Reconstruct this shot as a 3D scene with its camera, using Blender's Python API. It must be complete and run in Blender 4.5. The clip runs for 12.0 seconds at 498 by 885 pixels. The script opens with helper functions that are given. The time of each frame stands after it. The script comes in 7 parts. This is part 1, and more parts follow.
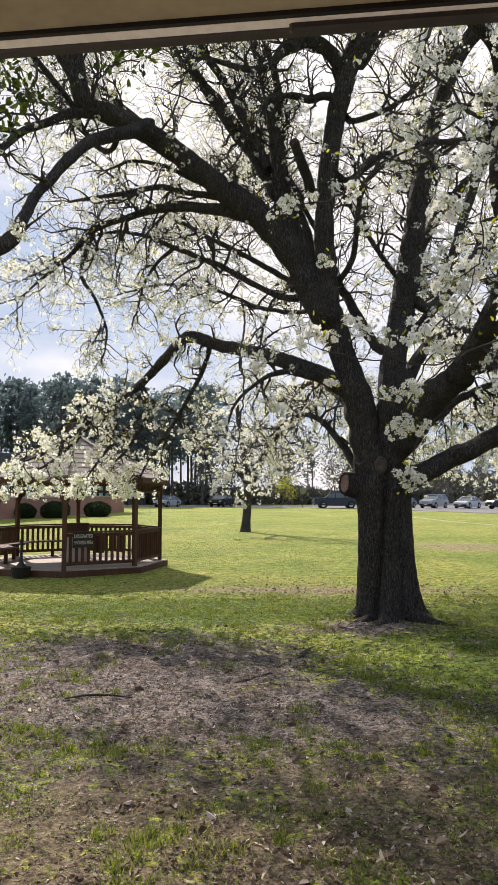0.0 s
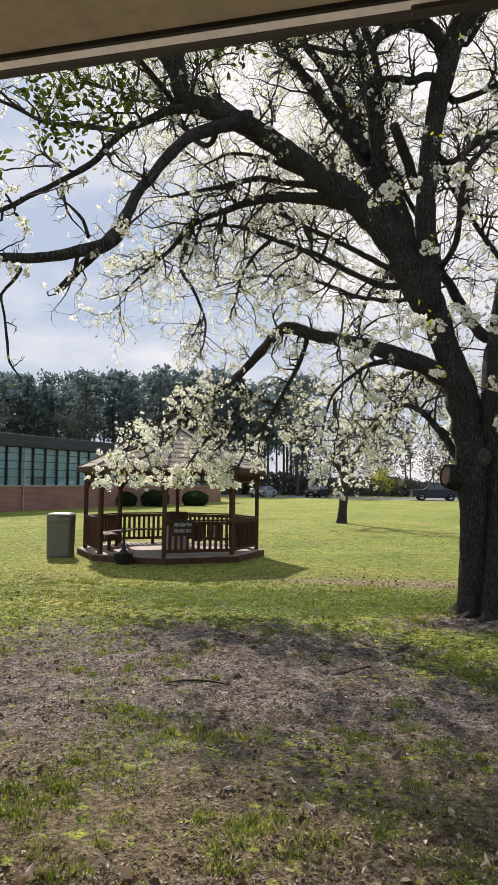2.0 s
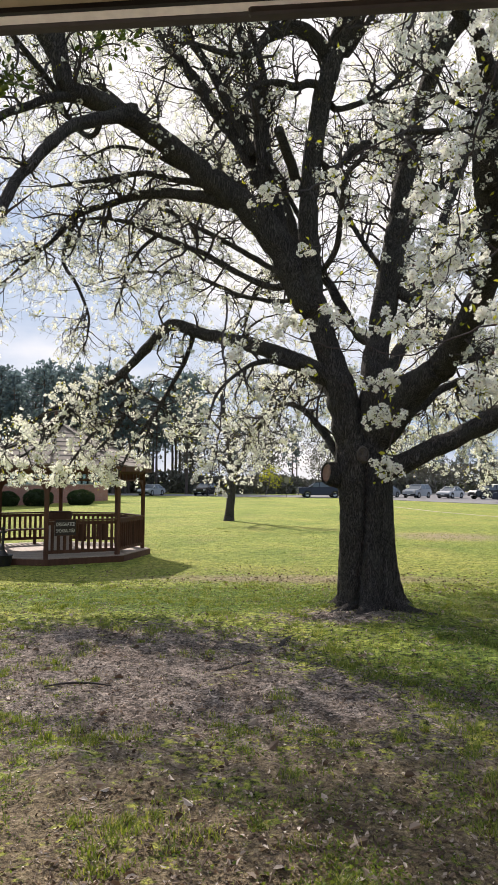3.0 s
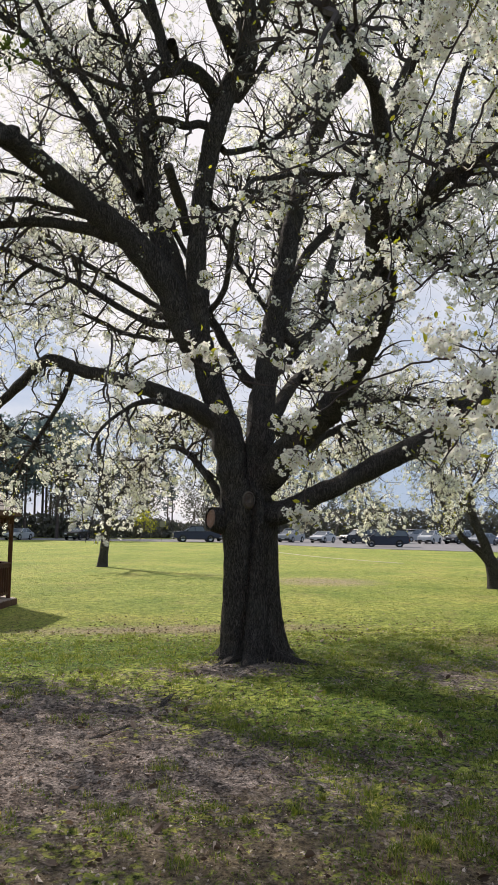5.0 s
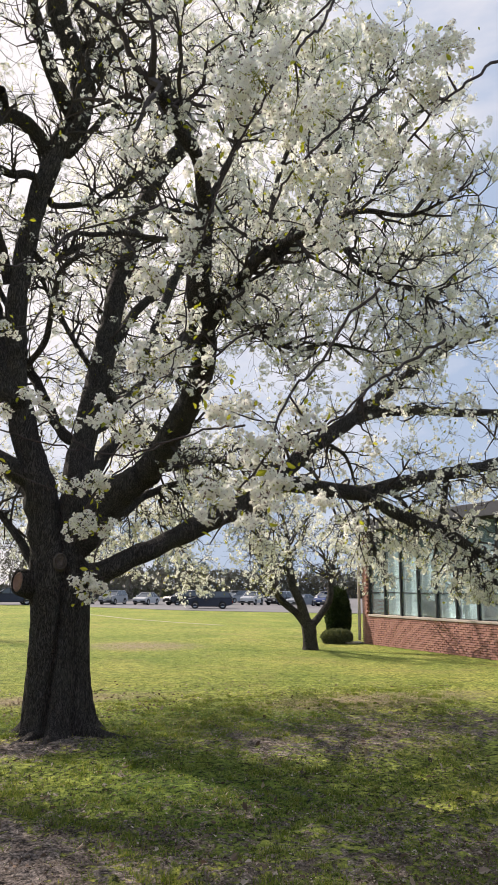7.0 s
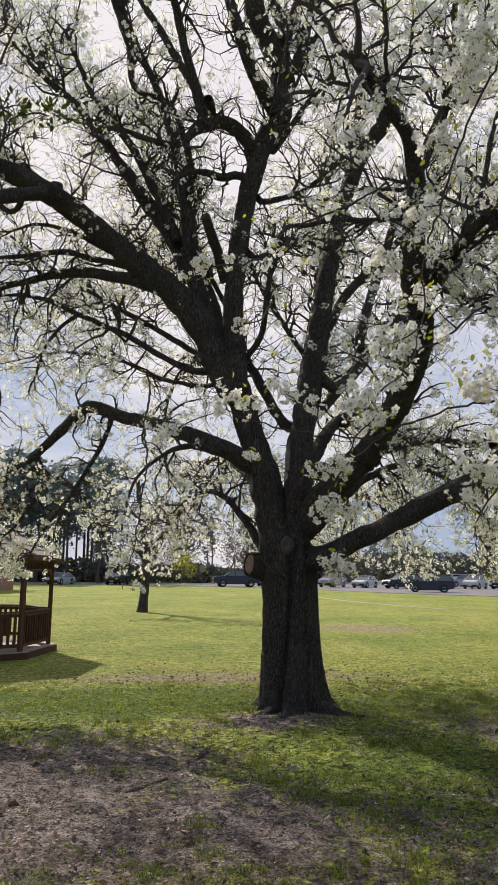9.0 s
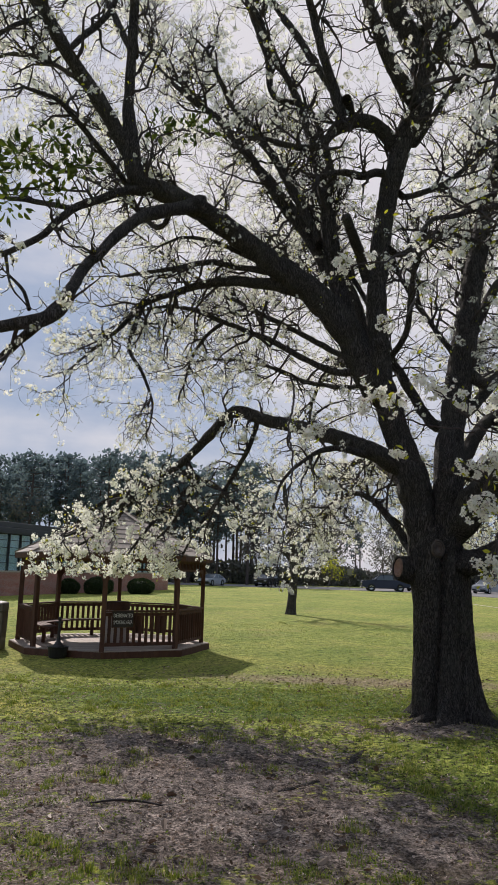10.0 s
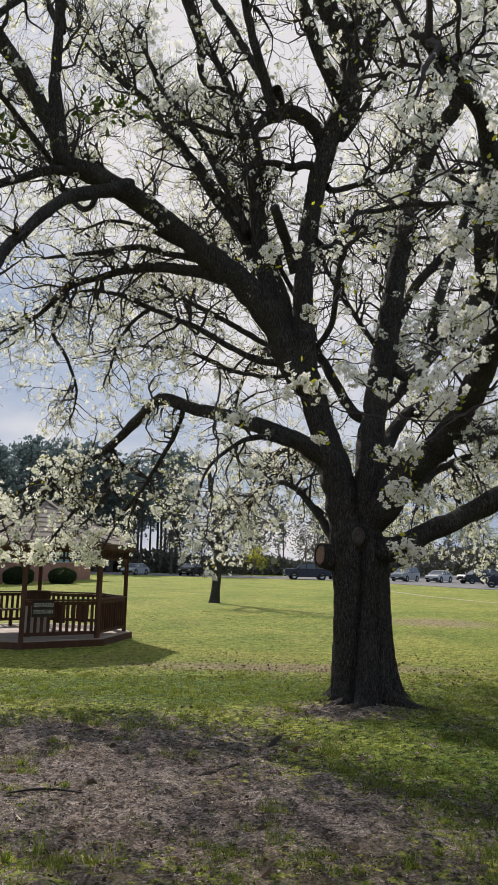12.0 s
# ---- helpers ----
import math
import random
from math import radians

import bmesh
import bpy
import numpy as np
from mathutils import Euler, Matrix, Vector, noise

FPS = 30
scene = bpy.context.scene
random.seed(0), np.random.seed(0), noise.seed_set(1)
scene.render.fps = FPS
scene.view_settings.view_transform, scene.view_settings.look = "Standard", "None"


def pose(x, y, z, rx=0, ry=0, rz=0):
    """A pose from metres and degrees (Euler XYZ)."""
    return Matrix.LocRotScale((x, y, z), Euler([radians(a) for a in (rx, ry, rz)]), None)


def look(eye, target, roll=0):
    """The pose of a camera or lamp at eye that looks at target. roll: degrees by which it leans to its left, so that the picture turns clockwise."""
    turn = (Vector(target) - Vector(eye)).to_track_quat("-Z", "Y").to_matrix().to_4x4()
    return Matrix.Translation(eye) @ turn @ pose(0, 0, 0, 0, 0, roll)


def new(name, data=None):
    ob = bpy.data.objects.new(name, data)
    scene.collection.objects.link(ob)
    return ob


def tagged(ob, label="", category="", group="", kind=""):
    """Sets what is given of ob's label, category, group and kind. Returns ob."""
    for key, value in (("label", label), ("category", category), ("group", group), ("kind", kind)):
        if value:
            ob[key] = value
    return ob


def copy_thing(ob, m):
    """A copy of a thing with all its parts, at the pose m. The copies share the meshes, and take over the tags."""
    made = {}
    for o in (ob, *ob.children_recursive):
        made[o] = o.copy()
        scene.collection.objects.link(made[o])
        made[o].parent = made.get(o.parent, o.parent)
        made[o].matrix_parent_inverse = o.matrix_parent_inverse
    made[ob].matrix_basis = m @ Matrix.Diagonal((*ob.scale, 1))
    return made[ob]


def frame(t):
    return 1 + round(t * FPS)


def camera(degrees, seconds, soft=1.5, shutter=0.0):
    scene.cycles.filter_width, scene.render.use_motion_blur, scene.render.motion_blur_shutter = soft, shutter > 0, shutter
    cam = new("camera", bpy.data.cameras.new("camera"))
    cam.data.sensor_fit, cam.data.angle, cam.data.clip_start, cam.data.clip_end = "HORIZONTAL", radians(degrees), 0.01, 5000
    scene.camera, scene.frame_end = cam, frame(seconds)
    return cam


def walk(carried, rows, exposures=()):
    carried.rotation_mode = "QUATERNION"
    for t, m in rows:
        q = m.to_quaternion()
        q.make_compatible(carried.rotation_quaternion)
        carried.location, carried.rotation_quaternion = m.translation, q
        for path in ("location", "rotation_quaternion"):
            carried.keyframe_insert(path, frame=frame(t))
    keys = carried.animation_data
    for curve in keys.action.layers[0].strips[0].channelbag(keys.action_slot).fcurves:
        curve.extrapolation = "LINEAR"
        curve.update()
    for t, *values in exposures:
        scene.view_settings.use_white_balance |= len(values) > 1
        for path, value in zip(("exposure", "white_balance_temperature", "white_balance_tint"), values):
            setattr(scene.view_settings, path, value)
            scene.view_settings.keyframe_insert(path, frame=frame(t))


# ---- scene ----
cam = camera(38.0, 12.0)
PATH = [
    (0, (0.001, -0.147, 1.982), (0.001, 1.848, 2.119), 0.1),
    (0.5, (-0.029, -0.143, 1.989), (-0.175, 1.847, 2.115), 0.4),
    (1, (-0.059, -0.142, 1.985), (-0.327, 1.837, 2.101), 0.8),
    (1.5, (-0.061, -0.146, 1.981), (-0.398, 1.822, 2.09), 1.0),
    (2, (-0.027, -0.143, 1.989), (-0.29, 1.836, 2.098), 0.7),
    (2.5, (0.018, -0.142, 1.983), (-0.076, 1.853, 2.095), 0.4),
    (3, (0.038, -0.144, 1.982), (0.08, 1.853, 2.089), 0.4),
    (3.2, (0.046, -0.111, 1.987), (0.134, 1.884, 2.089), 0.1),
    (4.8, (-0.052, 0.256, 2.008), (0.298, 2.215, 2.207), 0.5),
    (5, (-0.05, 0.278, 2.012), (0.33, 2.228, 2.242), 0.6),
    (5.5, (0.004, 0.327, 2.044), (0.478, 2.247, 2.345), 0.8),
    (6, (0.064, 0.355, 2.046), (0.661, 2.231, 2.4), 0.9),
    (6.5, (0.111, 0.346, 2.05), (0.832, 2.171, 2.436), 0.8),
    (6.7, (0.119, 0.34, 2.048), (0.884, 2.145, 2.443), 0.7),
    (7.2, (0.111, 0.325, 2.047), (0.94, 2.103, 2.443), 0.4),
    (7.7, (0.102, 0.311, 2.042), (0.911, 2.101, 2.429), 0.1),
    (8.3, (0.092, 0.293, 2.041), (0.677, 2.173, 2.411), -0.2),
    (8.5, (0.08, 0.294, 2.037), (0.574, 2.201, 2.401), -0.0),
    (9, (-0.017, 0.315, 2.033), (0.251, 2.268, 2.381), 0.6),
    (9.5, (-0.015, 0.315, 2.028), (0.026, 2.287, 2.371), 1.1),
    (10, (-0.017, 0.321, 2.02), (-0.148, 2.288, 2.3695), 1.5),
    (10.5, (-0.018, 0.326, 2.033), (-0.265, 2.281, 2.384), 2.1),
    (11, (-0.02, 0.332, 2.0375), (-0.249, 2.291, 2.382), 2.2),
    (11.5, (-0.018, 0.324, 2.021), (-0.127, 2.296, 2.351), 1.7),
    (12, (-0.011, 0.297, 1.995), (0.063, 2.272, 2.321), 1.3),
]
EXPOSURES = [(0.0, 0.42, 6850, 13), (1.0, 0.49, 6900, 13), (2.0, 0.24, 6900, 12), (3.2, 0.42, 6800, 12), (4.8, 0.30, 6800, 12), (5.5, 0.12, 6850, 13), (6.7, 0.36, 6950, 14),
             (8.3, 0.24, 6950, 14), (9.0, 0.10, 6800, 14), (9.5, -0.26, 6600, 15), (10.0, -0.17, 6550, 14), (10.5, -0.32, 6500, 14), (12.0, -0.06, 6700, 11)]

walk(cam, [(t, look(eye, target, roll)) for t, eye, target, roll in PATH], EXPOSURES)

# ---- sky and sun ----
SUN_ELEVATION, SUN_AZIMUTH = radians(37.0), radians(-25.4)
world = bpy.data.worlds.new("world")
scene.world = world
world.use_nodes = True
wt = world.node_tree
wt.nodes.clear()
w_out = wt.nodes.new("ShaderNodeOutputWorld")
w_bg = wt.nodes.new("ShaderNodeBackground")
w_sky = wt.nodes.new("ShaderNodeTexSky")
w_sky.sky_type, w_sky.sun_disc = "NISHITA", False
w_sky.sun_elevation, w_sky.sun_rotation = SUN_ELEVATION, SUN_AZIMUTH
w_sky.air_density, w_sky.dust_density, w_sky.ozone_density = 1.0, 1.2, 1.0
w_co = wt.nodes.new("ShaderNodeTexCoord")
w_map = wt.nodes.new("ShaderNodeMapping")
w_map.inputs["Scale"].default_value = (1.0, 1.0, 2.6)
w_map.inputs["Location"].default_value = (0.35, 0.1, 0.2)
w_noise = wt.nodes.new("ShaderNodeTexNoise")
w_noise.inputs["Scale"].default_value, w_noise.inputs["Detail"].default_value = 2.6, 6.0
w_noise.inputs["Roughness"].default_value = 0.55
w_ramp = wt.nodes.new("ShaderNodeValToRGB")
w_ramp.color_ramp.elements[0].position, w_ramp.color_ramp.elements[1].position = 0.42, 0.92
w_cloud = wt.nodes.new("ShaderNodeMix")      # thin high cloud: blue-grey to white
w_cloud.data_type = "RGBA"
w_cloud.inputs[6].default_value, w_cloud.inputs[7].default_value = (3.8, 4.9, 6.8, 1.0), (8.8, 8.7, 9.1, 1.0)
w_mix = wt.nodes.new("ShaderNodeMix")
w_mix.data_type = "RGBA"
w_mix.inputs[0].default_value = 0.92
wt.links.new(w_cloud.outputs[2], w_mix.inputs[7])
wt.links.new(w_co.outputs["Generated"], w_map.inputs["Vector"])
wt.links.new(w_map.outputs["Vector"], w_noise.inputs["Vector"])
w_lie = wt.nodes.new("ShaderNodeVectorMath")     # cloud thickest to the north, clearer aside; unseen sky behind cleared to cut fill
w_lie.operation = "DOT_PRODUCT"
w_lie.inputs[1].default_value = (0.0, 0.6, 1.0)
w_sum = wt.nodes.new("ShaderNodeMath")
w_sum.operation = "MULTIPLY_ADD"
w_sum.inputs[1].default_value = 1.9
w_sep = wt.nodes.new("ShaderNodeSeparateXYZ")
w_abs = wt.nodes.new("ShaderNodeMath")
w_abs.operation = "ABSOLUTE"
w_side = wt.nodes.new("ShaderNodeMath")
w_side.operation = "MULTIPLY_ADD"
w_side.inputs[1].default_value, w_side.inputs[2].default_value = -0.55, -0.93
w_off = wt.nodes.new("ShaderNodeMath")
w_off.operation = "ADD"
wt.links.new(w_co.outputs["Generated"], w_sep.inputs[0])
wt.links.new(w_sep.outputs["X"], w_abs.inputs[0])
wt.links.new(w_abs.outputs[0], w_side.inputs[0])
wt.links.new(w_side.outputs[0], w_off.inputs[1])
wt.links.new(w_co.outputs["Generated"], w_lie.inputs[0])
wt.links.new(w_noise.outputs["Fac"], w_sum.inputs[0])
wt.links.new(w_lie.outputs["Value"], w_sum.inputs[2])
wt.links.new(w_sum.outputs[0], w_off.inputs[0])
wt.links.new(w_off.outputs[0], w_ramp.inputs["Fac"])
wt.links.new(w_ramp.outputs["Color"], w_cloud.inputs[0])
wt.links.new(w_sky.outputs["Color"], w_mix.inputs[6])
wt.links.new(w_mix.outputs[2], w_bg.inputs["Color"])
w_bg.inputs["Strength"].default_value = 0.093
wt.links.new(w_bg.outputs["Background"], w_out.inputs["Surface"])

sun_data = bpy.data.lights.new("sun", "SUN")
sun_data.energy, sun_data.angle, sun_data.color = 5.0, radians(0.6), (1.0, 0.93, 0.885)
sun = new("sun", sun_data)
sun_way = Vector((math.sin(SUN_AZIMUTH) * math.cos(SUN_ELEVATION), math.cos(SUN_AZIMUTH) * math.cos(SUN_ELEVATION), math.sin(SUN_ELEVATION)))
sun.matrix_world = look(sun_way * 60, (0, 0, 0))


# ---- materials ----
def nodes_of(name):
    m = bpy.data.materials.new(name)
    m.use_nodes = True
    return m, m.node_tree, m.node_tree.nodes["Principled BSDF"]


def noise_node(nt, scale, detail=4.0, stretch=None, seed=0.0, rough=0.55):
    co = nt.nodes.new("ShaderNodeTexCoord")
    mp = nt.nodes.new("ShaderNodeMapping")
    mp.inputs["Scale"].default_value = stretch or (1, 1, 1)
    mp.inputs["Location"].default_value = (seed, seed * 0.7, seed * 0.3)
    n = nt.nodes.new("ShaderNodeTexNoise")
    n.inputs["Scale"].default_value, n.inputs["Detail"].default_value, n.inputs["Roughness"].default_value = scale, detail, rough
    nt.links.new(co.outputs["Object"], mp.inputs["Vector"])
    nt.links.new(mp.outputs["Vector"], n.inputs["Vector"])
    return n.outputs["Fac"]


def ramp(nt, fac, stops):
    r = nt.nodes.new("ShaderNodeValToRGB")
    e = r.color_ramp.elements
    while len(e) < len(stops):
        e.new(0.5)
    for el, (p, c) in zip(e, stops):
        el.position, el.color = p, (*c, 1.0) if len(c) == 3 else c
    nt.links.new(fac, r.inputs["Fac"])
    return r.outputs["Color"]


def mixed(nt, fac, a, b, mode="MIX"):
    m = nt.nodes.new("ShaderNodeMix")
    m.data_type, m.blend_type = "RGBA", mode
    for sock, v in ((0, fac), (6, a), (7, b)):
        if isinstance(v, (int, float)):
            m.inputs[sock].default_value = v
        elif isinstance(v, tuple):
            m.inputs[sock].default_value = (*v, 1.0)
        else:
            nt.links.new(v, m.inputs[sock])
    return m.outputs[2]


def bumped(nt, bsdf, height, strength=0.4, distance=0.01):
    b = nt.nodes.new("ShaderNodeBump")
    b.inputs["Strength"].default_value, b.inputs["Distance"].default_value = strength, distance
    nt.links.new(height, b.inputs["Height"])
    nt.links.new(b.outputs["Normal"], bsdf.inputs["Normal"])


def plain(name, colour, rough=0.7, metal=0.0, vary=0.22, scale=3.0, grain=60.0, bump=0.25, stretch=None, spread=0.12, specular=0.4):
    """A surface with broad stains, fine grain and a little difference from piece to piece."""
    m, nt, b = nodes_of(name)
    dark = tuple(c * (1 - vary) for c in colour)
    light = tuple(min(1, c * (1 + vary)) for c in colour)
    broad = ramp(nt, noise_node(nt, scale, 5, stretch), [(0.3, dark), (0.7, light)])
    fine = noise_node(nt, grain, 4, stretch, 3.0)
    col = mixed(nt, 0.35, broad, ramp(nt, fine, [(0.3, tuple(c * 0.6 for c in colour)), (0.7, light)]))
    info = nt.nodes.new("ShaderNodeObjectInfo")
    hsv = nt.nodes.new("ShaderNodeHueSaturation")
    rng = nt.nodes.new("ShaderNodeMapRange")
    rng.inputs["To Min"].default_value, rng.inputs["To Max"].default_value = 1 - spread, 1 + spread
    nt.links.new(info.outputs["Random"], rng.inputs["Value"])
    nt.links.new(rng.outputs["Result"], hsv.inputs["Value"])
    nt.links.new(col, hsv.inputs["Color"])
    nt.links.new(hsv.outputs["Color"], b.inputs["Base Color"])
    b.inputs["Roughness"].default_value, b.inputs["Metallic"].default_value = rough, metal
    b.inputs["Specular IOR Level"].default_value = specular
    if bump:
        bumped(nt, b, fine, bump, 0.006)
    return m


def bark_material(name, colour, scale, lichen=0.35):
    m, nt, b = nodes_of(name)
    co = nt.nodes.new("ShaderNodeTexCoord")
    mp = nt.nodes.new("ShaderNodeMapping")
    mp.inputs["Scale"].default_value = (1, 1, 0.2)
    v = nt.nodes.new("ShaderNodeTexVoronoi")
    v.feature = "DISTANCE_TO_EDGE"
    v.inputs["Scale"].default_value = scale
    warp = nt.nodes.new("ShaderNodeTexNoise")
    warp.inputs["Scale"].default_value = scale * 0.6
    add = nt.nodes.new("ShaderNodeMix")
    add.data_type = "VECTOR"
    add.inputs[0].default_value = 0.22
    nt.links.new(co.outputs["Object"], mp.inputs["Vector"])
    nt.links.new(mp.outputs["Vector"], warp.inputs["Vector"])
    nt.links.new(mp.outputs["Vector"], add.inputs[4])
    nt.links.new(warp.outputs["Color"], add.inputs[5])
    nt.links.new(add.outputs[1], v.inputs["Vector"])
    plates = ramp(nt, v.outputs["Distance"], [(0.0, (0, 0, 0)), (0.25, (1, 1, 1))])
    col = mixed(nt, plates, tuple(c * 0.30 for c in colour), tuple(c * 1.55 for c in colour))
    grey = ramp(nt, noise_node(nt, 2.6, 8, None, 5.0, 0.65), [(0.50, (0, 0, 0)), (0.72, (lichen, lichen, lichen))])
    col = mixed(nt, grey, col, (0.20, 0.20, 0.16))
    fine = ramp(nt, noise_node(nt, scale * 6, 5, (1, 1, 0.4)), [(0.25, (0.55, 0.55, 0.55)), (0.75, (1.25, 1.25, 1.25))])
    col = mixed(nt, 1.0, col, fine, "MULTIPLY")
    nt.links.new(col, b.inputs["Base Color"])
    b.inputs["Roughness"].default_value, b.inputs["Specular IOR Level"].default_value = 0.9, 0.2
    h = mixed(nt, 0.35, plates, fine)
    bumped(nt, b, h, 1.0, 0.045)
    return m


def leafy(name, stops, through_colour, translucent=0.45, rough=0.55):
    """Thin petals and leaves: light comes through them; colour differs from piece to piece."""
    m, nt, b = nodes_of(name)
    geo = nt.nodes.new("ShaderNodeNewGeometry")
    col = ramp(nt, geo.outputs["Random Per Island"], stops)
    nt.links.new(col, b.inputs["Base Color"])
    b.inputs["Roughness"].default_value, b.inputs["Specular IOR Level"].default_value = rough, 0.25
    tr = nt.nodes.new("ShaderNodeBsdfTranslucent")
    nt.links.new(mixed(nt, 1.0, col, through_colour, "MULTIPLY"), tr.inputs["Color"])
    mx = nt.nodes.new("ShaderNodeMixShader")
    mx.inputs[0].default_value = translucent
    out = nt.nodes["Material Output"]
    nt.links.new(b.outputs["BSDF"], mx.inputs[1])
    nt.links.new(tr.outputs["BSDF"], mx.inputs[2])
    nt.links.new(mx.outputs["Shader"], out.inputs["Surface"])
    return m


M_BARK = bark_material("bark", (0.096, 0.085, 0.076), 30, 0.34)
M_TWIG = plain("twig_bark", (0.050, 0.041, 0.038), 0.85, vary=0.3, scale=4, grain=90)
M_PETAL = leafy("petal", [(0.0, (0.89, 0.89, 0.83)), (0.6, (0.92, 0.92, 0.88)), (1.0, (0.87, 0.89, 0.75))], (1.0, 1.0, 0.94), 0.66)
M_STAMEN = plain("stamen", (0.12, 0.05, 0.05), 0.7, bump=0)
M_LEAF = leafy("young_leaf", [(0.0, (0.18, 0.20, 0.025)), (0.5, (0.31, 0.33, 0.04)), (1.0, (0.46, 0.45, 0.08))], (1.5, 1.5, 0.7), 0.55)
# darker copy of the young leaf, with backlit shade put into the colour
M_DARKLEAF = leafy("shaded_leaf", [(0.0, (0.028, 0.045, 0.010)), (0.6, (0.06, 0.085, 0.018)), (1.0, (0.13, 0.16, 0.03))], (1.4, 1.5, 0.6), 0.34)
M_CUT = plain("cut_wood", (0.27, 0.17, 0.125), 0.85, vary=0.35, scale=9, grain=50)
M_SCAR = plain("healed_wood", (0.10, 0.082, 0.068), 0.9, vary=0.4, scale=14, grain=60, bump=0.6)
M_STAINED = plain("stained_wood", (0.105, 0.052, 0.034), 0.75, specular=0.2, vary=0.35, scale=3, grain=45, stretch=(3, 3, 0.7))
M_DECK = plain("deck_wood", (0.40, 0.33, 0.27), 0.75, vary=0.25, scale=2, grain=40, stretch=(0.6, 4, 4))
M_SHINGLE = plain("shingle", (0.27, 0.235, 0.20), 0.9, vary=0.3, scale=5, grain=70, bump=0.5, spread=0.2)
M_GREYPLASTIC = plain("grey_plastic", (0.185, 0.175, 0.135), 0.55, vary=0.12, scale=2, grain=120, bump=0.12)
M_BLACK = plain("black_plastic", (0.018, 0.017, 0.017), 0.5, vary=0.2, scale=4, grain=90, bump=0.1)
M_SIGN = plain("sign_board", (0.030, 0.022, 0.020), 0.55, vary=0.2, scale=5, bump=0.1)
M_WHITE = plain("white_paint", (0.72, 0.71, 0.67), 0.6, vary=0.1, scale=3, grain=80, bump=0.1)
M_ALU = plain("dark_metal", (0.030, 0.034, 0.038), 0.45, 0.3, vary=0.2, scale=3, bump=0.1)
M_FASCIA = plain("roof_metal", (0.045, 0.047, 0.055), 0.6, 0.1, vary=0.25, scale=0.8, grain=12, bump=0.2)
M_STONE = plain("limestone_sill", (0.46, 0.40, 0.34), 0.85, vary=0.15, scale=2, grain=30)
M_SOFFIT = plain("soffit_board", (0.36, 0.30, 0.185), 0.7, vary=0.18, scale=2.0, grain=35, bump=0.15)
M_TRIM = plain("pale_trim", (0.84, 0.79, 0.70), 0.6, vary=0.1, scale=3, grain=60, bump=0.1)
M_GUTTER = plain("gutter_metal", (0.055, 0.048, 0.042), 0.5, 0.2, vary=0.25, scale=4, grain=40, bump=0.15)
M_ASPHALT = plain("asphalt", (0.20, 0.195, 0.195), 0.9, vary=0.18, scale=0.25, grain=9, bump=0.2)
M_DRYPATH = plain("worn_path", (0.40, 0.36, 0.24), 0.95, vary=0.3, scale=0.9, grain=8)
M_CONCRETE = plain("concrete", (0.42, 0.40, 0.37), 0.9, vary=0.15, scale=0.8, grain=20, bump=0.25)
M_HEDGE = leafy("hedge_leaf", [(0.0, (0.018, 0.032, 0.013)), (0.6, (0.034, 0.055, 0.02)), (1.0, (0.06, 0.085, 0.032))], (1.0, 1.2, 0.5), 0.2)
# needle colour lightened and blued to paint in distance haze
M_HAZEPINE = leafy("hazed_pine_needles", [(0.0, (0.085, 0.118, 0.13)), (0.6, (0.115, 0.15, 0.165)), (1.0, (0.14, 0.175, 0.165))], (1.1, 1.2, 1.15), 0.55, 0.9)
M_BRUSH = leafy("brush_leaf", [(0.0, (0.10, 0.095, 0.085)), (0.6, (0.13, 0.122, 0.10)), (1.0, (0.13, 0.135, 0.095))], (1.0, 1.1, 0.8), 0.12)
M_PINEBARK = plain("pine_bark", (0.085, 0.065, 0.055), 0.9, vary=0.3, scale=2, grain=20)
M_GREYBARK = plain("grey_bark", (0.12, 0.105, 0.09), 0.9, vary=0.3, scale=3, grain=25)
M_GRASSBLADE = leafy("grass_blade", [(0.0, (0.090, 0.130, 0.026)), (0.6, (0.180, 0.230, 0.046)), (0.88, (0.32, 0.32, 0.095)), (1.0, (0.42, 0.35, 0.19))], (1.2, 1.25, 0.5), 0.42)
M_CLOVER = leafy("clover_leaf", [(0.0, (0.060, 0.095, 0.018)), (0.5, (0.140, 0.195, 0.040)), (0.85, (0.260, 0.300, 0.075)), (1.0, (0.36, 0.30, 0.15))], (1.15, 1.25, 0.5), 0.40)
M_LITTER = leafy("dry_leaf", [(0.0, (0.06, 0.042, 0.03)), (0.5, (0.20, 0.15, 0.11)), (0.8, (0.40, 0.33, 0.26)), (1.0, (0.66, 0.58, 0.50))], (1.0, 0.8, 0.6), 0.15, 0.8)
M_TYRE = plain("tyre_rubber", (0.02, 0.02, 0.02), 0.85, vary=0.15, bump=0.1)
M_RIM = plain("alloy_rim", (0.45, 0.45, 0.46), 0.35, 0.9, vary=0.1, bump=0)
M_CARGLASS = plain("car_glass", (0.09, 0.11, 0.13), 0.08, 0.0, vary=0.1, bump=0, specular=0.7)
M_LAMP = plain("lamp_lens", (0.55, 0.55, 0.52), 0.15, vary=0.05, bump=0)
M_TAIL = plain("tail_lens", (0.28, 0.02, 0.015), 0.2, vary=0.05, bump=0)
M_SHRUB = leafy("grey_green_leaf", [(0.0, (0.09, 0.10, 0.06)), (0.6, (0.15, 0.165, 0.09)), (1.0, (0.24, 0.25, 0.14))], (1.0, 1.1, 0.6), 0.25)
# same blind with its colour dimmed to offset sun on the near facade
M_DIMBLIND = plain("dimmed_blind", (0.36, 0.44, 0.43), 0.6, vary=0.18, scale=0.9, grain=8, bump=0.05)
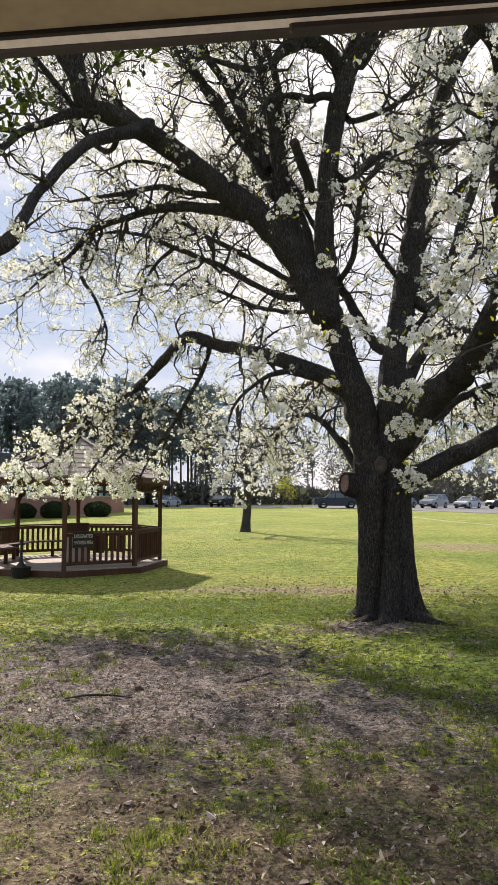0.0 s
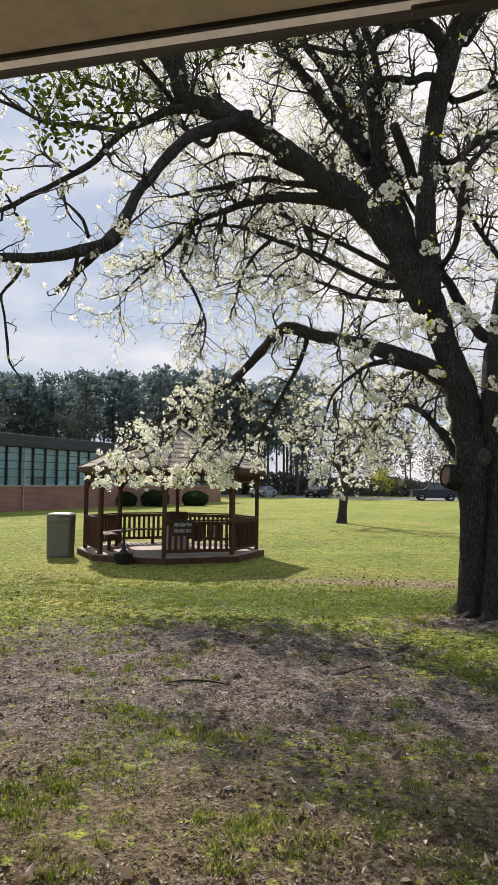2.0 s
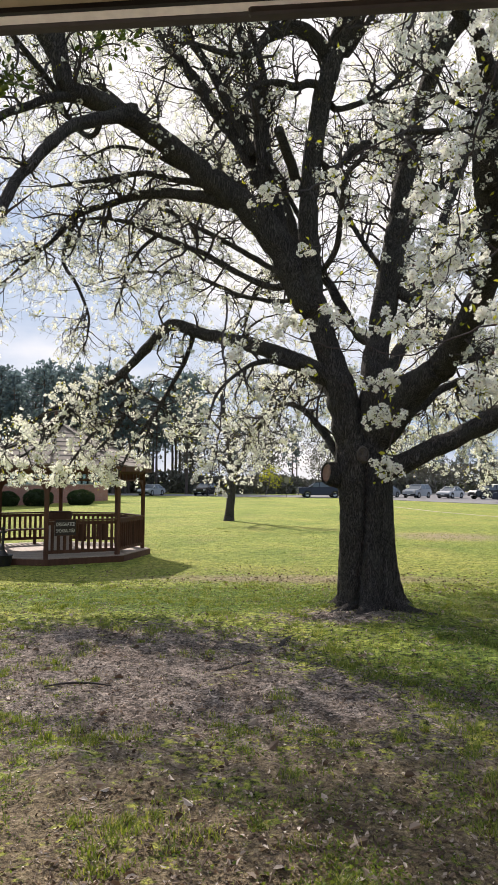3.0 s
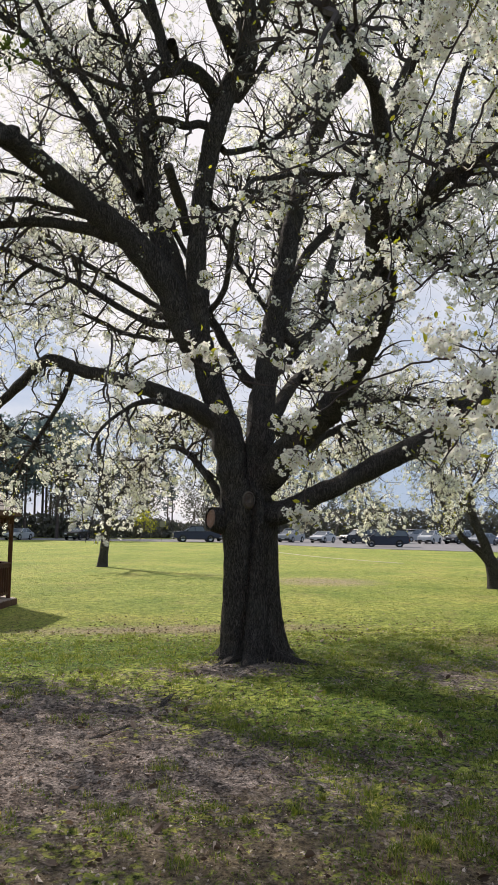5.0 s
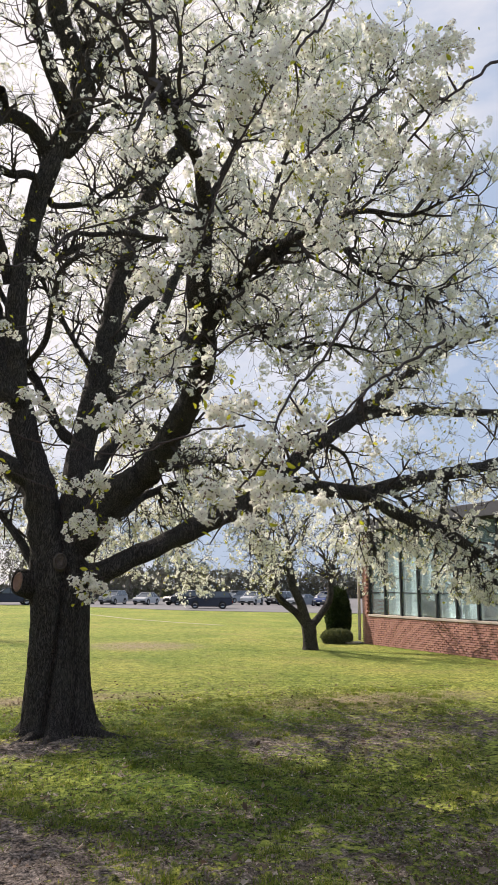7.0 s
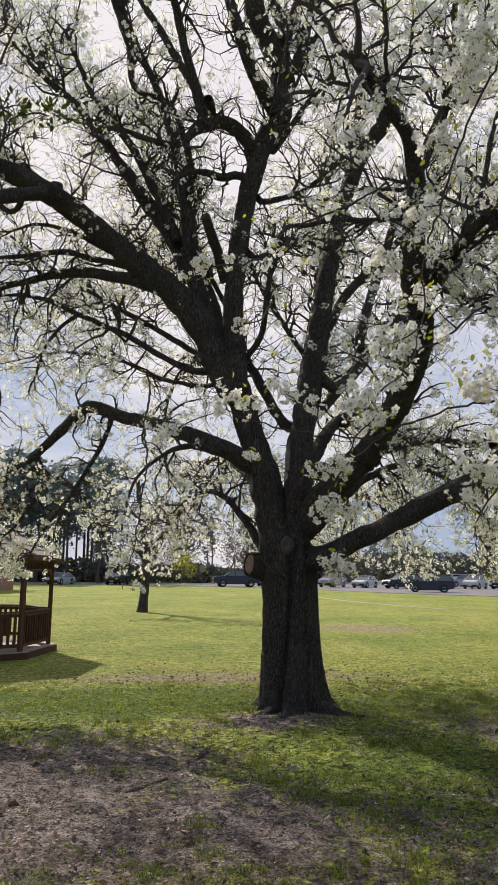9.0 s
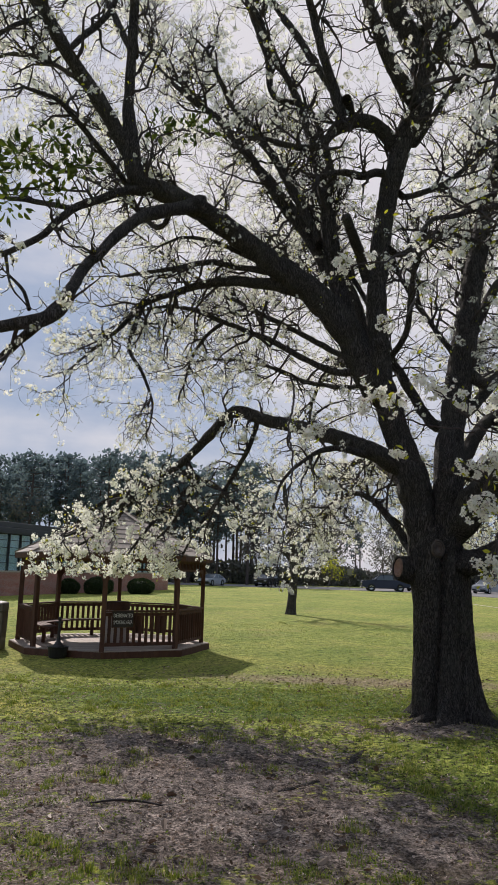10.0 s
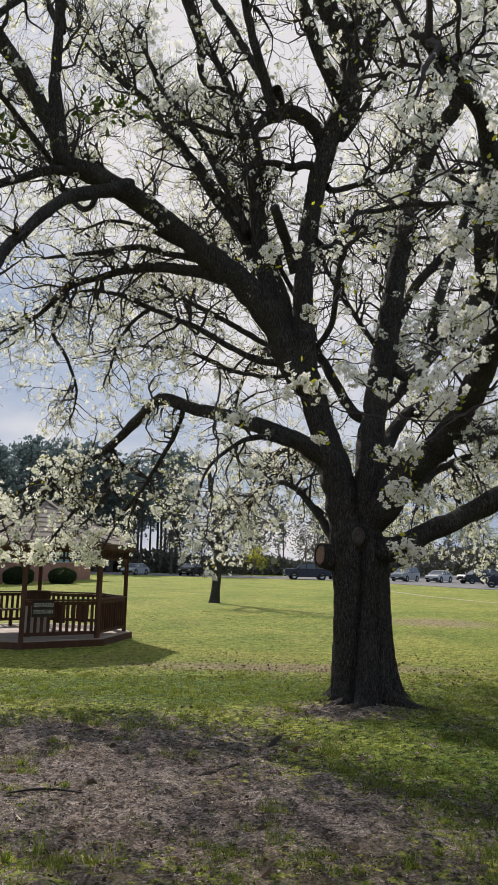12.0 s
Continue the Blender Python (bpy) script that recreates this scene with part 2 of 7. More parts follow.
# bright teal here paints the sky's reflection in the panes
M_SKYBLIND = plain("sky_reflection_blind", (0.66, 0.86, 0.88), 0.6, vary=0.18, scale=0.9, grain=8, bump=0.05)


def glass_material():
    m, nt, b = nodes_of("tinted_glass")
    b.inputs["Base Color"].default_value = (0.74, 0.86, 0.89, 1)
    b.inputs["Roughness"].default_value, b.inputs["Transmission Weight"].default_value, b.inputs["IOR"].default_value = 0.02, 0.9, 1.45
    bumped(nt, b, noise_node(nt, 1.5, 2), 0.05, 0.01)
    return m


def brick_material():
    m, nt, b = nodes_of("red_brick")
    geo = nt.nodes.new("ShaderNodeObjectInfo")
    isl = nt.nodes.new("ShaderNodeNewGeometry")
    tone = nt.nodes.new("ShaderNodeMath")
    tone.operation = "ADD"
    nt.links.new(geo.outputs["Random"], tone.inputs[0])
    nt.links.new(isl.outputs["Random Per Island"], tone.inputs[1])
    wrap = nt.nodes.new("ShaderNodeMath")
    wrap.operation = "FRACT"
    nt.links.new(tone.outputs[0], wrap.inputs[0])
    col = ramp(nt, wrap.outputs[0], [(0.0, (0.37, 0.180, 0.140)), (0.5, (0.41, 0.205, 0.160)), (1.0, (0.45, 0.235, 0.185))])
    fine = noise_node(nt, 35, 5)
    col = mixed(nt, 1.0, col, ramp(nt, fine, [(0.25, (0.75, 0.75, 0.75)), (0.75, (1.12, 1.12, 1.12))]), "MULTIPLY")
    nt.links.new(col, b.inputs["Base Color"])
    b.inputs["Roughness"].default_value = 0.9
    bumped(nt, b, fine, 0.4, 0.004)
    return m


def brickwork_material():
    """For the far wall, where single bricks are too small to see: courses and joints."""
    m, nt, b = nodes_of("brickwork")
    co = nt.nodes.new("ShaderNodeTexCoord")
    sep, com = nt.nodes.new("ShaderNodeSeparateXYZ"), nt.nodes.new("ShaderNodeCombineXYZ")
    nt.links.new(co.outputs["Object"], sep.inputs[0])
    nt.links.new(sep.outputs["Y"], com.inputs[0])
    nt.links.new(sep.outputs["Z"], com.inputs[1])
    br = nt.nodes.new("ShaderNodeTexBrick")
    br.inputs["Color1"].default_value, br.inputs["Color2"].default_value = (0.30, 0.12, 0.085, 1), (0.37, 0.16, 0.115, 1)
    br.inputs["Mortar"].default_value = (0.36, 0.30, 0.26, 1)
    br.inputs["Scale"].default_value, br.inputs["Mortar Size"].default_value = 1.0, 0.006
    br.inputs["Brick Width"].default_value, br.inputs["Row Height"].default_value = 0.21, 0.075
    nt.links.new(com.outputs[0], br.inputs["Vector"])
    stain = ramp(nt, noise_node(nt, 0.7, 6), [(0.3, (0.75, 0.75, 0.75)), (0.7, (1.1, 1.1, 1.1))])
    nt.links.new(mixed(nt, 1.0, br.outputs["Color"], stain, "MULTIPLY"), b.inputs["Base Color"])
    b.inputs["Roughness"].default_value = 0.9
    return m


M_GLASS, M_BRICK, M_BRICKWORK = glass_material(), brick_material(), brickwork_material()
M_MORTAR = plain("mortar", (0.40, 0.26, 0.21), 0.95, vary=0.15, scale=3, grain=60)


def ground_material():
    """Lawn with worn bare soil under the tree, thin dry patches and leaf crumbs."""
    m, nt, b = nodes_of("lawn_and_soil")
    geo = nt.nodes.new("ShaderNodeNewGeometry")
    sep = nt.nodes.new("ShaderNodeSeparateXYZ")
    nt.links.new(geo.outputs["Position"], sep.inputs[0])

    def op(kind, a, c, clamp=False):
        n = nt.nodes.new("ShaderNodeMath")
        n.operation, n.use_clamp = kind, clamp
        for i, v in enumerate((a, c)):
            if isinstance(v, (int, float)):
                n.inputs[i].default_value = v
            else:
                nt.links.new(v, n.inputs[i])
        return n.outputs[0]

    def blob(cx, cy, rx, ry):
        dx, dy = op("DIVIDE", op("SUBTRACT", sep.outputs["X"], cx), rx), op("DIVIDE", op("SUBTRACT", sep.outputs["Y"], cy), ry)
        return op("SUBTRACT", 1.0, op("ADD", op("MULTIPLY", dx, dx), op("MULTIPLY", dy, dy)))

    def n(scale, detail=5, seed=0.0, rough=0.6):
        return noise_node(nt, scale, detail, None, seed, rough)

    wobble = op("MULTIPLY", op("SUBTRACT", n(0.9, 6, 2.0, 0.65), 0.5), 3.2)
    fleck = op("MULTIPLY", op("SUBTRACT", n(7.0, 5, 8.0, 0.7), 0.5), 3.4)
    bare = op("MAXIMUM", op("MAXIMUM", blob(-1.2, 8.0, 2.3, 2.1), blob(-0.3, 6.5, 2.4, 1.2)), op("MULTIPLY", blob(-2.8, 7.0, 2.6, 2.6), 0.6))
    bare = op("MAXIMUM", bare, op("MULTIPLY", blob(0.2, 3.8, 5.5, 2.9), 0.45))
    bare = op("MAXIMUM", bare, op("MULTIPLY", blob(6.4, 9.8, 2.6, 1.2), 0.3))
    bare = op("MAXIMUM", bare, op("MULTIPLY", blob(1.6, 10.3, 1.0, 0.6), 0.6))
    lush = op("MAXIMUM", op("MAXIMUM", blob(-0.4, 12.2, 4.6, 1.6), blob(4.7, 11.4, 2.6, 1.7)), op("MULTIPLY", blob(2.9, 7.8, 2.0, 2.4), 0.6))
    thatch_near = blob(0.3, 2.6, 7.0, 3.2)
    tan = op("MAXIMUM", op("MAXIMUM", blob(1.4, 14.7, 4.4, 0.8), blob(8.2, 12.4, 3.4, 1.1)), blob(7.9, 26.5, 2.6, 2.6))
    near = op("MULTIPLY", op("SUBTRACT", 19.0, sep.outputs["Y"]), 0.11, True)
    bare = op("ADD", op("MULTIPLY", op("MAXIMUM", bare, -0.55), 1.0), op("MULTIPLY", wobble, 0.45))
    clump = op("MULTIPLY", op("SUBTRACT", n(3.4, 6, 12.0, 0.7), 0.5), 6.0)
    speck = op("MULTIPLY", op("SUBTRACT", n(12.0, 4, 3.0, 0.65), 0.5), 8.0)
    rough_ = op("MULTIPLY", op("ADD", op("ADD", clump, speck), op("MULTIPLY", fleck, 0.5)), op("ADD", op("MULTIPLY", near, 0.75), 0.25))
    soil_mask = op("ADD", op("MULTIPLY", op("ADD", op("ADD", bare, 0.06), op("MULTIPLY", rough_, 0.42)), 2.4), 0.25, True)
    # living green, yellower and drier in broad patches
    grass = ramp(nt, n(0.35, 6, 4.0), [(0.3, (0.195, 0.265, 0.058)), (0.5, (0.290, 0.338, 0.080)), (0.7, (0.400, 0.390, 0.108))])
    lush_mask = op("MULTIPLY", op("ADD", lush, op("MULTIPLY", op("ADD", wobble, fleck), 0.35)), 1.6, True)
    grass = mixed(nt, lush_mask, grass, ramp(nt, n(2.0, 6, 7.0), [(0.35, (0.095, 0.160, 0.034)), (0.65, (0.180, 0.250, 0.052))]))
    # dark gaps and bright tops painted in for clumps under low sun
    grass = mixed(nt, op("ADD", op("MULTIPLY", near, 0.6), 0.4), grass, ramp(nt, n(13.0, 4, 1.0, 0.65), [(0.39, (0.10, 0.12, 0.09)), (0.48, (0.85, 0.88, 0.8)), (0.61, (1.6, 1.5, 1.35))]), "MULTIPLY")
    grass = mixed(nt, 1.0, grass, ramp(nt, n(4.0, 8, 15.0, 0.75), [(0.36, (0.38, 0.45, 0.38)), (0.50, (0.95, 0.95, 0.9)), (0.64, (1.35, 1.28, 1.18))]), "MULTIPLY")
    dry = ramp(nt, n(0.42, 8, 9.0, 0.72), [(0.53, (0, 0, 0)), (0.72, (0.6, 0.6, 0.6))])
    grass = mixed(nt, dry, grass, (0.34, 0.27, 0.11))
    tan_mask = op("MULTIPLY", op("ADD", op("ADD", tan, -0.1), op("MULTIPLY", op("ADD", clump, speck), 0.18)), 1.1, True)
    grass = mixed(nt, op("MULTIPLY", tan_mask, 0.85), grass, ramp(nt, n(9.0, 5, 31.0, 0.7), [(0.38, (0.20, 0.15, 0.095)), (0.5, (0.33, 0.255, 0.165)), (0.66, (0.50, 0.40, 0.29))]))
    # worn soil with leaf crumbs, pale and dark
    soil = ramp(nt, n(2.2, 8, 6.0, 0.65), [(0.3, (0.150, 0.126, 0.112)), (0.55, (0.310, 0.272, 0.248)), (0.75, (0.470, 0.420, 0.390))])
    soil = mixed(nt, 0.9, soil, ramp(nt, n(15.0, 5, 3.0, 0.7), [(0.38, (0.10, 0.09, 0.08)), (0.47, (0.70, 0.67, 0.64)), (0.56, (1.08, 1.05, 1.02)), (0.66, (1.7, 1.62, 1.55))]), "MULTIPLY")
    soil = mixed(nt, op("MULTIPLY", near, 0.95), soil, ramp(nt, n(42.0, 4, 51.0, 0.7), [(0.36, (0.16, 0.15, 0.14)), (0.46, (0.72, 0.70, 0.68)), (0.56, (1.10, 1.08, 1.06)), (0.66, (1.85, 1.80, 1.72))]), "MULTIPLY")
    soil = mixed(nt, ramp(nt, n(1.3, 6, 21.0, 0.7), [(0.48, (0, 0, 0)), (0.70, (0.5, 0.5, 0.5))]), soil, mixed(nt, 1.0, soil, (0.72, 0.58, 0.46), "MULTIPLY"))
    # brown thatch of dead grass towards the porch
    thatch = ramp(nt, n(22.0, 6, 41.0, 0.75), [(0.38, (0.055, 0.042, 0.026)), (0.48, (0.17, 0.13, 0.075)), (0.58, (0.30, 0.235, 0.135)), (0.68, (0.48, 0.40, 0.27))])
    thatch_mask = op("MULTIPLY", op("ADD", thatch_near, op("MULTIPLY", op("ADD", wobble, clump), 0.3)), 1.5, True)
    soil = mixed(nt, op("MULTIPLY", thatch_mask, 0.85), soil, thatch)
    col = mixed(nt, soil_mask, grass, soil)
    nt.links.new(col, b.inputs["Base Color"])
    b.inputs["Roughness"].default_value, b.inputs["Specular IOR Level"].default_value = 0.95, 0.15
    h = mixed(nt, 0.35, mixed(nt, 0.5, n(15.0, 5, 3.0, 0.7), n(7.0, 5, 1.0, 0.65)), n(42.0, 4, 51.0, 0.7))
    bumped(nt, b, h, 1.0, 0.14)
    return m


M_GROUND = ground_material()


# ---- building blocks ----
def fast_mesh(name, verts, faces, material, smooth=False):
    verts, faces = np.asarray(verts, np.float32), np.asarray(faces, np.int32)
    me = bpy.data.meshes.new(name)
    m, k = faces.shape
    me.vertices.add(len(verts))
    me.vertices.foreach_set("co", verts.ravel())
    me.loops.add(m * k)
    me.loops.foreach_set("vertex_index", faces.ravel())
    me.polygons.add(m)
    me.polygons.foreach_set("loop_start", np.arange(0, m * k, k, dtype=np.int32))
    me.polygons.foreach_set("use_smooth", np.full(m, smooth))
    me.update(calc_edges=True)
    me.materials.append(material)
    return me


def part(name, bm, material, parent=None, label="", smooth=False, kind=""):
    """Links a bmesh as one mesh object under a thing or part."""
    me = bpy.data.meshes.new(name)
    bm.to_mesh(me)
    bm.free()
    me.materials.append(material)
    if smooth:
        for p in me.polygons:
            p.use_smooth = True
    ob = new(name, me)
    if parent:
        ob.parent = parent
    return tagged(ob, label=label, kind=kind)


def thing(name, at, label, category, group="", kind="", turn=0.0):
    ob = new(name)
    ob.empty_display_size = 0.2
    ob.matrix_basis = pose(*at, 0, 0, turn)
    return tagged(ob, label, category, group, kind)


def add_box(bm, lo, hi, m=None, bevel=0.0):
    c = [(a + b) / 2 for a, b in zip(lo, hi)]
    s = [abs(b - a) for a, b in zip(lo, hi)]
    r = bmesh.ops.create_cube(bm, size=1.0, matrix=Matrix.Translation(c) @ Matrix.Diagonal((*s, 1)))
    if bevel:
        es = list({e for v in r["verts"] for e in v.link_edges})
        r2 = bmesh.ops.bevel(bm, geom=es, offset=bevel, segments=1, affect="EDGES")
        vs = list({v for f in r2["faces"] for v in f.verts} | {v for v in r["verts"] if v.is_valid})
    else:
        vs = r["verts"]
    if m is not None:
        bmesh.ops.transform(bm, matrix=m, verts=vs)
    return vs


def box(lo, hi, bevel=0.0):
    bm = bmesh.new()
    add_box(bm, lo, hi, None, bevel)
    return bm


def beam(a, b, w, h, bevel=0.006):
    """A squared timber from a to b, w wide and h high."""
    a, b = Vector(a), Vector(b)
    bm = bmesh.new()
    add_box(bm, (-w / 2, -h / 2, 0), (w / 2, h / 2, (b - a).length), None, bevel)
    d = (b - a).normalized()
    up = Vector((0, 0, 1)) if abs(d.z) < 0.95 else Vector((0, 1, 0))
    x = d.cross(up).normalized()
    y = x.cross(d) * -1
    rot = Matrix((x, y, d)).transposed().to_4x4()
    bmesh.ops.transform(bm, matrix=Matrix.Translation(a) @ rot, verts=bm.verts)
    return bm


def turned(profile, sides=20, close=True):
    """A solid of revolution from (radius, z) pairs."""
    bm = bmesh.new()
    rings = []
    for r, z in profile:
        rings.append([bm.verts.new((r * math.cos(2 * math.pi * i / sides), r * math.sin(2 * math.pi * i / sides), z)) for i in range(sides)])
    for a, b in zip(rings, rings[1:]):
        for i in range(sides):
            bm.faces.new((a[i], a[(i + 1) % sides], b[(i + 1) % sides], b[i]))
    if close:
        bm.faces.new(rings[0][::-1])
        bm.faces.new(rings[-1])
    return bm


def curve_points(ctrl, step):
    """A smooth line through control points (x, y, z, r), sampled about every step metres."""
    c = np.asarray(ctrl, float)
    c = np.vstack([2 * c[0] - c[1], c, 2 * c[-1] - c[-2]])
    out = []
    for i in range(1, len(c) - 2):
        n = max(2, int(np.linalg.norm(c[i + 1, :3] - c[i, :3]) / step))
        t = np.linspace(0, 1, n, endpoint=False)[:, None]
        p0, p1, p2, p3 = c[i - 1], c[i], c[i + 1], c[i + 2]
        out.append(0.5 * (2 * p1 + (p2 - p0) * t + (2 * p0 - 5 * p1 + 4 * p2 - p3) * t ** 2 + (3 * p1 - p0 - 3 * p2 + p3) * t ** 3))
    out.append(c[-2][None])
    return np.vstack(out)


def tube(points, sides, rough=0.0, rng=None, cap=True):
    """Vertices and quads of a round branch along points (x, y, z, r)."""
    p, r = points[:, :3], np.maximum(points[:, 3], 0.0012)
    t = np.gradient(p, axis=0)
    t /= np.linalg.norm(t, axis=1)[:, None] + 1e-9
    ref = np.array([0.31, -0.87, 0.38])
    u = np.cross(t, ref)
    u /= np.linalg.norm(u, axis=1)[:, None] + 1e-9
    w = np.cross(t, u)
    a = np.linspace(0, 2 * np.pi, sides, endpoint=False)
    k = np.ones((len(p), sides))
    if rough and rng is not None:
        ph = rng.uniform(0, 6.28, 6)
        s = np.cumsum(np.r_[0, np.linalg.norm(np.diff(p, axis=0), axis=1)])[:, None]
        k += rough * (np.sin(3 * a + ph[0] + 1.3 * s) * 0.5 + np.sin(7 * a + ph[1] - 4 * s) * 0.3 + np.sin(2 * a + ph[2] + 6 * s) * 0.4)
        k += rough * rng.normal(0, 0.35, k.shape)
    v = p[:, None, :] + (r[:, None] * k)[:, :, None] * (np.cos(a)[None, :, None] * u[:, None, :] + np.sin(a)[None, :, None] * w[:, None, :])
    n = len(p)
    i, j = np.meshgrid(np.arange(n - 1), np.arange(sides), indexing="ij")
    q = np.stack([i * sides + j, i * sides + (j + 1) % sides, (i + 1) * sides + (j + 1) % sides, (i + 1) * sides + j], -1).reshape(-1, 4)
    v = v.reshape(-1, 3)
    if cap:
        v = np.vstack([v, p[-1] + t[-1] * r[-1] * 0.3])
        e = (n - 1) * sides
        j = np.arange(0, sides, 1)
        tip = np.stack([e + j, e + (j + 1) % sides, np.full(sides, n * sides), np.full(sides, n * sides)], -1)
        tip = tip[:, :3]
        return v, q, tip
    return v, q, None


class Pile:
    """Gathers many small pieces into one mesh of triangles."""

    def __init__(self):
        self.v, self.f, self.n = [], [], 0

    def add(self, v, f):
        if len(v) == 0:
            return
        f = np.asarray(f)
        if f.shape[1] == 4:
            f = np.vstack([f[:, [0, 1, 2]], f[:, [0, 2, 3]]])
        self.v.append(np.asarray(v, np.float32))
        self.f.append(f + self.n)
        self.n += len(v)

    def mesh(self, name, material, smooth=False):
        return fast_mesh(name, np.vstack(self.v), np.vstack(self.f), material, smooth)


def basis_for(d, rng):
    """Two unit vectors across each direction, turned at random."""
    d = d / (np.linalg.norm(d, axis=1)[:, None] + 1e-9)
    r = rng.normal(size=d.shape)
    u = np.cross(d, r)
    u /= np.linalg.norm(u, axis=1)[:, None] + 1e-9
    return d, u, np.cross(d, u)


# ---- lie of the land ----
def ground_height(x, y):
    """Almost level lawn, a low swell round the old tree's roots."""
    d2 = (x - 2.1) ** 2 + (y - 11.0) ** 2
    near = math.exp(-((y - 7) / 6.5) ** 2)
    v = Vector((x, y, 0))
    return 0.07 * math.exp(-d2 / 1.1) + 0.09 * math.exp(-((x - 2.5) / 1.5) ** 2 - ((y - 8.8) / 1.9) ** 2) + near * (0.018 * noise.noise(v * 0.7) + 0.034 * noise.noise(v * 2.4) + 0.032 * noise.noise(v * 5.2))


# ---- the great blossoming pear tree ----
tree = thing("pear_tree", (2.13, 11.1, 0.0), "old pear tree in white blossom with dark furrowed bark", "tree")
TREE_INV = Matrix.Translation((-2.13, -11.1, 0.0))
rng = np.random.default_rng(7)
twig_pile = Pile()
bloom_at, leaf_at = [], []


def tree_part(name, mesh, label="", kind=""):
    ob = new(name, mesh)
    ob.parent = tree
    ob.matrix_parent_inverse = TREE_INV
    return tagged(ob, label=label, kind=kind)


def tubes(points, sides):
    """Many branches at once: points is (branches, rings, 4). Returns vertices and quads."""
    p, r = points[:, :, :3], np.maximum(points[:, :, 3], 0.0012)
    t = np.gradient(p, axis=1)
    t /= np.linalg.norm(t, axis=2)[:, :, None] + 1e-9
    u = np.cross(t, np.array([0.31, -0.87, 0.38]))
    u /= np.linalg.norm(u, axis=2)[:, :, None] + 1e-9
    w = np.cross(t, u)
    a = np.linspace(0, 2 * np.pi, sides, endpoint=False)
    v = p[:, :, None] + r[:, :, None, None] * (np.cos(a)[:, None] * u[:, :, None] + np.sin(a)[:, None] * w[:, :, None])
    n, m = p.shape[:2]
    b, i, j = np.meshgrid(np.arange(n), np.arange(m - 1), np.arange(sides), indexing="ij")
    o, k = b * m * sides, (j + 1) % sides
    q = np.stack([o + i * sides + j, o + i * sides + k, o + (i + 1) * sides + k, o + (i + 1) * sides + j], -1)
    return v.reshape(-1, 3), q.reshape(-1, 4)


seeds = []      # start, way, length, radius, droop, bloom


def grow_all(start, way, length, radius, droop, bloom, level):
    """Crooked side branches with their own smaller branches, blossom and young leaves."""
    n, seg = len(start), {1: 7, 2: 4, 3: 2}[level]
    p, d = start.copy(), way / (np.linalg.norm(way, axis=1)[:, None] + 1e-9)
    rings = [np.c_[p, radius]]
    for i in range(seg):
        d = d + rng.normal(0, 0.36, d.shape)
        d[:, 2] += 0.06 - droop * 0.22
        d[:, 2] = np.where(p[:, 2] < LOWEST + 0.15, np.abs(d[:, 2]) + 0.1, d[:, 2])
        d /= np.linalg.norm(d, axis=1)[:, None]
        p = p + d * (length / seg)[:, None]
        rings.append(np.c_[p, radius * (1 - 0.75 * (i + 1) / seg)])
    pts = np.stack(rings, 1)
    ok = (pts[:, :, 1].min(axis=1) > 2.2)
    pts, length, droop, bloom = pts[ok], length[ok], droop[ok], bloom[ok]
    n = len(pts)
    v, q = tubes(pts, {1: 4, 2: 3, 3: 3}[level])
    twig_pile.add(v, q)
    tang = np.gradient(pts[:, :, :3], axis=1)
    tang /= np.linalg.norm(tang, axis=2)[:, :, None] + 1e-9

    def pick(counts, first=1):
        b = np.repeat(np.arange(n), counts)
        return b, rng.integers(first, seg + 1, len(b))

    if level < 3:
        b, i = pick(rng.poisson({1: 7.6, 2: 2.8}[level] * np.minimum(1.6, length / {1: 1.0, 2: 0.45}[level])))
        side = np.cross(tang[b, i], rng.normal(size=(len(b), 3)))
        side /= np.linalg.norm(side, axis=1)[:, None] + 1e-9
        w = side + 0.75 * tang[b, i]
        w[:, 2] += 0.18 - droop[b] * 0.3
        ln = np.maximum(length[b] * rng.uniform(0.25, 0.6, len(b)), 0.10)
        grow_all(pts[b, i, :3], w, ln, np.maximum(pts[b, i, 3] * 0.62, {1: 0.0048, 2: 0.0028}[level]), droop[b], bloom[b], level + 1)
    k = {1: 0.82, 2: 0.95, 3: 0.44}[level] * np.where(bloom < 1.0, bloom * (0.75 + 0.55 * bloom), bloom)
    b, i = pick(rng.poisson(k), {1: 3, 2: 2, 3: 1}[level])
    bloom_at.append(pts[b, i, :3] + rng.normal(0, 0.02, (len(b), 3)))
    b, i = pick(rng.poisson(0.14 + 0.34 * k), {1: 4, 2: 2, 3: 1}[level])
    leaf_at.append(pts[b, i, :3])


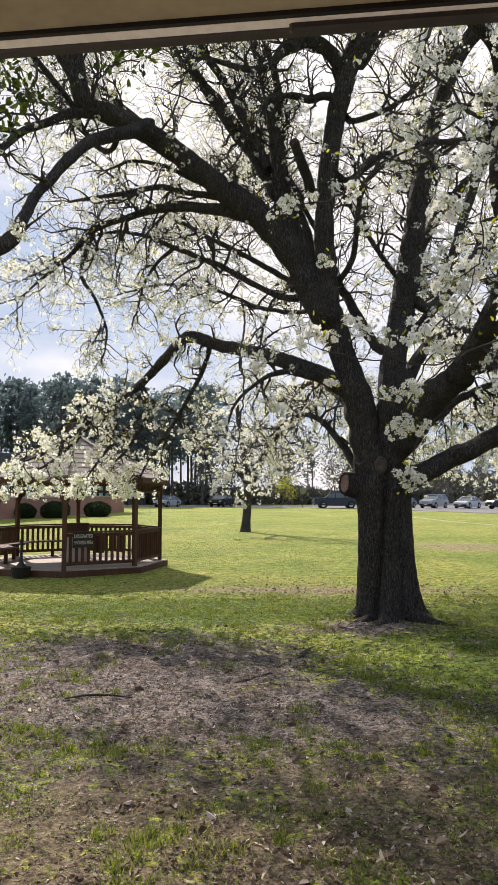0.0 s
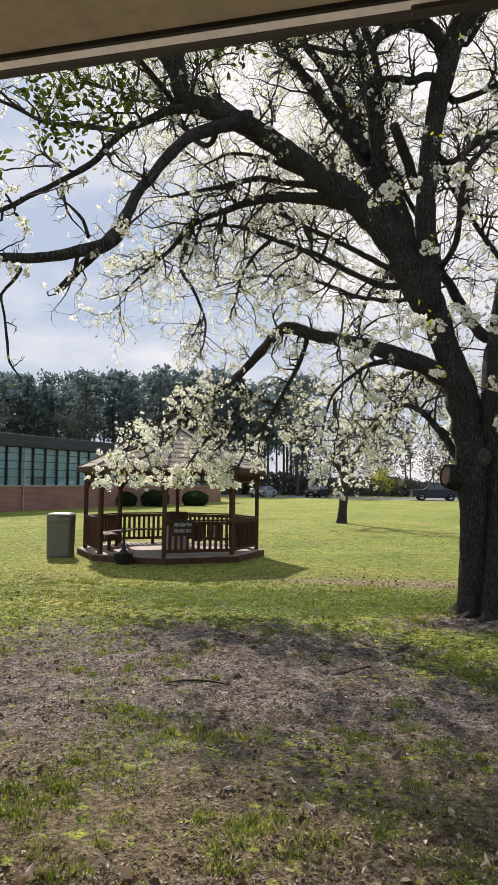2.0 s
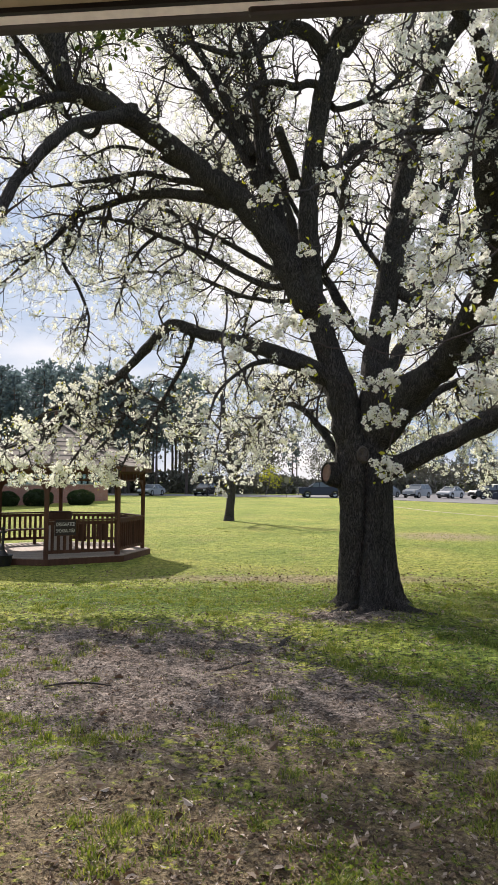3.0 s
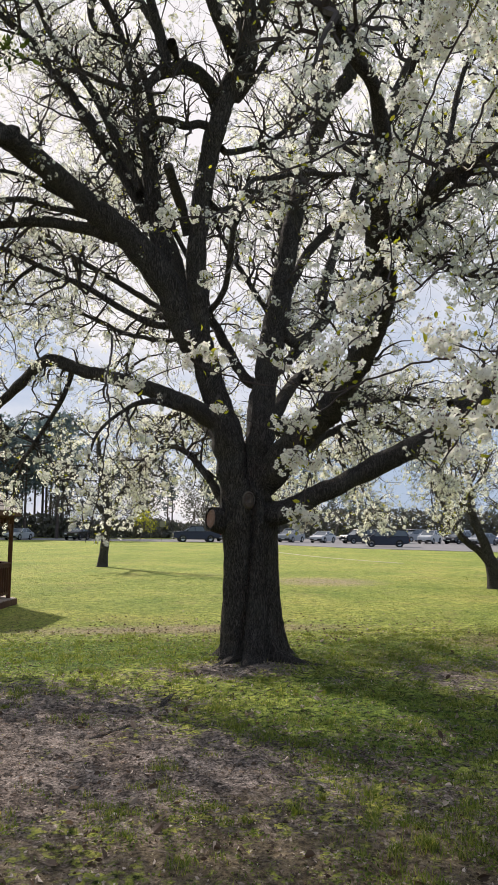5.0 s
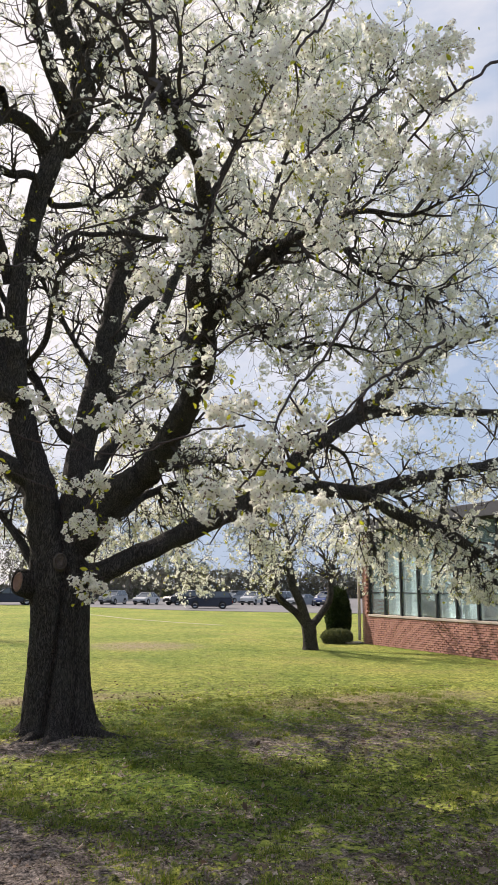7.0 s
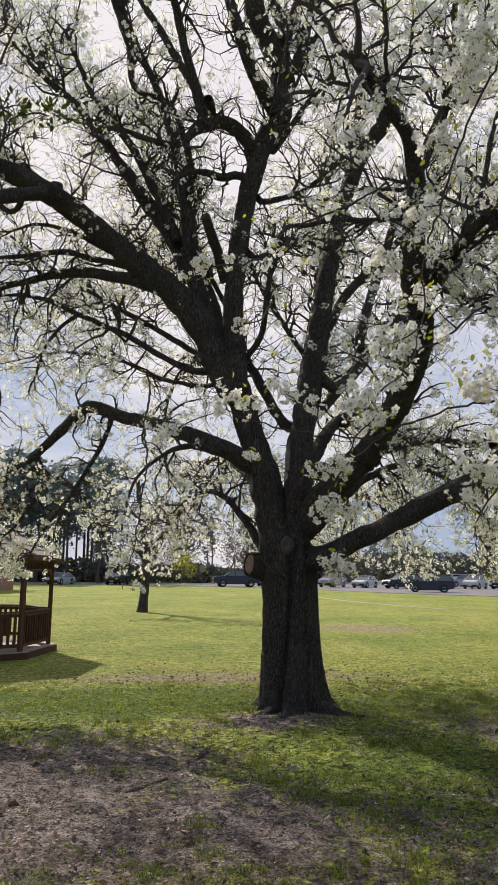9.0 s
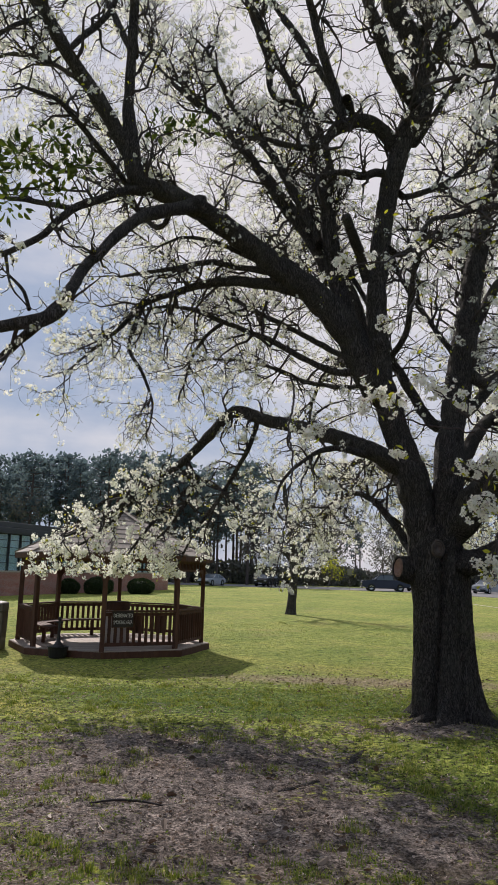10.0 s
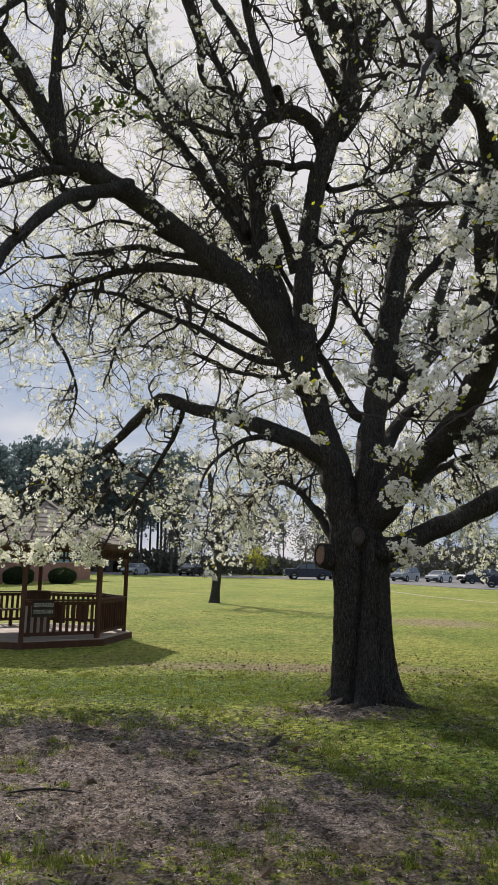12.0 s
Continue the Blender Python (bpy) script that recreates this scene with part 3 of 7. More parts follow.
def limb(name, ctrl, count, bloom, reach, droop):
    """One limb through control points (x, y, z, radius), with its side branches."""
    pts = curve_points(ctrl, 0.07)
    run = np.r_[0, np.cumsum(np.linalg.norm(np.diff(pts[:, :3], axis=0), axis=1))]
    off = rng.uniform(0, 90)
    for i, s_ in enumerate(run):      # knobbly, crooked growth
        r_ = pts[i, 3]
        k_ = (0.10 * r_ + 0.010) * min(1.0, s_ / 0.4)
        pts[i, :3] += k_ * np.array(noise.noise_vector(Vector((s_ * 3.4, off, 0.5))))
        pts[i, 3] = r_ * (1 + 0.12 * noise.noise(Vector((s_ * 5.0, off, 7.0))))
    big = pts[0, 3] > 0.12
    v, q, tip = tube(pts, 22 if big else 12, 0.07 if big else 0.05, rng)
    pile = Pile()
    pile.add(v, q)
    pile.f.append(tip)
    tree_part(name, pile.mesh(name, M_BARK, True))
    tang = np.gradient(pts[:, :3], axis=0)
    tang /= np.linalg.norm(tang, axis=1)[:, None]
    for s in range(int(count * DENSITY)):
        i = min(int(rng.uniform(0.16, 1.0) ** 0.8 * (len(pts) - 1)), len(pts) - 1)
        side = np.cross(tang[i], rng.normal(size=3))
        side /= np.linalg.norm(side) + 1e-9
        way = side + 0.55 * tang[i] + np.array([0, 0, 0.30 - droop * 0.6])
        seeds.append((*pts[i, :3], *way, reach * rng.uniform(0.45, 1.15), min(pts[i, 3] * 0.55, 0.023) + 0.003, droop, bloom))
    # growth at the tip carries on along the limb
    for s in range(3 if count else 0):
        way = tang[-1] + rng.normal(0, 0.35, 3)
        seeds.append((*pts[-1, :3], *way, reach * rng.uniform(0.5, 0.9), max(pts[-1, 3] * 0.8, 0.006), droop, bloom))


def farther(ctrl, k):
    """Carries the outer part of a bough farther from the porch, by up to k of its distance."""
    out = []
    for x, y, z, r in ctrl:
        f = 1 + k * min(1.0, max(0.0, (0.6 - x) / 2.4))
        out.append((x * f, 0.1 + (y - 0.1) * f, 2.05 + (z - 2.05) * f, r * f))
    return out


DENSITY, LOWEST = 1.4, 1.75
limb("stem", [(2.08, 11.1, 1.85, 0.261), (1.94, 11.1, 1.92, 0.242), (1.88, 11.1, 2.62, 0.259), (1.69, 11.1, 3.5, 0.228), (1.5, 11.1, 4.04, 0.202), (1.31, 11.1, 4.67, 0.203), (1.14, 11.05, 5.11, 0.19)], 2, 0.3, 0.6, 0)
limb("stem", [(2.08, 11.1, 2.3, 0.241), (2.17, 11.0, 2.4, 0.21), (2.21, 11.0, 3.3, 0.22), (2.25, 11.1, 3.92, 0.198), (2.39, 11.2, 4.58, 0.169), (2.53, 11.3, 5.26, 0.158), (2.68, 11.4, 6.06, 0.161), (2.85, 11.5, 7.1, 0.158), (3.1, 11.6, 8.2, 0.121), (3.39, 11.7, 9.26, 0.108), (3.52, 11.8, 10.33, 0.085)], 9, 0.8, 1.3, 0)
limb("limb", [(1.25, 11.08, 4.83, 0.187), (1.18, 11.05, 4.8, 0.241), (0.8, 11.0, 5.54, 0.235), (0.29, 10.9, 6.17, 0.213), (-0.41, 10.8, 6.69, 0.18), (-1.1, 10.6, 7.16, 0.165), (-1.57, 10.2, 7.31, 0.152), (-2.03, 9.9, 7.41, 0.138), (-2.34, 9.7, 7.48, 0.125), (-2.45, 9.6, 8.09, 0.109), (-2.5, 9.6, 8.72, 0.074), (-2.47, 9.5, 9.37, 0.069), (-2.45, 9.4, 10.21, 0.066), (-2.4, 9.3, 11.25, 0.05), (-2.27, 9.2, 12.49, 0.034)], 10, 0.25, 1.3, 0.0)
limb("limb", [(-2.38, 9.66, 7.71, 0.127), (-2.4, 9.7, 7.7, 0.111), (-2.69, 9.5, 8.25, 0.107), (-2.95, 9.3, 8.62, 0.099), (-3.25, 9.1, 9.01, 0.092), (-3.54, 8.9, 9.49, 0.088), (-3.74, 8.7, 9.78, 0.081), (-4.07, 8.4, 10.4, 0.061), (-4.54, 8.2, 11.22, 0.037)], 9, 0.35, 1.2, 0.0)
limb("limb", [(-3.28, 9.07, 9.07, 0.044), (-3.25, 9.1, 9.1, 0.038), (-3.09, 9.3, 9.52, 0.046), (-2.84, 9.5, 10.04, 0.043), (-2.68, 9.7, 10.88, 0.034)], 4, 0.3, 0.9, 0.0)
limb("limb", [(-2.23, 9.78, 7.45, 0.089), (-2.25, 9.75, 7.33, 0.078), (-2.46, 9.6, 7.25, 0.064), (-2.77, 9.3, 6.96, 0.056), (-3.05, 9.0, 6.62, 0.051), (-3.29, 8.7, 6.12, 0.043), (-3.57, 8.5, 5.84, 0.037), (-3.9, 8.3, 5.56, 0.033), (-4.21, 8.1, 5.3, 0.03), (-4.73, 7.8, 5.1, 0.021)], 9, 0.5, 1.0, 0.25)
limb("limb", [(-3.01, 9.04, 6.66, 0.038), (-3.01, 9.0, 6.66, 0.033), (-3.52, 8.8, 6.67, 0.033), (-3.9, 8.6, 6.63, 0.026), (-4.36, 8.4, 6.81, 0.023), (-4.8, 8.2, 6.9, 0.014)], 6, 0.5, 0.9, 0.0)
limb("limb", [(-2.43, 9.62, 7.26, 0.052), (-2.47, 9.65, 7.37, 0.045), (-2.64, 9.3, 7.52, 0.041), (-2.87, 8.8, 7.68, 0.036), (-3.06, 8.3, 7.75, 0.029), (-3.34, 7.9, 7.64, 0.019)], 6, 0.4, 0.8, 0.0)
limb("limb", [(-1.51, 10.25, 7.29, 0.131), (-1.49, 10.2, 7.38, 0.114), (-1.69, 9.9, 7.13, 0.098), (-2.12, 9.3, 6.71, 0.083), (-2.33, 8.7, 6.1, 0.071), (-2.51, 8.2, 5.51, 0.062), (-2.56, 7.9, 5.1, 0.07), (-2.66, 7.7, 4.72, 0.075), (-2.95, 7.6, 4.58, 0.072), (-3.35, 7.5, 4.50, 0.062), (-3.7, 7.45, 4.47, 0.055), (-4.1, 7.4, 4.5, 0.04)], 7, 0.5, 0.9, 0.3)
limb("stub", [(-2.64, 7.75, 4.86, 0.058), (-2.87, 7.8, 4.66, 0.056), (-3.06, 7.85, 4.5, 0.052), (-3.25, 7.9, 4.36, 0.046), (-3.42, 7.9, 4.2, 0.036)], 0, 0.1, 0.5, 0.0)
limb("limb", [(-2.92, 7.6, 4.74, 0.026), (-2.93, 7.6, 4.77, 0.022), (-2.97, 7.55, 4.92, 0.02), (-3.07, 7.5, 5.03, 0.015), (-3.2, 7.5, 5.14, 0.01)], 1, 0.2, 0.4, 0.0)
limb("limb", [(0.2, 10.89, 6.24, 0.134), (0.2, 10.9, 6.19, 0.117), (-0.4, 10.95, 6.4, 0.091), (-1.11, 11.0, 6.48, 0.078), (-1.57, 11.1, 6.46, 0.064), (-2.04, 11.2, 6.36, 0.051), (-2.51, 11.3, 6.21, 0.044), (-2.89, 11.4, 5.86, 0.037), (-3.28, 11.5, 5.56, 0.026), (-3.76, 11.6, 5.2, 0.015)], 16, 0.75, 1.2, 0.35)
limb("limb", [(-2.51, 11.3, 6.21, 0.037), (-2.63, 11.2, 5.75, 0.033), (-2.68, 11.2, 5.42, 0.029), (-2.43, 11.2, 5.0, 0.025), (-2.27, 11.2, 4.55, 0.018), (-2.29, 11.2, 4.19, 0.011)], 7, 0.7, 0.8, 0.4)
limb("limb", [(-0.15, 10.84, 6.49, 0.071), (-0.15, 10.85, 6.52, 0.062), (-0.93, 10.9, 6.67, 0.049), (-1.47, 10.9, 6.75, 0.042), (-2.02, 11.0, 6.69, 0.036), (-2.47, 11.0, 6.62, 0.029), (-2.86, 11.1, 6.6, 0.018)], 7, 0.5, 0.9, 0.2)
limb("limb", [(-0.41, 10.8, 6.69, 0.048), (-0.4, 10.8, 6.61, 0.041), (-0.94, 10.9, 6.91, 0.039), (-1.4, 11.0, 7.15, 0.032), (-1.89, 11.2, 7.32, 0.026), (-2.28, 11.3, 7.23, 0.019)], 6, 0.5, 0.9, 0.2)
limb("limb", [(0.99, 11.03, 5.17, 0.067), (0.73, 11.1, 5.04, 0.059), (0.3, 11.15, 5.16, 0.05), (-0.4, 11.3, 5.59, 0.044), (-1.23, 11.5, 5.99, 0.041), (-1.72, 11.6, 6.22, 0.034), (-2.23, 11.8, 6.37, 0.028), (-2.76, 12.0, 6.32, 0.02), (-3.49, 12.2, 5.98, 0.013)], 18, 0.8, 1.2, 0.35)
limb("limb", [(-1.23, 11.5, 5.99, 0.033), (-1.51, 11.6, 5.78, 0.03), (-1.75, 11.7, 5.43, 0.022), (-1.89, 11.8, 4.97, 0.015)], 6, 0.8, 0.9, 0.4)
limb("limb", farther([(1.64, 11.1, 3.64, 0.18), (1.52, 11.1, 3.62, 0.156), (1.03, 11.1, 3.87, 0.137), (0.28, 11.3, 4.16, 0.113), (-0.43, 11.5, 4.35, 0.098), (-1.01, 11.7, 4.55, 0.093), (-1.37, 11.7, 4.2, 0.079), (-1.72, 11.6, 3.79, 0.067), (-2.08, 11.5, 3.5, 0.056), (-2.44, 11.4, 3.3, 0.041), (-2.95, 11.2, 3.0, 0.029), (-3.44, 11.0, 2.53, 0.018)], 0.14), 15, 0.9, 0.9, 0.45)
limb("limb", farther([(-1.77, 11.6, 3.75, 0.052), (-1.61, 11.5, 3.36, 0.044), (-1.69, 11.3, 3.02, 0.033), (-1.88, 11.2, 2.69, 0.022), (-2.08, 11.1, 2.46, 0.014)], 0.14), 9, 1.0, 0.7, 0.4)
limb("limb", farther([(-0.65, 11.57, 4.43, 0.051), (-0.66, 11.6, 4.29, 0.044), (-0.79, 11.5, 3.86, 0.037), (-1.09, 11.4, 3.3, 0.029), (-1.26, 11.3, 2.93, 0.022), (-1.38, 11.2, 2.56, 0.014)], 0.14), 9, 0.8, 0.7, 0.4)
limb("limb", farther([(-1.69, 11.55, 3.55, 0.043), (-1.81, 11.55, 3.5, 0.037), (-1.32, 11.4, 3.35, 0.029), (-0.95, 11.3, 3.02, 0.025), (-0.71, 11.2, 2.61, 0.018), (-0.62, 11.1, 2.34, 0.01)], 0.14), 8, 0.8, 0.7, 0.4)
limb("limb", farther([(-2.26, 11.45, 3.4, 0.037), (-2.62, 11.0, 2.94, 0.029), (-3.02, 10.8, 2.61, 0.021), (-3.37, 10.6, 2.42, 0.014)], 0.14), 13, 2.0, 0.8, 0.3)
limb("limb", [(1.09, 11.1, 3.83, 0.071), (1.02, 11.05, 3.77, 0.061), (0.59, 10.7, 3.8, 0.047), (0.25, 10.4, 3.67, 0.033), (-0.15, 10.2, 3.32, 0.022), (-0.3, 10.1, 2.95, 0.016), (-0.37, 10.0, 2.55, 0.009)], 8, 0.9, 0.7, 0.5)
limb("stem", [(1.29, 11.09, 4.72, 0.195), (1.23, 11.0, 4.71, 0.206), (1.2, 10.9, 5.5, 0.165), (1.16, 10.85, 6.2, 0.15), (1.26, 10.8, 7.24, 0.145), (1.46, 10.7, 8.3, 0.15), (1.62, 10.7, 8.75, 0.165), (1.87, 10.65, 9.3, 0.18), (1.88, 10.6, 9.88, 0.185), (1.66, 10.55, 10.4, 0.175), (1.4, 10.5, 11.0, 0.16), (1.3, 10.4, 12.01, 0.13), (1.24, 10.3, 13.38, 0.09), (1.2, 10.3, 14.9, 0.05)], 16, 0.45, 1.4, 0)
limb("limb", [(1.84, 10.65, 9.2, 0.12), (1.62, 10.4, 9.26, 0.115), (1.36, 10.2, 9.55, 0.105), (1.11, 10.0, 10.06, 0.09), (0.92, 9.9, 10.6, 0.075), (0.8, 9.8, 11.6, 0.05)], 8, 0.4, 1.2, 0.0)
limb("limb", [(1.5, 10.7, 8.45, 0.12), (1.27, 10.6, 8.76, 0.112), (0.94, 10.5, 8.88, 0.105), (0.65, 10.4, 8.74, 0.095), (0.46, 10.3, 8.56, 0.075), (0.3, 10.2, 8.32, 0.062), (0.13, 10.2, 8.25, 0.055), (-0.15, 10.1, 8.22, 0.045), (-0.6, 10.0, 8.3, 0.03)], 8, 0.3, 1.0, 0.0)
limb("limb", [(0.58, 10.38, 8.66, 0.085), (0.57, 10.3, 8.93, 0.085), (0.44, 10.2, 9.31, 0.075), (0.33, 10.1, 9.65, 0.068), (0.17, 10.0, 10.2, 0.06), (-0.05, 9.9, 11.2, 0.045), (-0.2, 9.8, 12.3, 0.03)], 12, 0.35, 1.2, 0.0)
limb("limb", [(0.54, 10.95, 5.85, 0.158), (0.72, 11.0, 5.94, 0.137), (0.57, 11.1, 6.52, 0.133), (0.48, 11.1, 7.08, 0.127), (0.41, 11.1, 7.75, 0.107), (0.27, 11.1, 8.44, 0.08), (0.13, 11.1, 9.04, 0.069), (-0.06, 11.1, 9.65, 0.063), (-0.35, 11.1, 10.28, 0.052), (-0.64, 11.1, 10.93, 0.045), (-0.9, 11.1, 11.59, 0.038)], 14, 0.4, 1.2, 0.0)
limb("limb", [(0.52, 11.1, 6.8, 0.106), (0.42, 11.2, 6.75, 0.092), (0.11, 11.3, 7.38, 0.087), (-0.26, 11.4, 7.93, 0.081), (-0.75, 11.5, 8.71, 0.08), (-1.11, 11.6, 9.3, 0.07), (-1.58, 11.7, 9.87, 0.055), (-2.11, 11.8, 10.35, 0.04), (-2.67, 11.9, 11.02, 0.025)], 16, 0.4, 1.3, 0.0)
limb("limb", [(0.23, 11.26, 7.14, 0.08), (0.28, 11.1, 7.18, 0.071), (-0.08, 11.2, 8.01, 0.073), (-0.46, 11.3, 8.78, 0.067), (-0.86, 11.4, 9.37, 0.057), (-1.26, 11.5, 9.99, 0.043), (-1.71, 11.6, 11.07, 0.032)], 10, 0.4, 1.2, 0.0)
limb("limb", [(0.36, 11.1, 8.01, 0.074), (0.49, 11.0, 8.08, 0.064), (0.36, 11.3, 9.05, 0.052), (0.08, 11.5, 9.82, 0.046), (-0.5, 11.6, 10.13, 0.047), (-0.62, 11.7, 10.97, 0.071), (-0.89, 11.8, 11.86, 0.073), (-1.18, 11.9, 12.78, 0.058)], 8, 0.35, 1.2, 0.0)
limb("stub", [(1.05, 10.95, 6.45, 0.085), (0.94, 10.8, 6.72, 0.08), (0.79, 10.45, 6.93, 0.078), (0.66, 10.15, 7.11, 0.074)], 0, 0, 0.1, 0)
limb("limb", [(1.38, 10.72, 8.1, 0.07), (1.13, 10.6, 8.07, 0.062), (0.91, 10.5, 7.95, 0.058), (0.61, 10.4, 7.97, 0.05), (0.27, 10.3, 7.83, 0.035)], 6, 0.3, 0.8, 0.0)
limb("limb", [(1.92, 10.55, 9.98, 0.119), (2.07, 10.5, 9.98, 0.103), (2.18, 10.4, 10.38, 0.082), (2.31, 10.2, 10.97, 0.061)], 5, 0.5, 1.1, 0.0)
limb("limb", [(1.24, 10.96, 5.15, 0.062), (1.36, 11.0, 5.23, 0.054), (1.57, 10.6, 5.53, 0.046), (1.58, 10.2, 5.97, 0.041), (1.62, 9.9, 6.34, 0.037), (1.79, 9.6, 6.45, 0.027)], 4, 0.7, 0.7, 0.0)
limb("stem", [(2.18, 11.0, 2.63, 0.212), (2.24, 11.0, 2.64, 0.229), (2.64, 10.5, 3.27, 0.224), (2.98, 10.0, 3.64, 0.197), (3.08, 9.2, 4.06, 0.164), (3.09, 8.5, 4.42, 0.151), (3.03, 8.0, 4.71, 0.141), (2.85, 7.6, 5.03, 0.141), (2.66, 7.2, 5.25, 0.14), (2.57, 6.9, 5.55, 0.108), (2.48, 6.6, 5.82, 0.084), (2.26, 6.2, 6.04, 0.064), (1.98, 5.9, 6.07, 0.07), (1.75, 5.6, 6.03, 0.066), (1.51, 5.3, 6.03, 0.046)], 17, 1.19, 1.2, 0)
limb("limb", [(2.91, 7.75, 4.91, 0.101), (2.89, 7.7, 4.87, 0.088), (3.03, 7.3, 5.22, 0.075), (3.05, 6.9, 5.32, 0.067), (3.12, 6.5, 5.41, 0.051), (3.29, 6.1, 5.47, 0.037), (3.5, 5.8, 5.55, 0.03), (3.74, 5.6, 5.58, 0.025), (4.02, 5.3, 5.45, 0.019), (4.28, 5.0, 5.56, 0.012)], 20, 1.69, 1.1, 0.1)
limb("limb", [(3.05, 6.9, 5.32, 0.044), (3.02, 6.9, 5.25, 0.038), (3.33, 7.2, 5.77, 0.036), (3.6, 7.4, 6.34, 0.032), (3.82, 7.6, 7.1, 0.028), (4.25, 7.8, 8.13, 0.024), (4.73, 8.0, 9.27, 0.019)], 17, 1.59, 1.2, 0.0)
limb("limb", [(2.42, 6.5, 5.88, 0.041), (2.5, 6.5, 5.9, 0.036), (2.65, 6.3, 6.32, 0.031), (2.68, 6.1, 6.82, 0.027), (2.7, 6.0, 7.38, 0.022), (2.83, 5.9, 8.12, 0.018)], 17, 1.49, 1.1, 0.0)
limb("limb", [(2.98, 7.45, 5.09, 0.041), (3.18, 7.5, 5.08, 0.036), (3.4, 7.2, 4.81, 0.03), (3.6, 6.8, 4.55, 0.024), (3.77, 6.4, 4.51, 0.018), (3.97, 6.0, 4.35, 0.011)], 17, 1.59, 1.0, 0.1)
limb("limb", [(3.17, 6.4, 5.43, 0.037), (3.2, 6.4, 5.29, 0.032), (3.86, 6.6, 6.54, 0.025), (4.45, 6.8, 7.52, 0.021), (5.29, 7.0, 8.7, 0.017)], 17, 1.59, 1.2, 0.0)
limb("limb", [(2.55, 6.83, 5.62, 0.037), (2.56, 6.8, 5.57, 0.033), (1.95, 6.4, 5.26, 0.026), (1.6, 6.1, 5.1, 0.024), (1.24, 5.8, 4.87, 0.022), (1.02, 5.6, 4.74, 0.018), (0.85, 5.4, 4.47, 0.012)], 8, 0.6, 0.7, 0.0)
limb("limb", [(3.43, 5.9, 5.52, 0.022), (3.79, 5.7, 5.01, 0.019), (4.14, 5.5, 4.82, 0.017), (4.47, 5.3, 4.58, 0.012)], 17, 1.69, 1.0, 0.3)
limb("limb", [(2.08, 11.1, 2.3, 0.226), (2.34, 10.95, 2.19, 0.197), (2.63, 10.8, 2.25, 0.164), (2.98, 10.7, 2.45, 0.152), (3.46, 10.6, 2.7, 0.147), (4.04, 10.5, 3.0, 0.155), (4.64, 10.4, 3.32, 0.156), (5.12, 10.3, 3.66, 0.155), (5.42, 10.3, 3.99, 0.129), (5.88, 10.3, 4.37, 0.126), (6.53, 10.3, 4.81, 0.119), (7.33, 10.3, 5.43, 0.096), (8.07, 10.3, 6.01, 0.081), (8.97, 10.3, 6.61, 0.065), (10.23, 10.3, 7.36, 0.043)], 14, 1.3, 1.3, 0.2)
limb("limb", [(5.12, 10.3, 3.66, 0.137), (5.51, 10.2, 3.65, 0.126), (6.06, 10.1, 3.59, 0.121), (6.51, 10.0, 3.57, 0.117), (6.98, 9.9, 3.68, 0.112), (7.56, 9.8, 3.85, 0.109), (8.28, 9.7, 4.0, 0.101), (9.43, 9.5, 4.32, 0.057)], 12, 1.7, 1.2, 0.6)
limb("limb", [(6.41, 10.0, 3.56, 0.091), (6.75, 9.9, 3.4, 0.096), (7.23, 9.7, 3.14, 0.096), (7.98, 9.5, 2.85, 0.085), (8.82, 9.3, 2.34, 0.045)], 14, 1.8, 1.1, 0.8)
limb("limb", [(6.63, 10.3, 4.89, 0.097), (6.64, 10.3, 4.84, 0.084), (7.29, 10.5, 5.08, 0.092), (8.34, 10.7, 5.28, 0.085), (9.41, 10.9, 5.39, 0.077), (11.0, 11.1, 5.63, 0.05)], 10, 1.5, 1.2, 0.5)
limb("limb", [(8.01, 9.74, 3.94, 0.059), (8.03, 9.75, 3.92, 0.052), (7.93, 9.7, 3.49, 0.044), (7.69, 9.6, 3.02, 0.028)], 5, 1.6, 0.8, 0.9)
limb("limb", [(5.97, 10.3, 4.42, 0.042), (5.99, 10.3, 4.41, 0.036), (6.6, 10.6, 4.27, 0.03), (7.07, 11.0, 3.88, 0.02)], 5, 1.2, 0.8, 0.5)
limb("limb", [(2.34, 10.88, 2.8, 0.101), (2.55, 11.1, 2.91, 0.088), (3.08, 11.5, 3.23, 0.079), (3.59, 12.0, 3.58, 0.069), (4.58, 12.8, 3.94, 0.05), (5.67, 13.5, 3.77, 0.036), (6.53, 14.0, 3.28, 0.023)], 14, 1.6, 1.4, 0.7)
limb("limb", [(1.91, 11.1, 2.27, 0.099), (1.78, 11.3, 2.27, 0.086), (1.5, 11.9, 2.85, 0.06), (1.19, 12.6, 3.3, 0.048), (0.83, 13.2, 3.36, 0.034), (0.43, 13.8, 2.98, 0.022)], 14, 1.5, 1.4, 0.7)
limb("limb", [(2.23, 11.06, 3.69, 0.122), (2.68, 11.2, 3.6, 0.106), (3.35, 11.6, 3.88, 0.089), (4.08, 12.0, 4.12, 0.078), (4.9, 12.5, 4.35, 0.058), (6.04, 13.0, 4.44, 0.039)], 12, 1.5, 1.4, 0.5)
limb("limb", [(1.24, 10.94, 5.45, 0.098), (1.19, 11.5, 5.56, 0.085), (0.91, 12.5, 6.89, 0.087), (0.46, 13.5, 8.43, 0.078), (-0.1, 14.3, 9.95, 0.066), (-0.62, 15.0, 11.58, 0.045)], 18, 0.9, 1.6, 0.0)
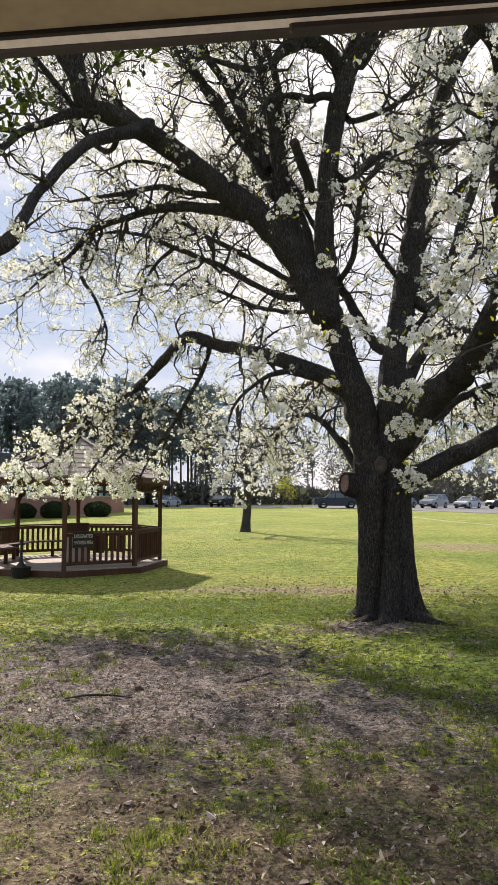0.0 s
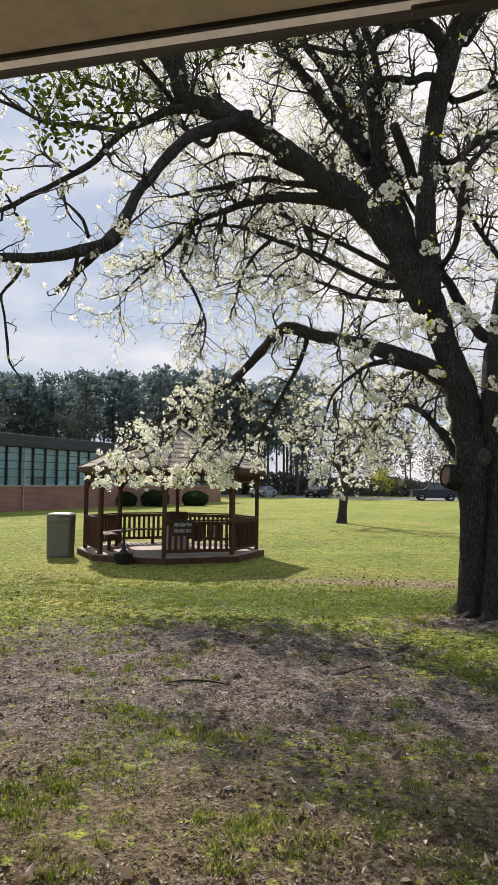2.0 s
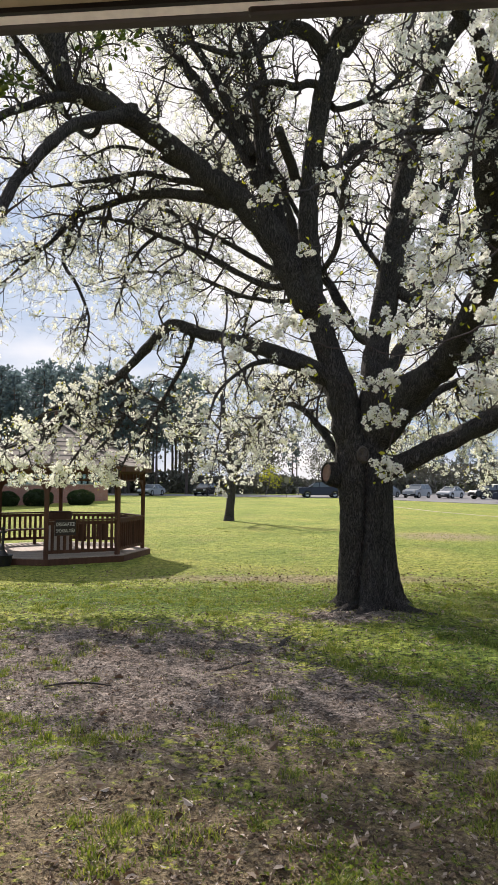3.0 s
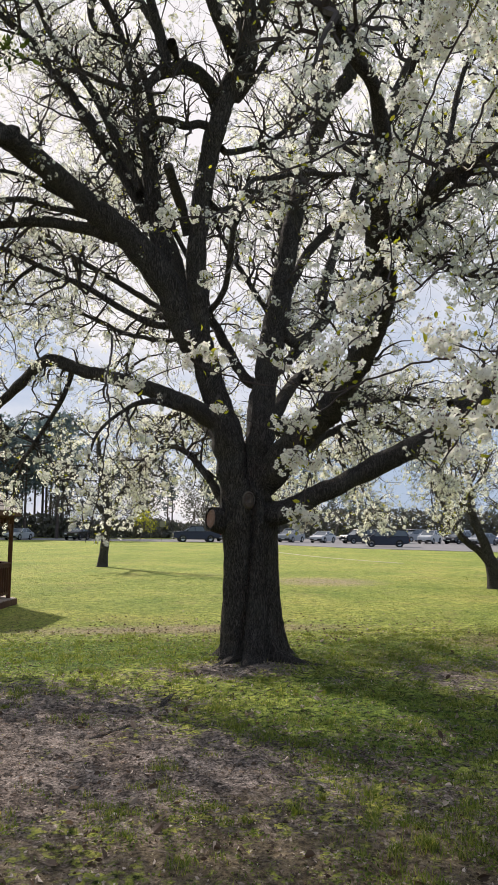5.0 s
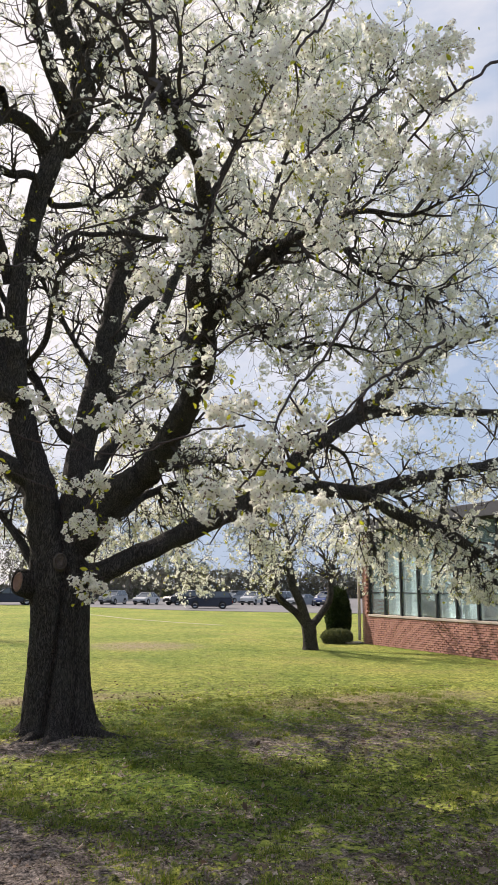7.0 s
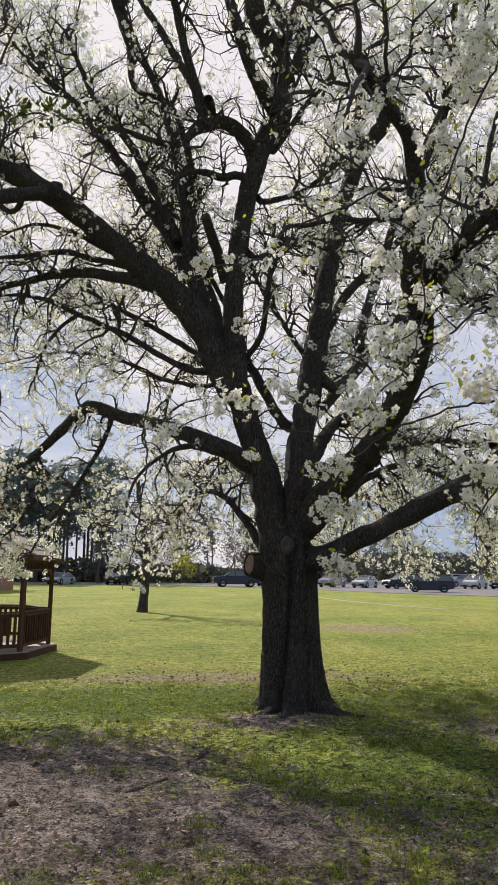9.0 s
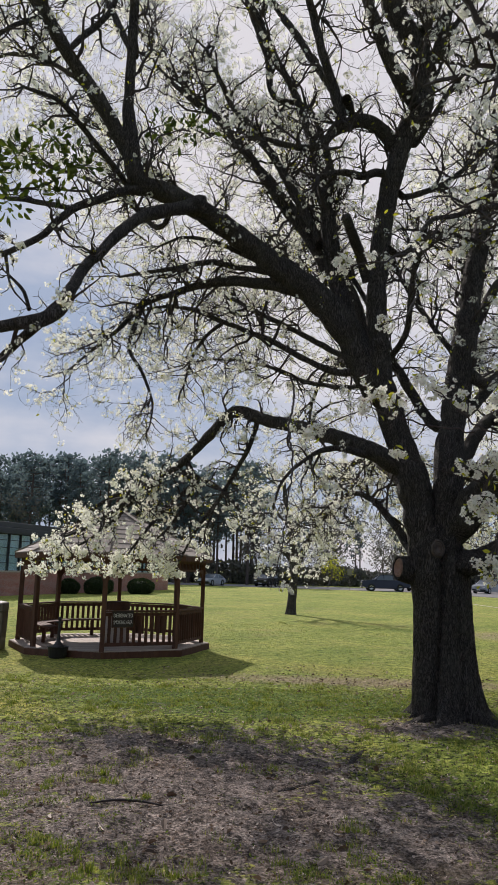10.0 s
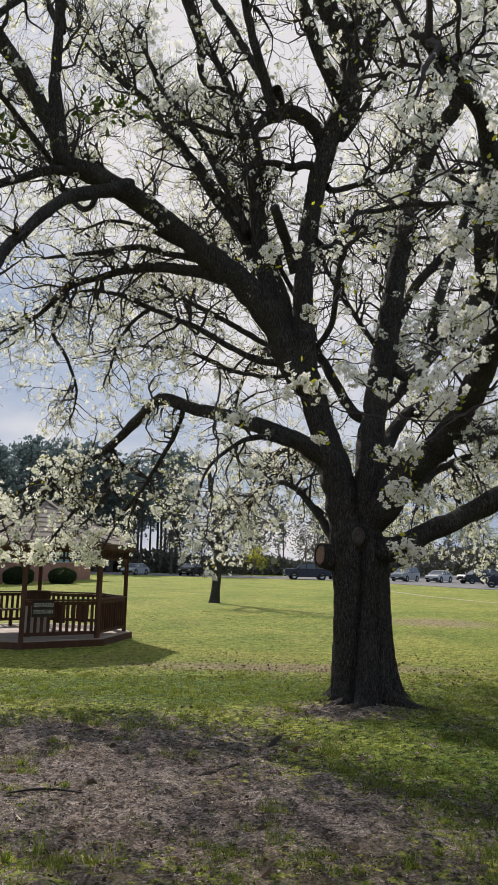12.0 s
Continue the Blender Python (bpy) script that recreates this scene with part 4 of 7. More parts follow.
limb("limb", [(2.59, 11.34, 5.56, 0.103), (2.66, 11.6, 5.54, 0.09), (3.35, 12.4, 6.9, 0.082), (4.5, 13.2, 8.26, 0.072), (5.94, 14.0, 9.95, 0.059), (7.49, 14.6, 11.62, 0.042)], 18, 1.2, 1.6, 0.0)
limb("limb", [(0.9, 11.01, 5.35, 0.058), (0.83, 11.4, 5.34, 0.05), (-0.05, 12.4, 6.14, 0.046), (-1.12, 13.3, 7.0, 0.039), (-2.38, 14.2, 8.08, 0.03), (-3.51, 14.8, 9.14, 0.019)], 18, 0.9, 1.6, 0.2)
limb("limb", [(1.08, 11.04, 4.99, 0.043), (0.83, 11.4, 4.89, 0.038), (0.15, 12.4, 5.24, 0.035), (-0.67, 13.4, 5.82, 0.028), (-1.73, 14.2, 6.16, 0.022), (-2.87, 14.8, 6.09, 0.014)], 18, 1.1, 1.5, 0.4)
limb("limb", [(2.52, 11.29, 5.17, 0.1), (3.05, 11.3, 5.03, 0.087), (4.45, 12.0, 6.83, 0.082), (6.37, 12.6, 9.05, 0.074), (8.72, 13.2, 11.77, 0.063), (11.61, 13.8, 14.8, 0.047)], 20, 1.5, 1.6, 0.0)
limb("limb", [(3.58, 11.56, 5.7, 0.077), (3.31, 11.3, 5.82, 0.082), (4.13, 11.8, 8.11, 0.073), (5.22, 12.3, 10.62, 0.063), (6.49, 12.8, 13.3, 0.049), (7.6, 13.2, 16.23, 0.038)], 20, 1.2, 1.6, 0.0)
limb("limb", [(6.37, 12.6, 9.05, 0.055), (7.85, 12.4, 9.12, 0.047), (9.42, 12.2, 9.21, 0.039), (10.79, 12.0, 9.52, 0.025)], 16, 1.7, 1.4, 0.2)
limb("limb", [(6.53, 10.3, 4.81, 0.045), (7.47, 10.8, 6.02, 0.04), (8.56, 11.2, 7.19, 0.035), (10.07, 11.6, 8.56, 0.028)], 15, 1.7, 1.3, 0.2)
limb("limb", [(6.98, 9.9, 3.68, 0.043), (7.93, 10.6, 3.39, 0.039), (8.98, 11.2, 2.88, 0.033), (9.94, 11.6, 2.39, 0.022)], 14, 1.7, 1.0, 0.9)
limb("limb", [(6.63, 9.97, 3.6, 0.041), (6.62, 10.0, 3.58, 0.036), (7.06, 10.6, 3.06, 0.03), (7.54, 11.0, 2.43, 0.019)], 12, 1.6, 0.9, 0.9)
limb("limb", [(-1.86, 10.01, 7.37, 0.047), (-2.09, 10.2, 6.98, 0.04), (-2.91, 11.0, 7.97, 0.037), (-3.78, 11.6, 8.64, 0.031), (-4.76, 12.0, 9.15, 0.025)], 14, 0.7, 1.4, 0.0)
limb("limb", [(-3.54, 8.9, 9.49, 0.038), (-3.8, 8.6, 9.09, 0.03), (-4.11, 8.3, 8.61, 0.023), (-4.53, 8.1, 8.4, 0.017)], 10, 0.5, 1.0, 0.0)
limb("limb", [(-2.95, 9.3, 8.62, 0.038), (-3.59, 9.6, 9.23, 0.033), (-4.36, 9.9, 9.69, 0.028), (-5.14, 10.2, 9.76, 0.022)], 10, 0.5, 1.1, 0.0)
limb("limb", [(-3.72, 7.45, 4.45, 0.02), (-3.62, 7.4, 4.33, 0.02), (-3.72, 7.4, 4.18, 0.018), (-3.84, 7.4, 4.05, 0.015), (-3.8, 7.4, 3.81, 0.013), (-3.75, 7.4, 3.49, 0.015), (-3.72, 7.4, 3.29, 0.013), (-3.58, 7.4, 3.11, 0.008)], 2, 0.05, 0.25, 0.0)
# upper limbs added to shade the lawn; the highest climb out of view
limb("limb", [(0.11, 11.3, 7.38, 0.078), (0.3, 11.6, 7.42, 0.074), (-0.5, 12.6, 9.01, 0.066), (-1.58, 13.5, 10.78, 0.059), (-2.84, 14.3, 12.71, 0.049), (-4.13, 15.0, 14.78, 0.037)], 20, 0.7, 1.7, 0.0)
limb("limb", [(-0.54, 10.88, 6.59, 0.05), (-0.43, 11.4, 6.95, 0.066), (-1.37, 12.2, 8.06, 0.056), (-2.47, 13.0, 9.29, 0.048), (-3.71, 13.7, 10.61, 0.037), (-5.04, 14.2, 11.79, 0.025)], 20, 0.6, 1.6, 0.1)
limb("limb", [(0.66, 10.16, 9.04, 0.067), (0.68, 10.6, 9.17, 0.07), (-0.13, 11.4, 11.14, 0.062), (-1.22, 12.2, 13.55, 0.056), (-2.54, 13.0, 16.32, 0.047), (-3.77, 13.6, 18.89, 0.036)], 20, 0.7, 1.8, 0.0)
limb("limb", [(2.08, 11.0, 11.18, 0.074), (1.84, 10.8, 11.14, 0.094), (1.42, 11.6, 13.69, 0.08), (0.67, 12.4, 16.38, 0.071), (-0.25, 13.2, 19.45, 0.058)], 20, 0.8, 1.9, 0.0)
limb("limb", [(-2.46, 9.47, 9.58, 0.062), (-2.55, 9.8, 9.61, 0.054), (-3.52, 10.6, 11.77, 0.049), (-4.77, 11.4, 14.27, 0.042), (-6.1, 12.0, 16.63, 0.032)], 18, 0.6, 1.7, 0.0)
limb("limb", [(1.84, 10.5, 10.51, 0.099), (1.92, 10.8, 10.53, 0.086), (2.57, 11.6, 13.13, 0.071), (3.21, 12.4, 15.86, 0.06), (3.92, 13.2, 18.65, 0.047)], 18, 0.9, 1.9, 0.0)
limb("stub", [(3.1, 11.6, 8.2, 0.121), (3.08, 11.55, 8.18, 0.124), (3.42, 11.3, 9.13, 0.132), (3.72, 11.1, 9.58, 0.131), (3.58, 11.0, 10.07, 0.123), (3.41, 10.95, 10.42, 0.115)], 3, 0.5, 0.8, 0)
limb("limb", [(1.69, 10.67, 8.7, 0.058), (1.77, 10.8, 8.66, 0.05), (2.35, 11.0, 9.69, 0.045), (2.98, 11.2, 10.57, 0.039), (3.87, 11.4, 11.45, 0.032)], 15, 0.4, 1.2, 0.0)
limb("limb", [(1.5, 10.72, 7.8, 0.057), (1.67, 10.9, 7.84, 0.05), (2.4, 11.1, 8.25, 0.041), (3.25, 11.4, 9.27, 0.035)], 12, 0.4, 1.1, 0.0)
limb("limb", [(1.94, 10.6, 9.61, 0.057), (1.8, 10.6, 9.61, 0.05), (2.38, 10.8, 10.68, 0.041), (3.12, 11.0, 11.85, 0.035)], 14, 0.4, 1.3, 0.0)
limb("limb", [(1.35, 10.8, 6.93, 0.053), (1.58, 11.0, 6.93, 0.046), (2.15, 11.2, 7.38, 0.037), (3.0, 11.5, 7.32, 0.031)], 11, 0.5, 1.0, 0.0)
limb("limb", [(2.53, 11.3, 5.26, 0.055), (2.52, 11.4, 5.29, 0.048), (2.09, 11.7, 6.11, 0.041), (1.74, 12.0, 6.88, 0.035), (1.46, 12.3, 7.9, 0.028)], 14, 0.5, 1.1, 0.0)
limb("limb", [(1.25, 10.93, 5.6, 0.052), (1.35, 11.0, 5.62, 0.045), (0.92, 11.3, 6.51, 0.039), (0.55, 11.6, 7.45, 0.033), (0.24, 12.0, 8.62, 0.027)], 14, 0.5, 1.2, 0.0)
limb("limb", [(2.39, 11.2, 4.58, 0.11), (2.34, 11.6, 4.57, 0.095), (2.83, 12.8, 6.34, 0.091), (3.31, 14.0, 8.21, 0.083), (3.66, 15.0, 10.01, 0.071), (4.04, 16.0, 11.88, 0.049)], 24, 0.85, 1.9, 0.0)
limb("limb", [(2.41, 11.21, 4.66, 0.102), (2.67, 11.6, 4.59, 0.089), (3.91, 12.8, 6.0, 0.084), (5.28, 14.0, 7.45, 0.076), (6.78, 15.0, 8.91, 0.063), (8.17, 16.0, 10.24, 0.046)], 24, 1.1, 1.9, 0.2)
limb("limb", [(2.36, 11.17, 4.42, 0.101), (2.11, 11.6, 4.37, 0.087), (1.59, 12.8, 5.8, 0.081), (0.94, 14.0, 7.12, 0.071), (0.17, 15.0, 8.26, 0.056), (-0.59, 16.0, 9.38, 0.04)], 24, 0.8, 1.9, 0.1)

limb("limb", [(-1.9, 12.9, 4.0, 0.045), (-2.7, 12.8, 3.3, 0.035), (-3.4, 12.7, 2.6, 0.025), (-4.1, 12.6, 2.15, 0.012)], 12, 2.2, 0.7, 0.4)
limb("limb", [(-1.7, 12.9, 3.6, 0.04), (-2.4, 12.8, 2.9, 0.03), (-2.9, 12.7, 2.2, 0.018), (-3.1, 12.7, 1.85, 0.01)], 10, 2.2, 0.6, 0.5)
limb("limb", [(-1.2, 12.7, 3.4, 0.035), (-1.7, 12.7, 2.7, 0.025), (-2.0, 12.7, 2.1, 0.012)], 7, 1.8, 0.6, 0.4)
# boughs that spread behind the trunk and droop towards the lawn
for ctrl, bloom in (
        ([(2.3, 11.2, 2.9, 0.12), (2.6, 12.4, 3.7, 0.10), (3.0, 13.9, 4.1, 0.075), (3.3, 15.4, 3.8, 0.05), (3.5, 16.6, 3.0, 0.025)], 1.5),
        ([(2.4, 11.2, 3.6, 0.12), (3.2, 12.6, 4.6, 0.10), (4.3, 14.0, 5.2, 0.075), (5.3, 15.3, 4.9, 0.05), (6.1, 16.4, 3.9, 0.025)], 1.5),
        ([(2.5, 11.2, 4.6, 0.11), (3.0, 12.8, 5.8, 0.09), (3.6, 14.6, 6.5, 0.07), (4.0, 16.2, 6.3, 0.045), (4.3, 17.5, 5.4, 0.02)], 1.4),
        ([(1.9, 11.2, 3.0, 0.11), (1.5, 12.6, 3.8, 0.09), (1.2, 14.2, 4.2, 0.065), (0.9, 15.6, 3.8, 0.04), (0.7, 16.6, 3.0, 0.02)], 1.2),
        ([(1.4, 11.2, 4.6, 0.10), (1.2, 12.8, 5.6, 0.085), (0.8, 14.6, 6.2, 0.065), (0.4, 16.2, 6.0, 0.04), (0.2, 17.4, 5.2, 0.02)], 1.0),
        ([(3.3, 12.5, 4.6, 0.07), (4.6, 13.2, 4.6, 0.055), (6.0, 14.0, 4.2, 0.04), (7.3, 14.7, 3.3, 0.02)], 1.6),
        ([(2.8, 13.2, 3.9, 0.05), (4.0, 14.2, 3.7, 0.04), (5.1, 15.0, 3.1, 0.03), (5.8, 15.6, 2.4, 0.015)], 1.6),
        ([(1.4, 13.2, 4.0, 0.05), (2.2, 14.4, 3.7, 0.035), (2.6, 15.6, 3.0, 0.02)], 1.4),
        ([(5.3, 10.9, 4.0, 0.06), (6.6, 12.2, 4.4, 0.05), (7.8, 13.4, 4.2, 0.035), (8.9, 14.4, 3.4, 0.02)], 1.6)):
    limb("limb", ctrl, 15, bloom, 1.35, 0.45)

sd = np.array(seeds)
grow_all(sd[:, :3], sd[:, 3:6], sd[:, 6], sd[:, 7], sd[:, 8], sd[:, 9], 1)


# trunk: two fused stems with a groove, ridged bark and spreading roots
def trunk_mesh():
    zs = np.r_[np.linspace(-0.15, 0.5, 26), np.linspace(0.53, 2.9, 74)]
    sides = 150
    a = np.linspace(0, 2 * np.pi, sides, endpoint=False)
    rows = []
    for z in zs:
        k = max(0.0, z)
        r0 = np.interp(k, [0, 0.08, 0.2, 0.45, 0.9, 1.4, 1.8, 2.1, 2.4, 2.7, 2.9], [0.58, 0.52, 0.475, 0.445, 0.410, 0.385, 0.390, 0.405, 0.375, 0.27, 0.05])
        cx = np.interp(k, [0, 0.5, 1.0, 1.6, 2.2, 2.9], [2.17, 2.14, 2.12, 2.11, 2.06, 1.98])
        root = np.exp(-k / 0.16)
        r = r0 * (1 + 0.05 * np.cos(2 * a - 0.4) - 0.22 * np.exp(-((a - 4.05 - 0.30 * k) / 0.12) ** 2) + 0.16 * np.exp(-((a - 4.38 - 0.28 * k) / 0.20) ** 2) - 0.07 * np.exp(-((a - 5.0 - 0.1 * k) / 0.12) ** 2) + 0.14 * np.exp(-((a - 4.75) / 0.16) ** 2 - (k / 0.3) ** 2) - 0.06 * np.exp(-((a - 5.6) / 0.25) ** 2) - 0.05 * np.exp(-((a - 3.5) / 0.2) ** 2))
        r *= 1 + root * 0.42 * (np.maximum(0, np.cos(7 * a + 0.5)) ** 2 + 0.7 * np.maximum(0, np.cos(3 * a - 0.9)) ** 3 - 0.25)
        ridge = np.array([noise.noise(Vector((math.cos(t) * 9, math.sin(t) * 9, z * 1.8))) for t in a])
        fine = np.array([noise.noise(Vector((math.cos(t) * 24, math.sin(t) * 24, z * 6.0 + 7))) for t in a])
        furrow = np.array([abs(noise.noise(Vector((math.cos(t) * 13 + 0.25 * math.sin(z * 5), math.sin(t) * 13, z * 1.1 + 3)))) for t in a])
        r *= 1 + 0.03 * ridge + 0.018 * fine + 0.11 * np.minimum(furrow, 0.3)
        rows.append(np.stack([cx + r * np.cos(a), 11.1 + r * 0.92 * np.sin(a), np.full(sides, z)], -1))
    v = np.vstack(rows)
    n = len(zs)
    i, j = np.meshgrid(np.arange(n - 1), np.arange(sides), indexing="ij")
    q = np.stack([i * sides + j, i * sides + (j + 1) % sides, (i + 1) * sides + (j + 1) % sides, (i + 1) * sides + j], -1).reshape(-1, 4)
    return fast_mesh("trunk", v, q, M_BARK, True)


tree_part("trunk", trunk_mesh())


def root(points):
    """A surface root, half sunk in the soil."""
    pts = curve_points([(x, y, ground_height(x, y) + lift, r) for x, y, lift, r in points], 0.06)
    pts[:, :3] += np.cumsum(rng.normal(0, 0.006, (len(pts), 3)), axis=0) * [1, 1, 0.15]
    v, q, tip = tube(pts, 10, 0.10, rng, cap=False)
    tree_part("root", fast_mesh("root", v, q, M_BARK, True))


root([(1.88, 10.85, 0.0, 0.12), (1.62, 10.62, -0.045, 0.085), (1.35, 10.4, -0.09, 0.06)])
root([(1.0, 9.6, -0.10, 0.05), (0.78, 9.2, -0.035, 0.05), (0.66, 8.7, -0.033, 0.048), (0.5, 8.2, -0.10, 0.045)])
root([(0.42, 8.1, -0.10, 0.045), (0.2, 7.8, -0.028, 0.042), (-0.1, 7.55, -0.026, 0.036), (-0.36, 7.35, -0.09, 0.03)])
root([(2.05, 10.7, 0.08, 0.12), (1.95, 10.45, -0.01, 0.07), (1.85, 10.25, -0.05, 0.05)])
root([(2.45, 10.75, 0.06, 0.12), (2.8, 10.5, -0.03, 0.07), (3.2, 10.35, -0.06, 0.05)])


def collar(at, way, r, depth, name, label, wood, ring_material):
    """A healed pruning wound: a rolled bark ring round bare wood."""
    prof = [(r * 1.45, -depth), (r * 1.36, -depth * 0.5), (r * 1.22, -0.02), (r * 1.12, 0.02), (r * 1.02, 0.022), (r * 0.94, 0.006)]
    rot = Vector(way).to_track_quat("Z", "Y").to_matrix().to_4x4()
    ring = turned(prof, 22, False)
    bmesh.ops.transform(ring, matrix=Matrix.Translation(at) @ rot @ Matrix.Diagonal((0.85, 1.15, 1, 1)), verts=ring.verts)
    me = bpy.data.meshes.new(name)
    ring.to_mesh(me)
    ring.free()
    me.materials.append(ring_material)
    ob = tree_part(name, me, label)
    disc = turned([(r * 0.95, -0.02), (r * 0.90, 0.004), (r * 0.74, 0.020), (r * 0.62, 0.006), (r * 0.50, 0.016), (r * 0.34, 0.0), (0.002, -0.012)], 22, False)
    bmesh.ops.transform(disc, matrix=Matrix.Translation(at) @ rot @ Matrix.Diagonal((0.85, 1.15, 1, 1)), verts=disc.verts)
    part("bare_wood", disc, wood, ob, "weathered bare cut wood")
    return ob


collar((1.993, 10.72, 2.399), (-0.05, -1.0, 0.1), 0.085, 0.10, "pruning_scar", "healed round pruning scar", M_SCAR, M_SCAR)
collar((1.475, 10.97, 2.118), (-0.82, -0.52, 0.12), 0.13, 0.36, "pruning_stub", "sawn stub with bare wood", M_CUT, M_BARK)


# sprays that hang close to the viewer: fine twigs that carry dense bunches
near_at, near_dir, near_leaf, dark_leaf = [], [], [], []
pedicel_pile = Pile()


def spray(ctrl, bunches):
    pts = curve_points(ctrl, 0.03)
    pts[:, :3] += np.cumsum(rng.normal(0, 0.006, (len(pts), 3)), axis=0)
    v, q, tip = tube(pts, 7, 0.06, rng, cap=False)
    twig_pile.add(v, q)
    for x, y, z, r in bunches:
        c = np.array([x, y, z])
        i = int(np.argmin(np.linalg.norm(pts[:, :3] - c, axis=1)))
        link = np.vstack([np.r_[pts[i], ], np.r_[(pts[i, :3] + c) / 2 + rng.normal(0, 0.012, 3), 0.0026], np.r_[c, 0.002]])
        v, q, tip = tube(curve_points(link, 0.03), 4, cap=False)
        twig_pile.add(v, q)
        n = max(5, int((r / 0.035) ** 2 * 2.2))
        for _ in range(n):
            o = rng.normal(size=3)
            o = o / np.linalg.norm(o) * r * rng.uniform(0.25, 1.0) * np.array([1, 1, 0.85])
            e = c + o * 0.8
            st = np.vstack([np.r_[c + rng.normal(0, 0.18 * r, 3), 0.0012], np.r_[c + o * 0.3 + rng.normal(0, 0.004, 3), 0.001], np.r_[e, 0.0008]])
            if rng.random() < 0.5:
                v, q, tip = tube(st, 3, cap=False)
                pedicel_pile.add(v, q)
            near_at.append(e)
            near_dir.append(o + np.array([0, -0.02, 0.02]))
        for _ in range(2 + int(r / 0.022)):
            o = rng.normal(size=3)
            near_leaf.append((c + o / np.linalg.norm(o) * r * 0.9, o))


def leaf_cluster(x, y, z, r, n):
    """Unfolding leaves round a twig end, in the green darkened for shade."""
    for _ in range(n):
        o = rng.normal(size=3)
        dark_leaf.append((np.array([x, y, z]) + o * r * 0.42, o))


spray([(-3.041, 4.6, 4.998, 0.0104), (-2.693, 4.8, 4.911, 0.0107), (-2.367, 5.0, 4.748, 0.0088), (-2.036, 5.1, 4.731, 0.0088), (-1.796, 5.2, 4.856, 0.0067)], [])
leaf_cluster(-2.421, 5.0, 5.0, 0.114, 42)
leaf_cluster(-2.232, 5.0, 4.851, 0.122, 48)
leaf_cluster(-2.051, 5.0, 4.927, 0.13, 54)
leaf_cluster(-1.901, 5.1, 4.835, 0.123, 48)
leaf_cluster(-2.271, 5.0, 4.63, 0.113, 42)
leaf_cluster(-2.086, 5.0, 4.574, 0.104, 42)
leaf_cluster(-1.84, 5.1, 5.147, 0.114, 36)
leaf_cluster(-1.731, 5.2, 5.058, 0.107, 36)
leaf_cluster(-1.816, 5.2, 4.743, 0.089, 24)
leaf_cluster(-1.614, 5.2, 4.958, 0.098, 30)
leaf_cluster(-2.334, 4.9, 5.071, 0.103, 30)
spray([(-2.755, 4.2, 3.924, 0.0076), (-2.488, 4.3, 4.049, 0.0076), (-2.251, 4.4, 4.098, 0.0058), (-2.007, 4.5, 4.148, 0.0039)], [])
leaf_cluster(-2.49, 4.3, 4.107, 0.099, 24)
leaf_cluster(-2.368, 4.3, 4.12, 0.091, 21)
leaf_cluster(-2.499, 4.2, 4.448, 0.06, 18)
spray([(-1.28, 6.0, 5.672, 0.0101), (-1.179, 6.0, 5.768, 0.0075), (-0.991, 6.1, 5.838, 0.0076)], [])
leaf_cluster(-1.257, 6.0, 5.826, 0.131, 30)
leaf_cluster(-1.078, 6.0, 5.759, 0.12, 24)
leaf_cluster(-0.941, 6.1, 5.886, 0.122, 24)
spray([(1.41, 2.3, 4.269, 0.006), (1.064, 2.25, 3.8, 0.0046), (0.924, 2.3, 3.546, 0.0037), (0.866, 2.4, 3.378, 0.0037), (0.824, 2.45, 3.217, 0.0038), (0.808, 2.6, 3.1, 0.003), (0.797, 2.6, 2.853, 0.0029), (0.647, 2.35, 2.547, 0.0017)],
      [(0.995, 2.2, 3.666, 0.178), (0.945, 2.3, 3.61, 0.129), (1.228, 2.4, 3.734, 0.158), (0.886, 2.4, 3.421, 0.085), (0.824, 2.45, 3.227, 0.085), (0.777, 2.6, 3.096, 0.102), (0.897, 2.7, 3.012, 0.082), (0.787, 2.6, 2.801, 0.101), (0.614, 2.3, 2.516, 0.102), (0.884, 2.5, 3.107, 0.057)])
spray([(1.372, 2.1, 2.974, 0.0051), (1.171, 2.1, 2.727, 0.0041), (0.963, 2.0, 2.475, 0.003), (0.862, 2.0, 2.334, 0.0029), (0.774, 1.95, 2.225, 0.0014)],
      [(0.928, 2.0, 2.397, 0.11), (0.85, 2.1, 2.528, 0.096), (0.76, 1.95, 2.245, 0.086), (1.007, 2.0, 2.312, 0.059), (0.861, 2.0, 2.291, 0.065), (1.108, 2.1, 2.506, 0.063)])
spray([(1.082, 2.5, 2.592, 0.0038), (0.96, 2.7, 2.586, 0.004), (0.812, 2.9, 2.529, 0.0032), (0.66, 3.0, 2.56, 0.0033), (0.472, 2.9, 2.676, 0.0021)],
      [(0.472, 2.9, 2.684, 0.088), (0.614, 3.0, 2.669, 0.044)])
spray([(0.638, 3.0, 2.554, 0.0033), (0.417, 3.0, 2.589, 0.0032), (0.265, 2.9, 2.648, 0.002)],
      [(0.259, 2.9, 2.654, 0.09), (0.344, 2.95, 2.639, 0.052), (0.043, 3.0, 2.534, 0.041)])
spray([(0.856, 2.9, 2.641, 0.0032), (0.783, 3.2, 2.507, 0.0035), (0.75, 3.3, 2.326, 0.0036), (0.72, 3.3, 2.23, 0.0024)],
      [(0.748, 3.2, 2.458, 0.094), (0.738, 3.3, 2.307, 0.086), (0.38, 3.1, 2.481, 0.037)])
spray([(0.813, 3.3, 2.328, 0.0036), (0.765, 3.3, 2.16, 0.0024), (0.796, 3.3, 2.042, 0.0024)],
      [(0.796, 3.3, 2.054, 0.071)])
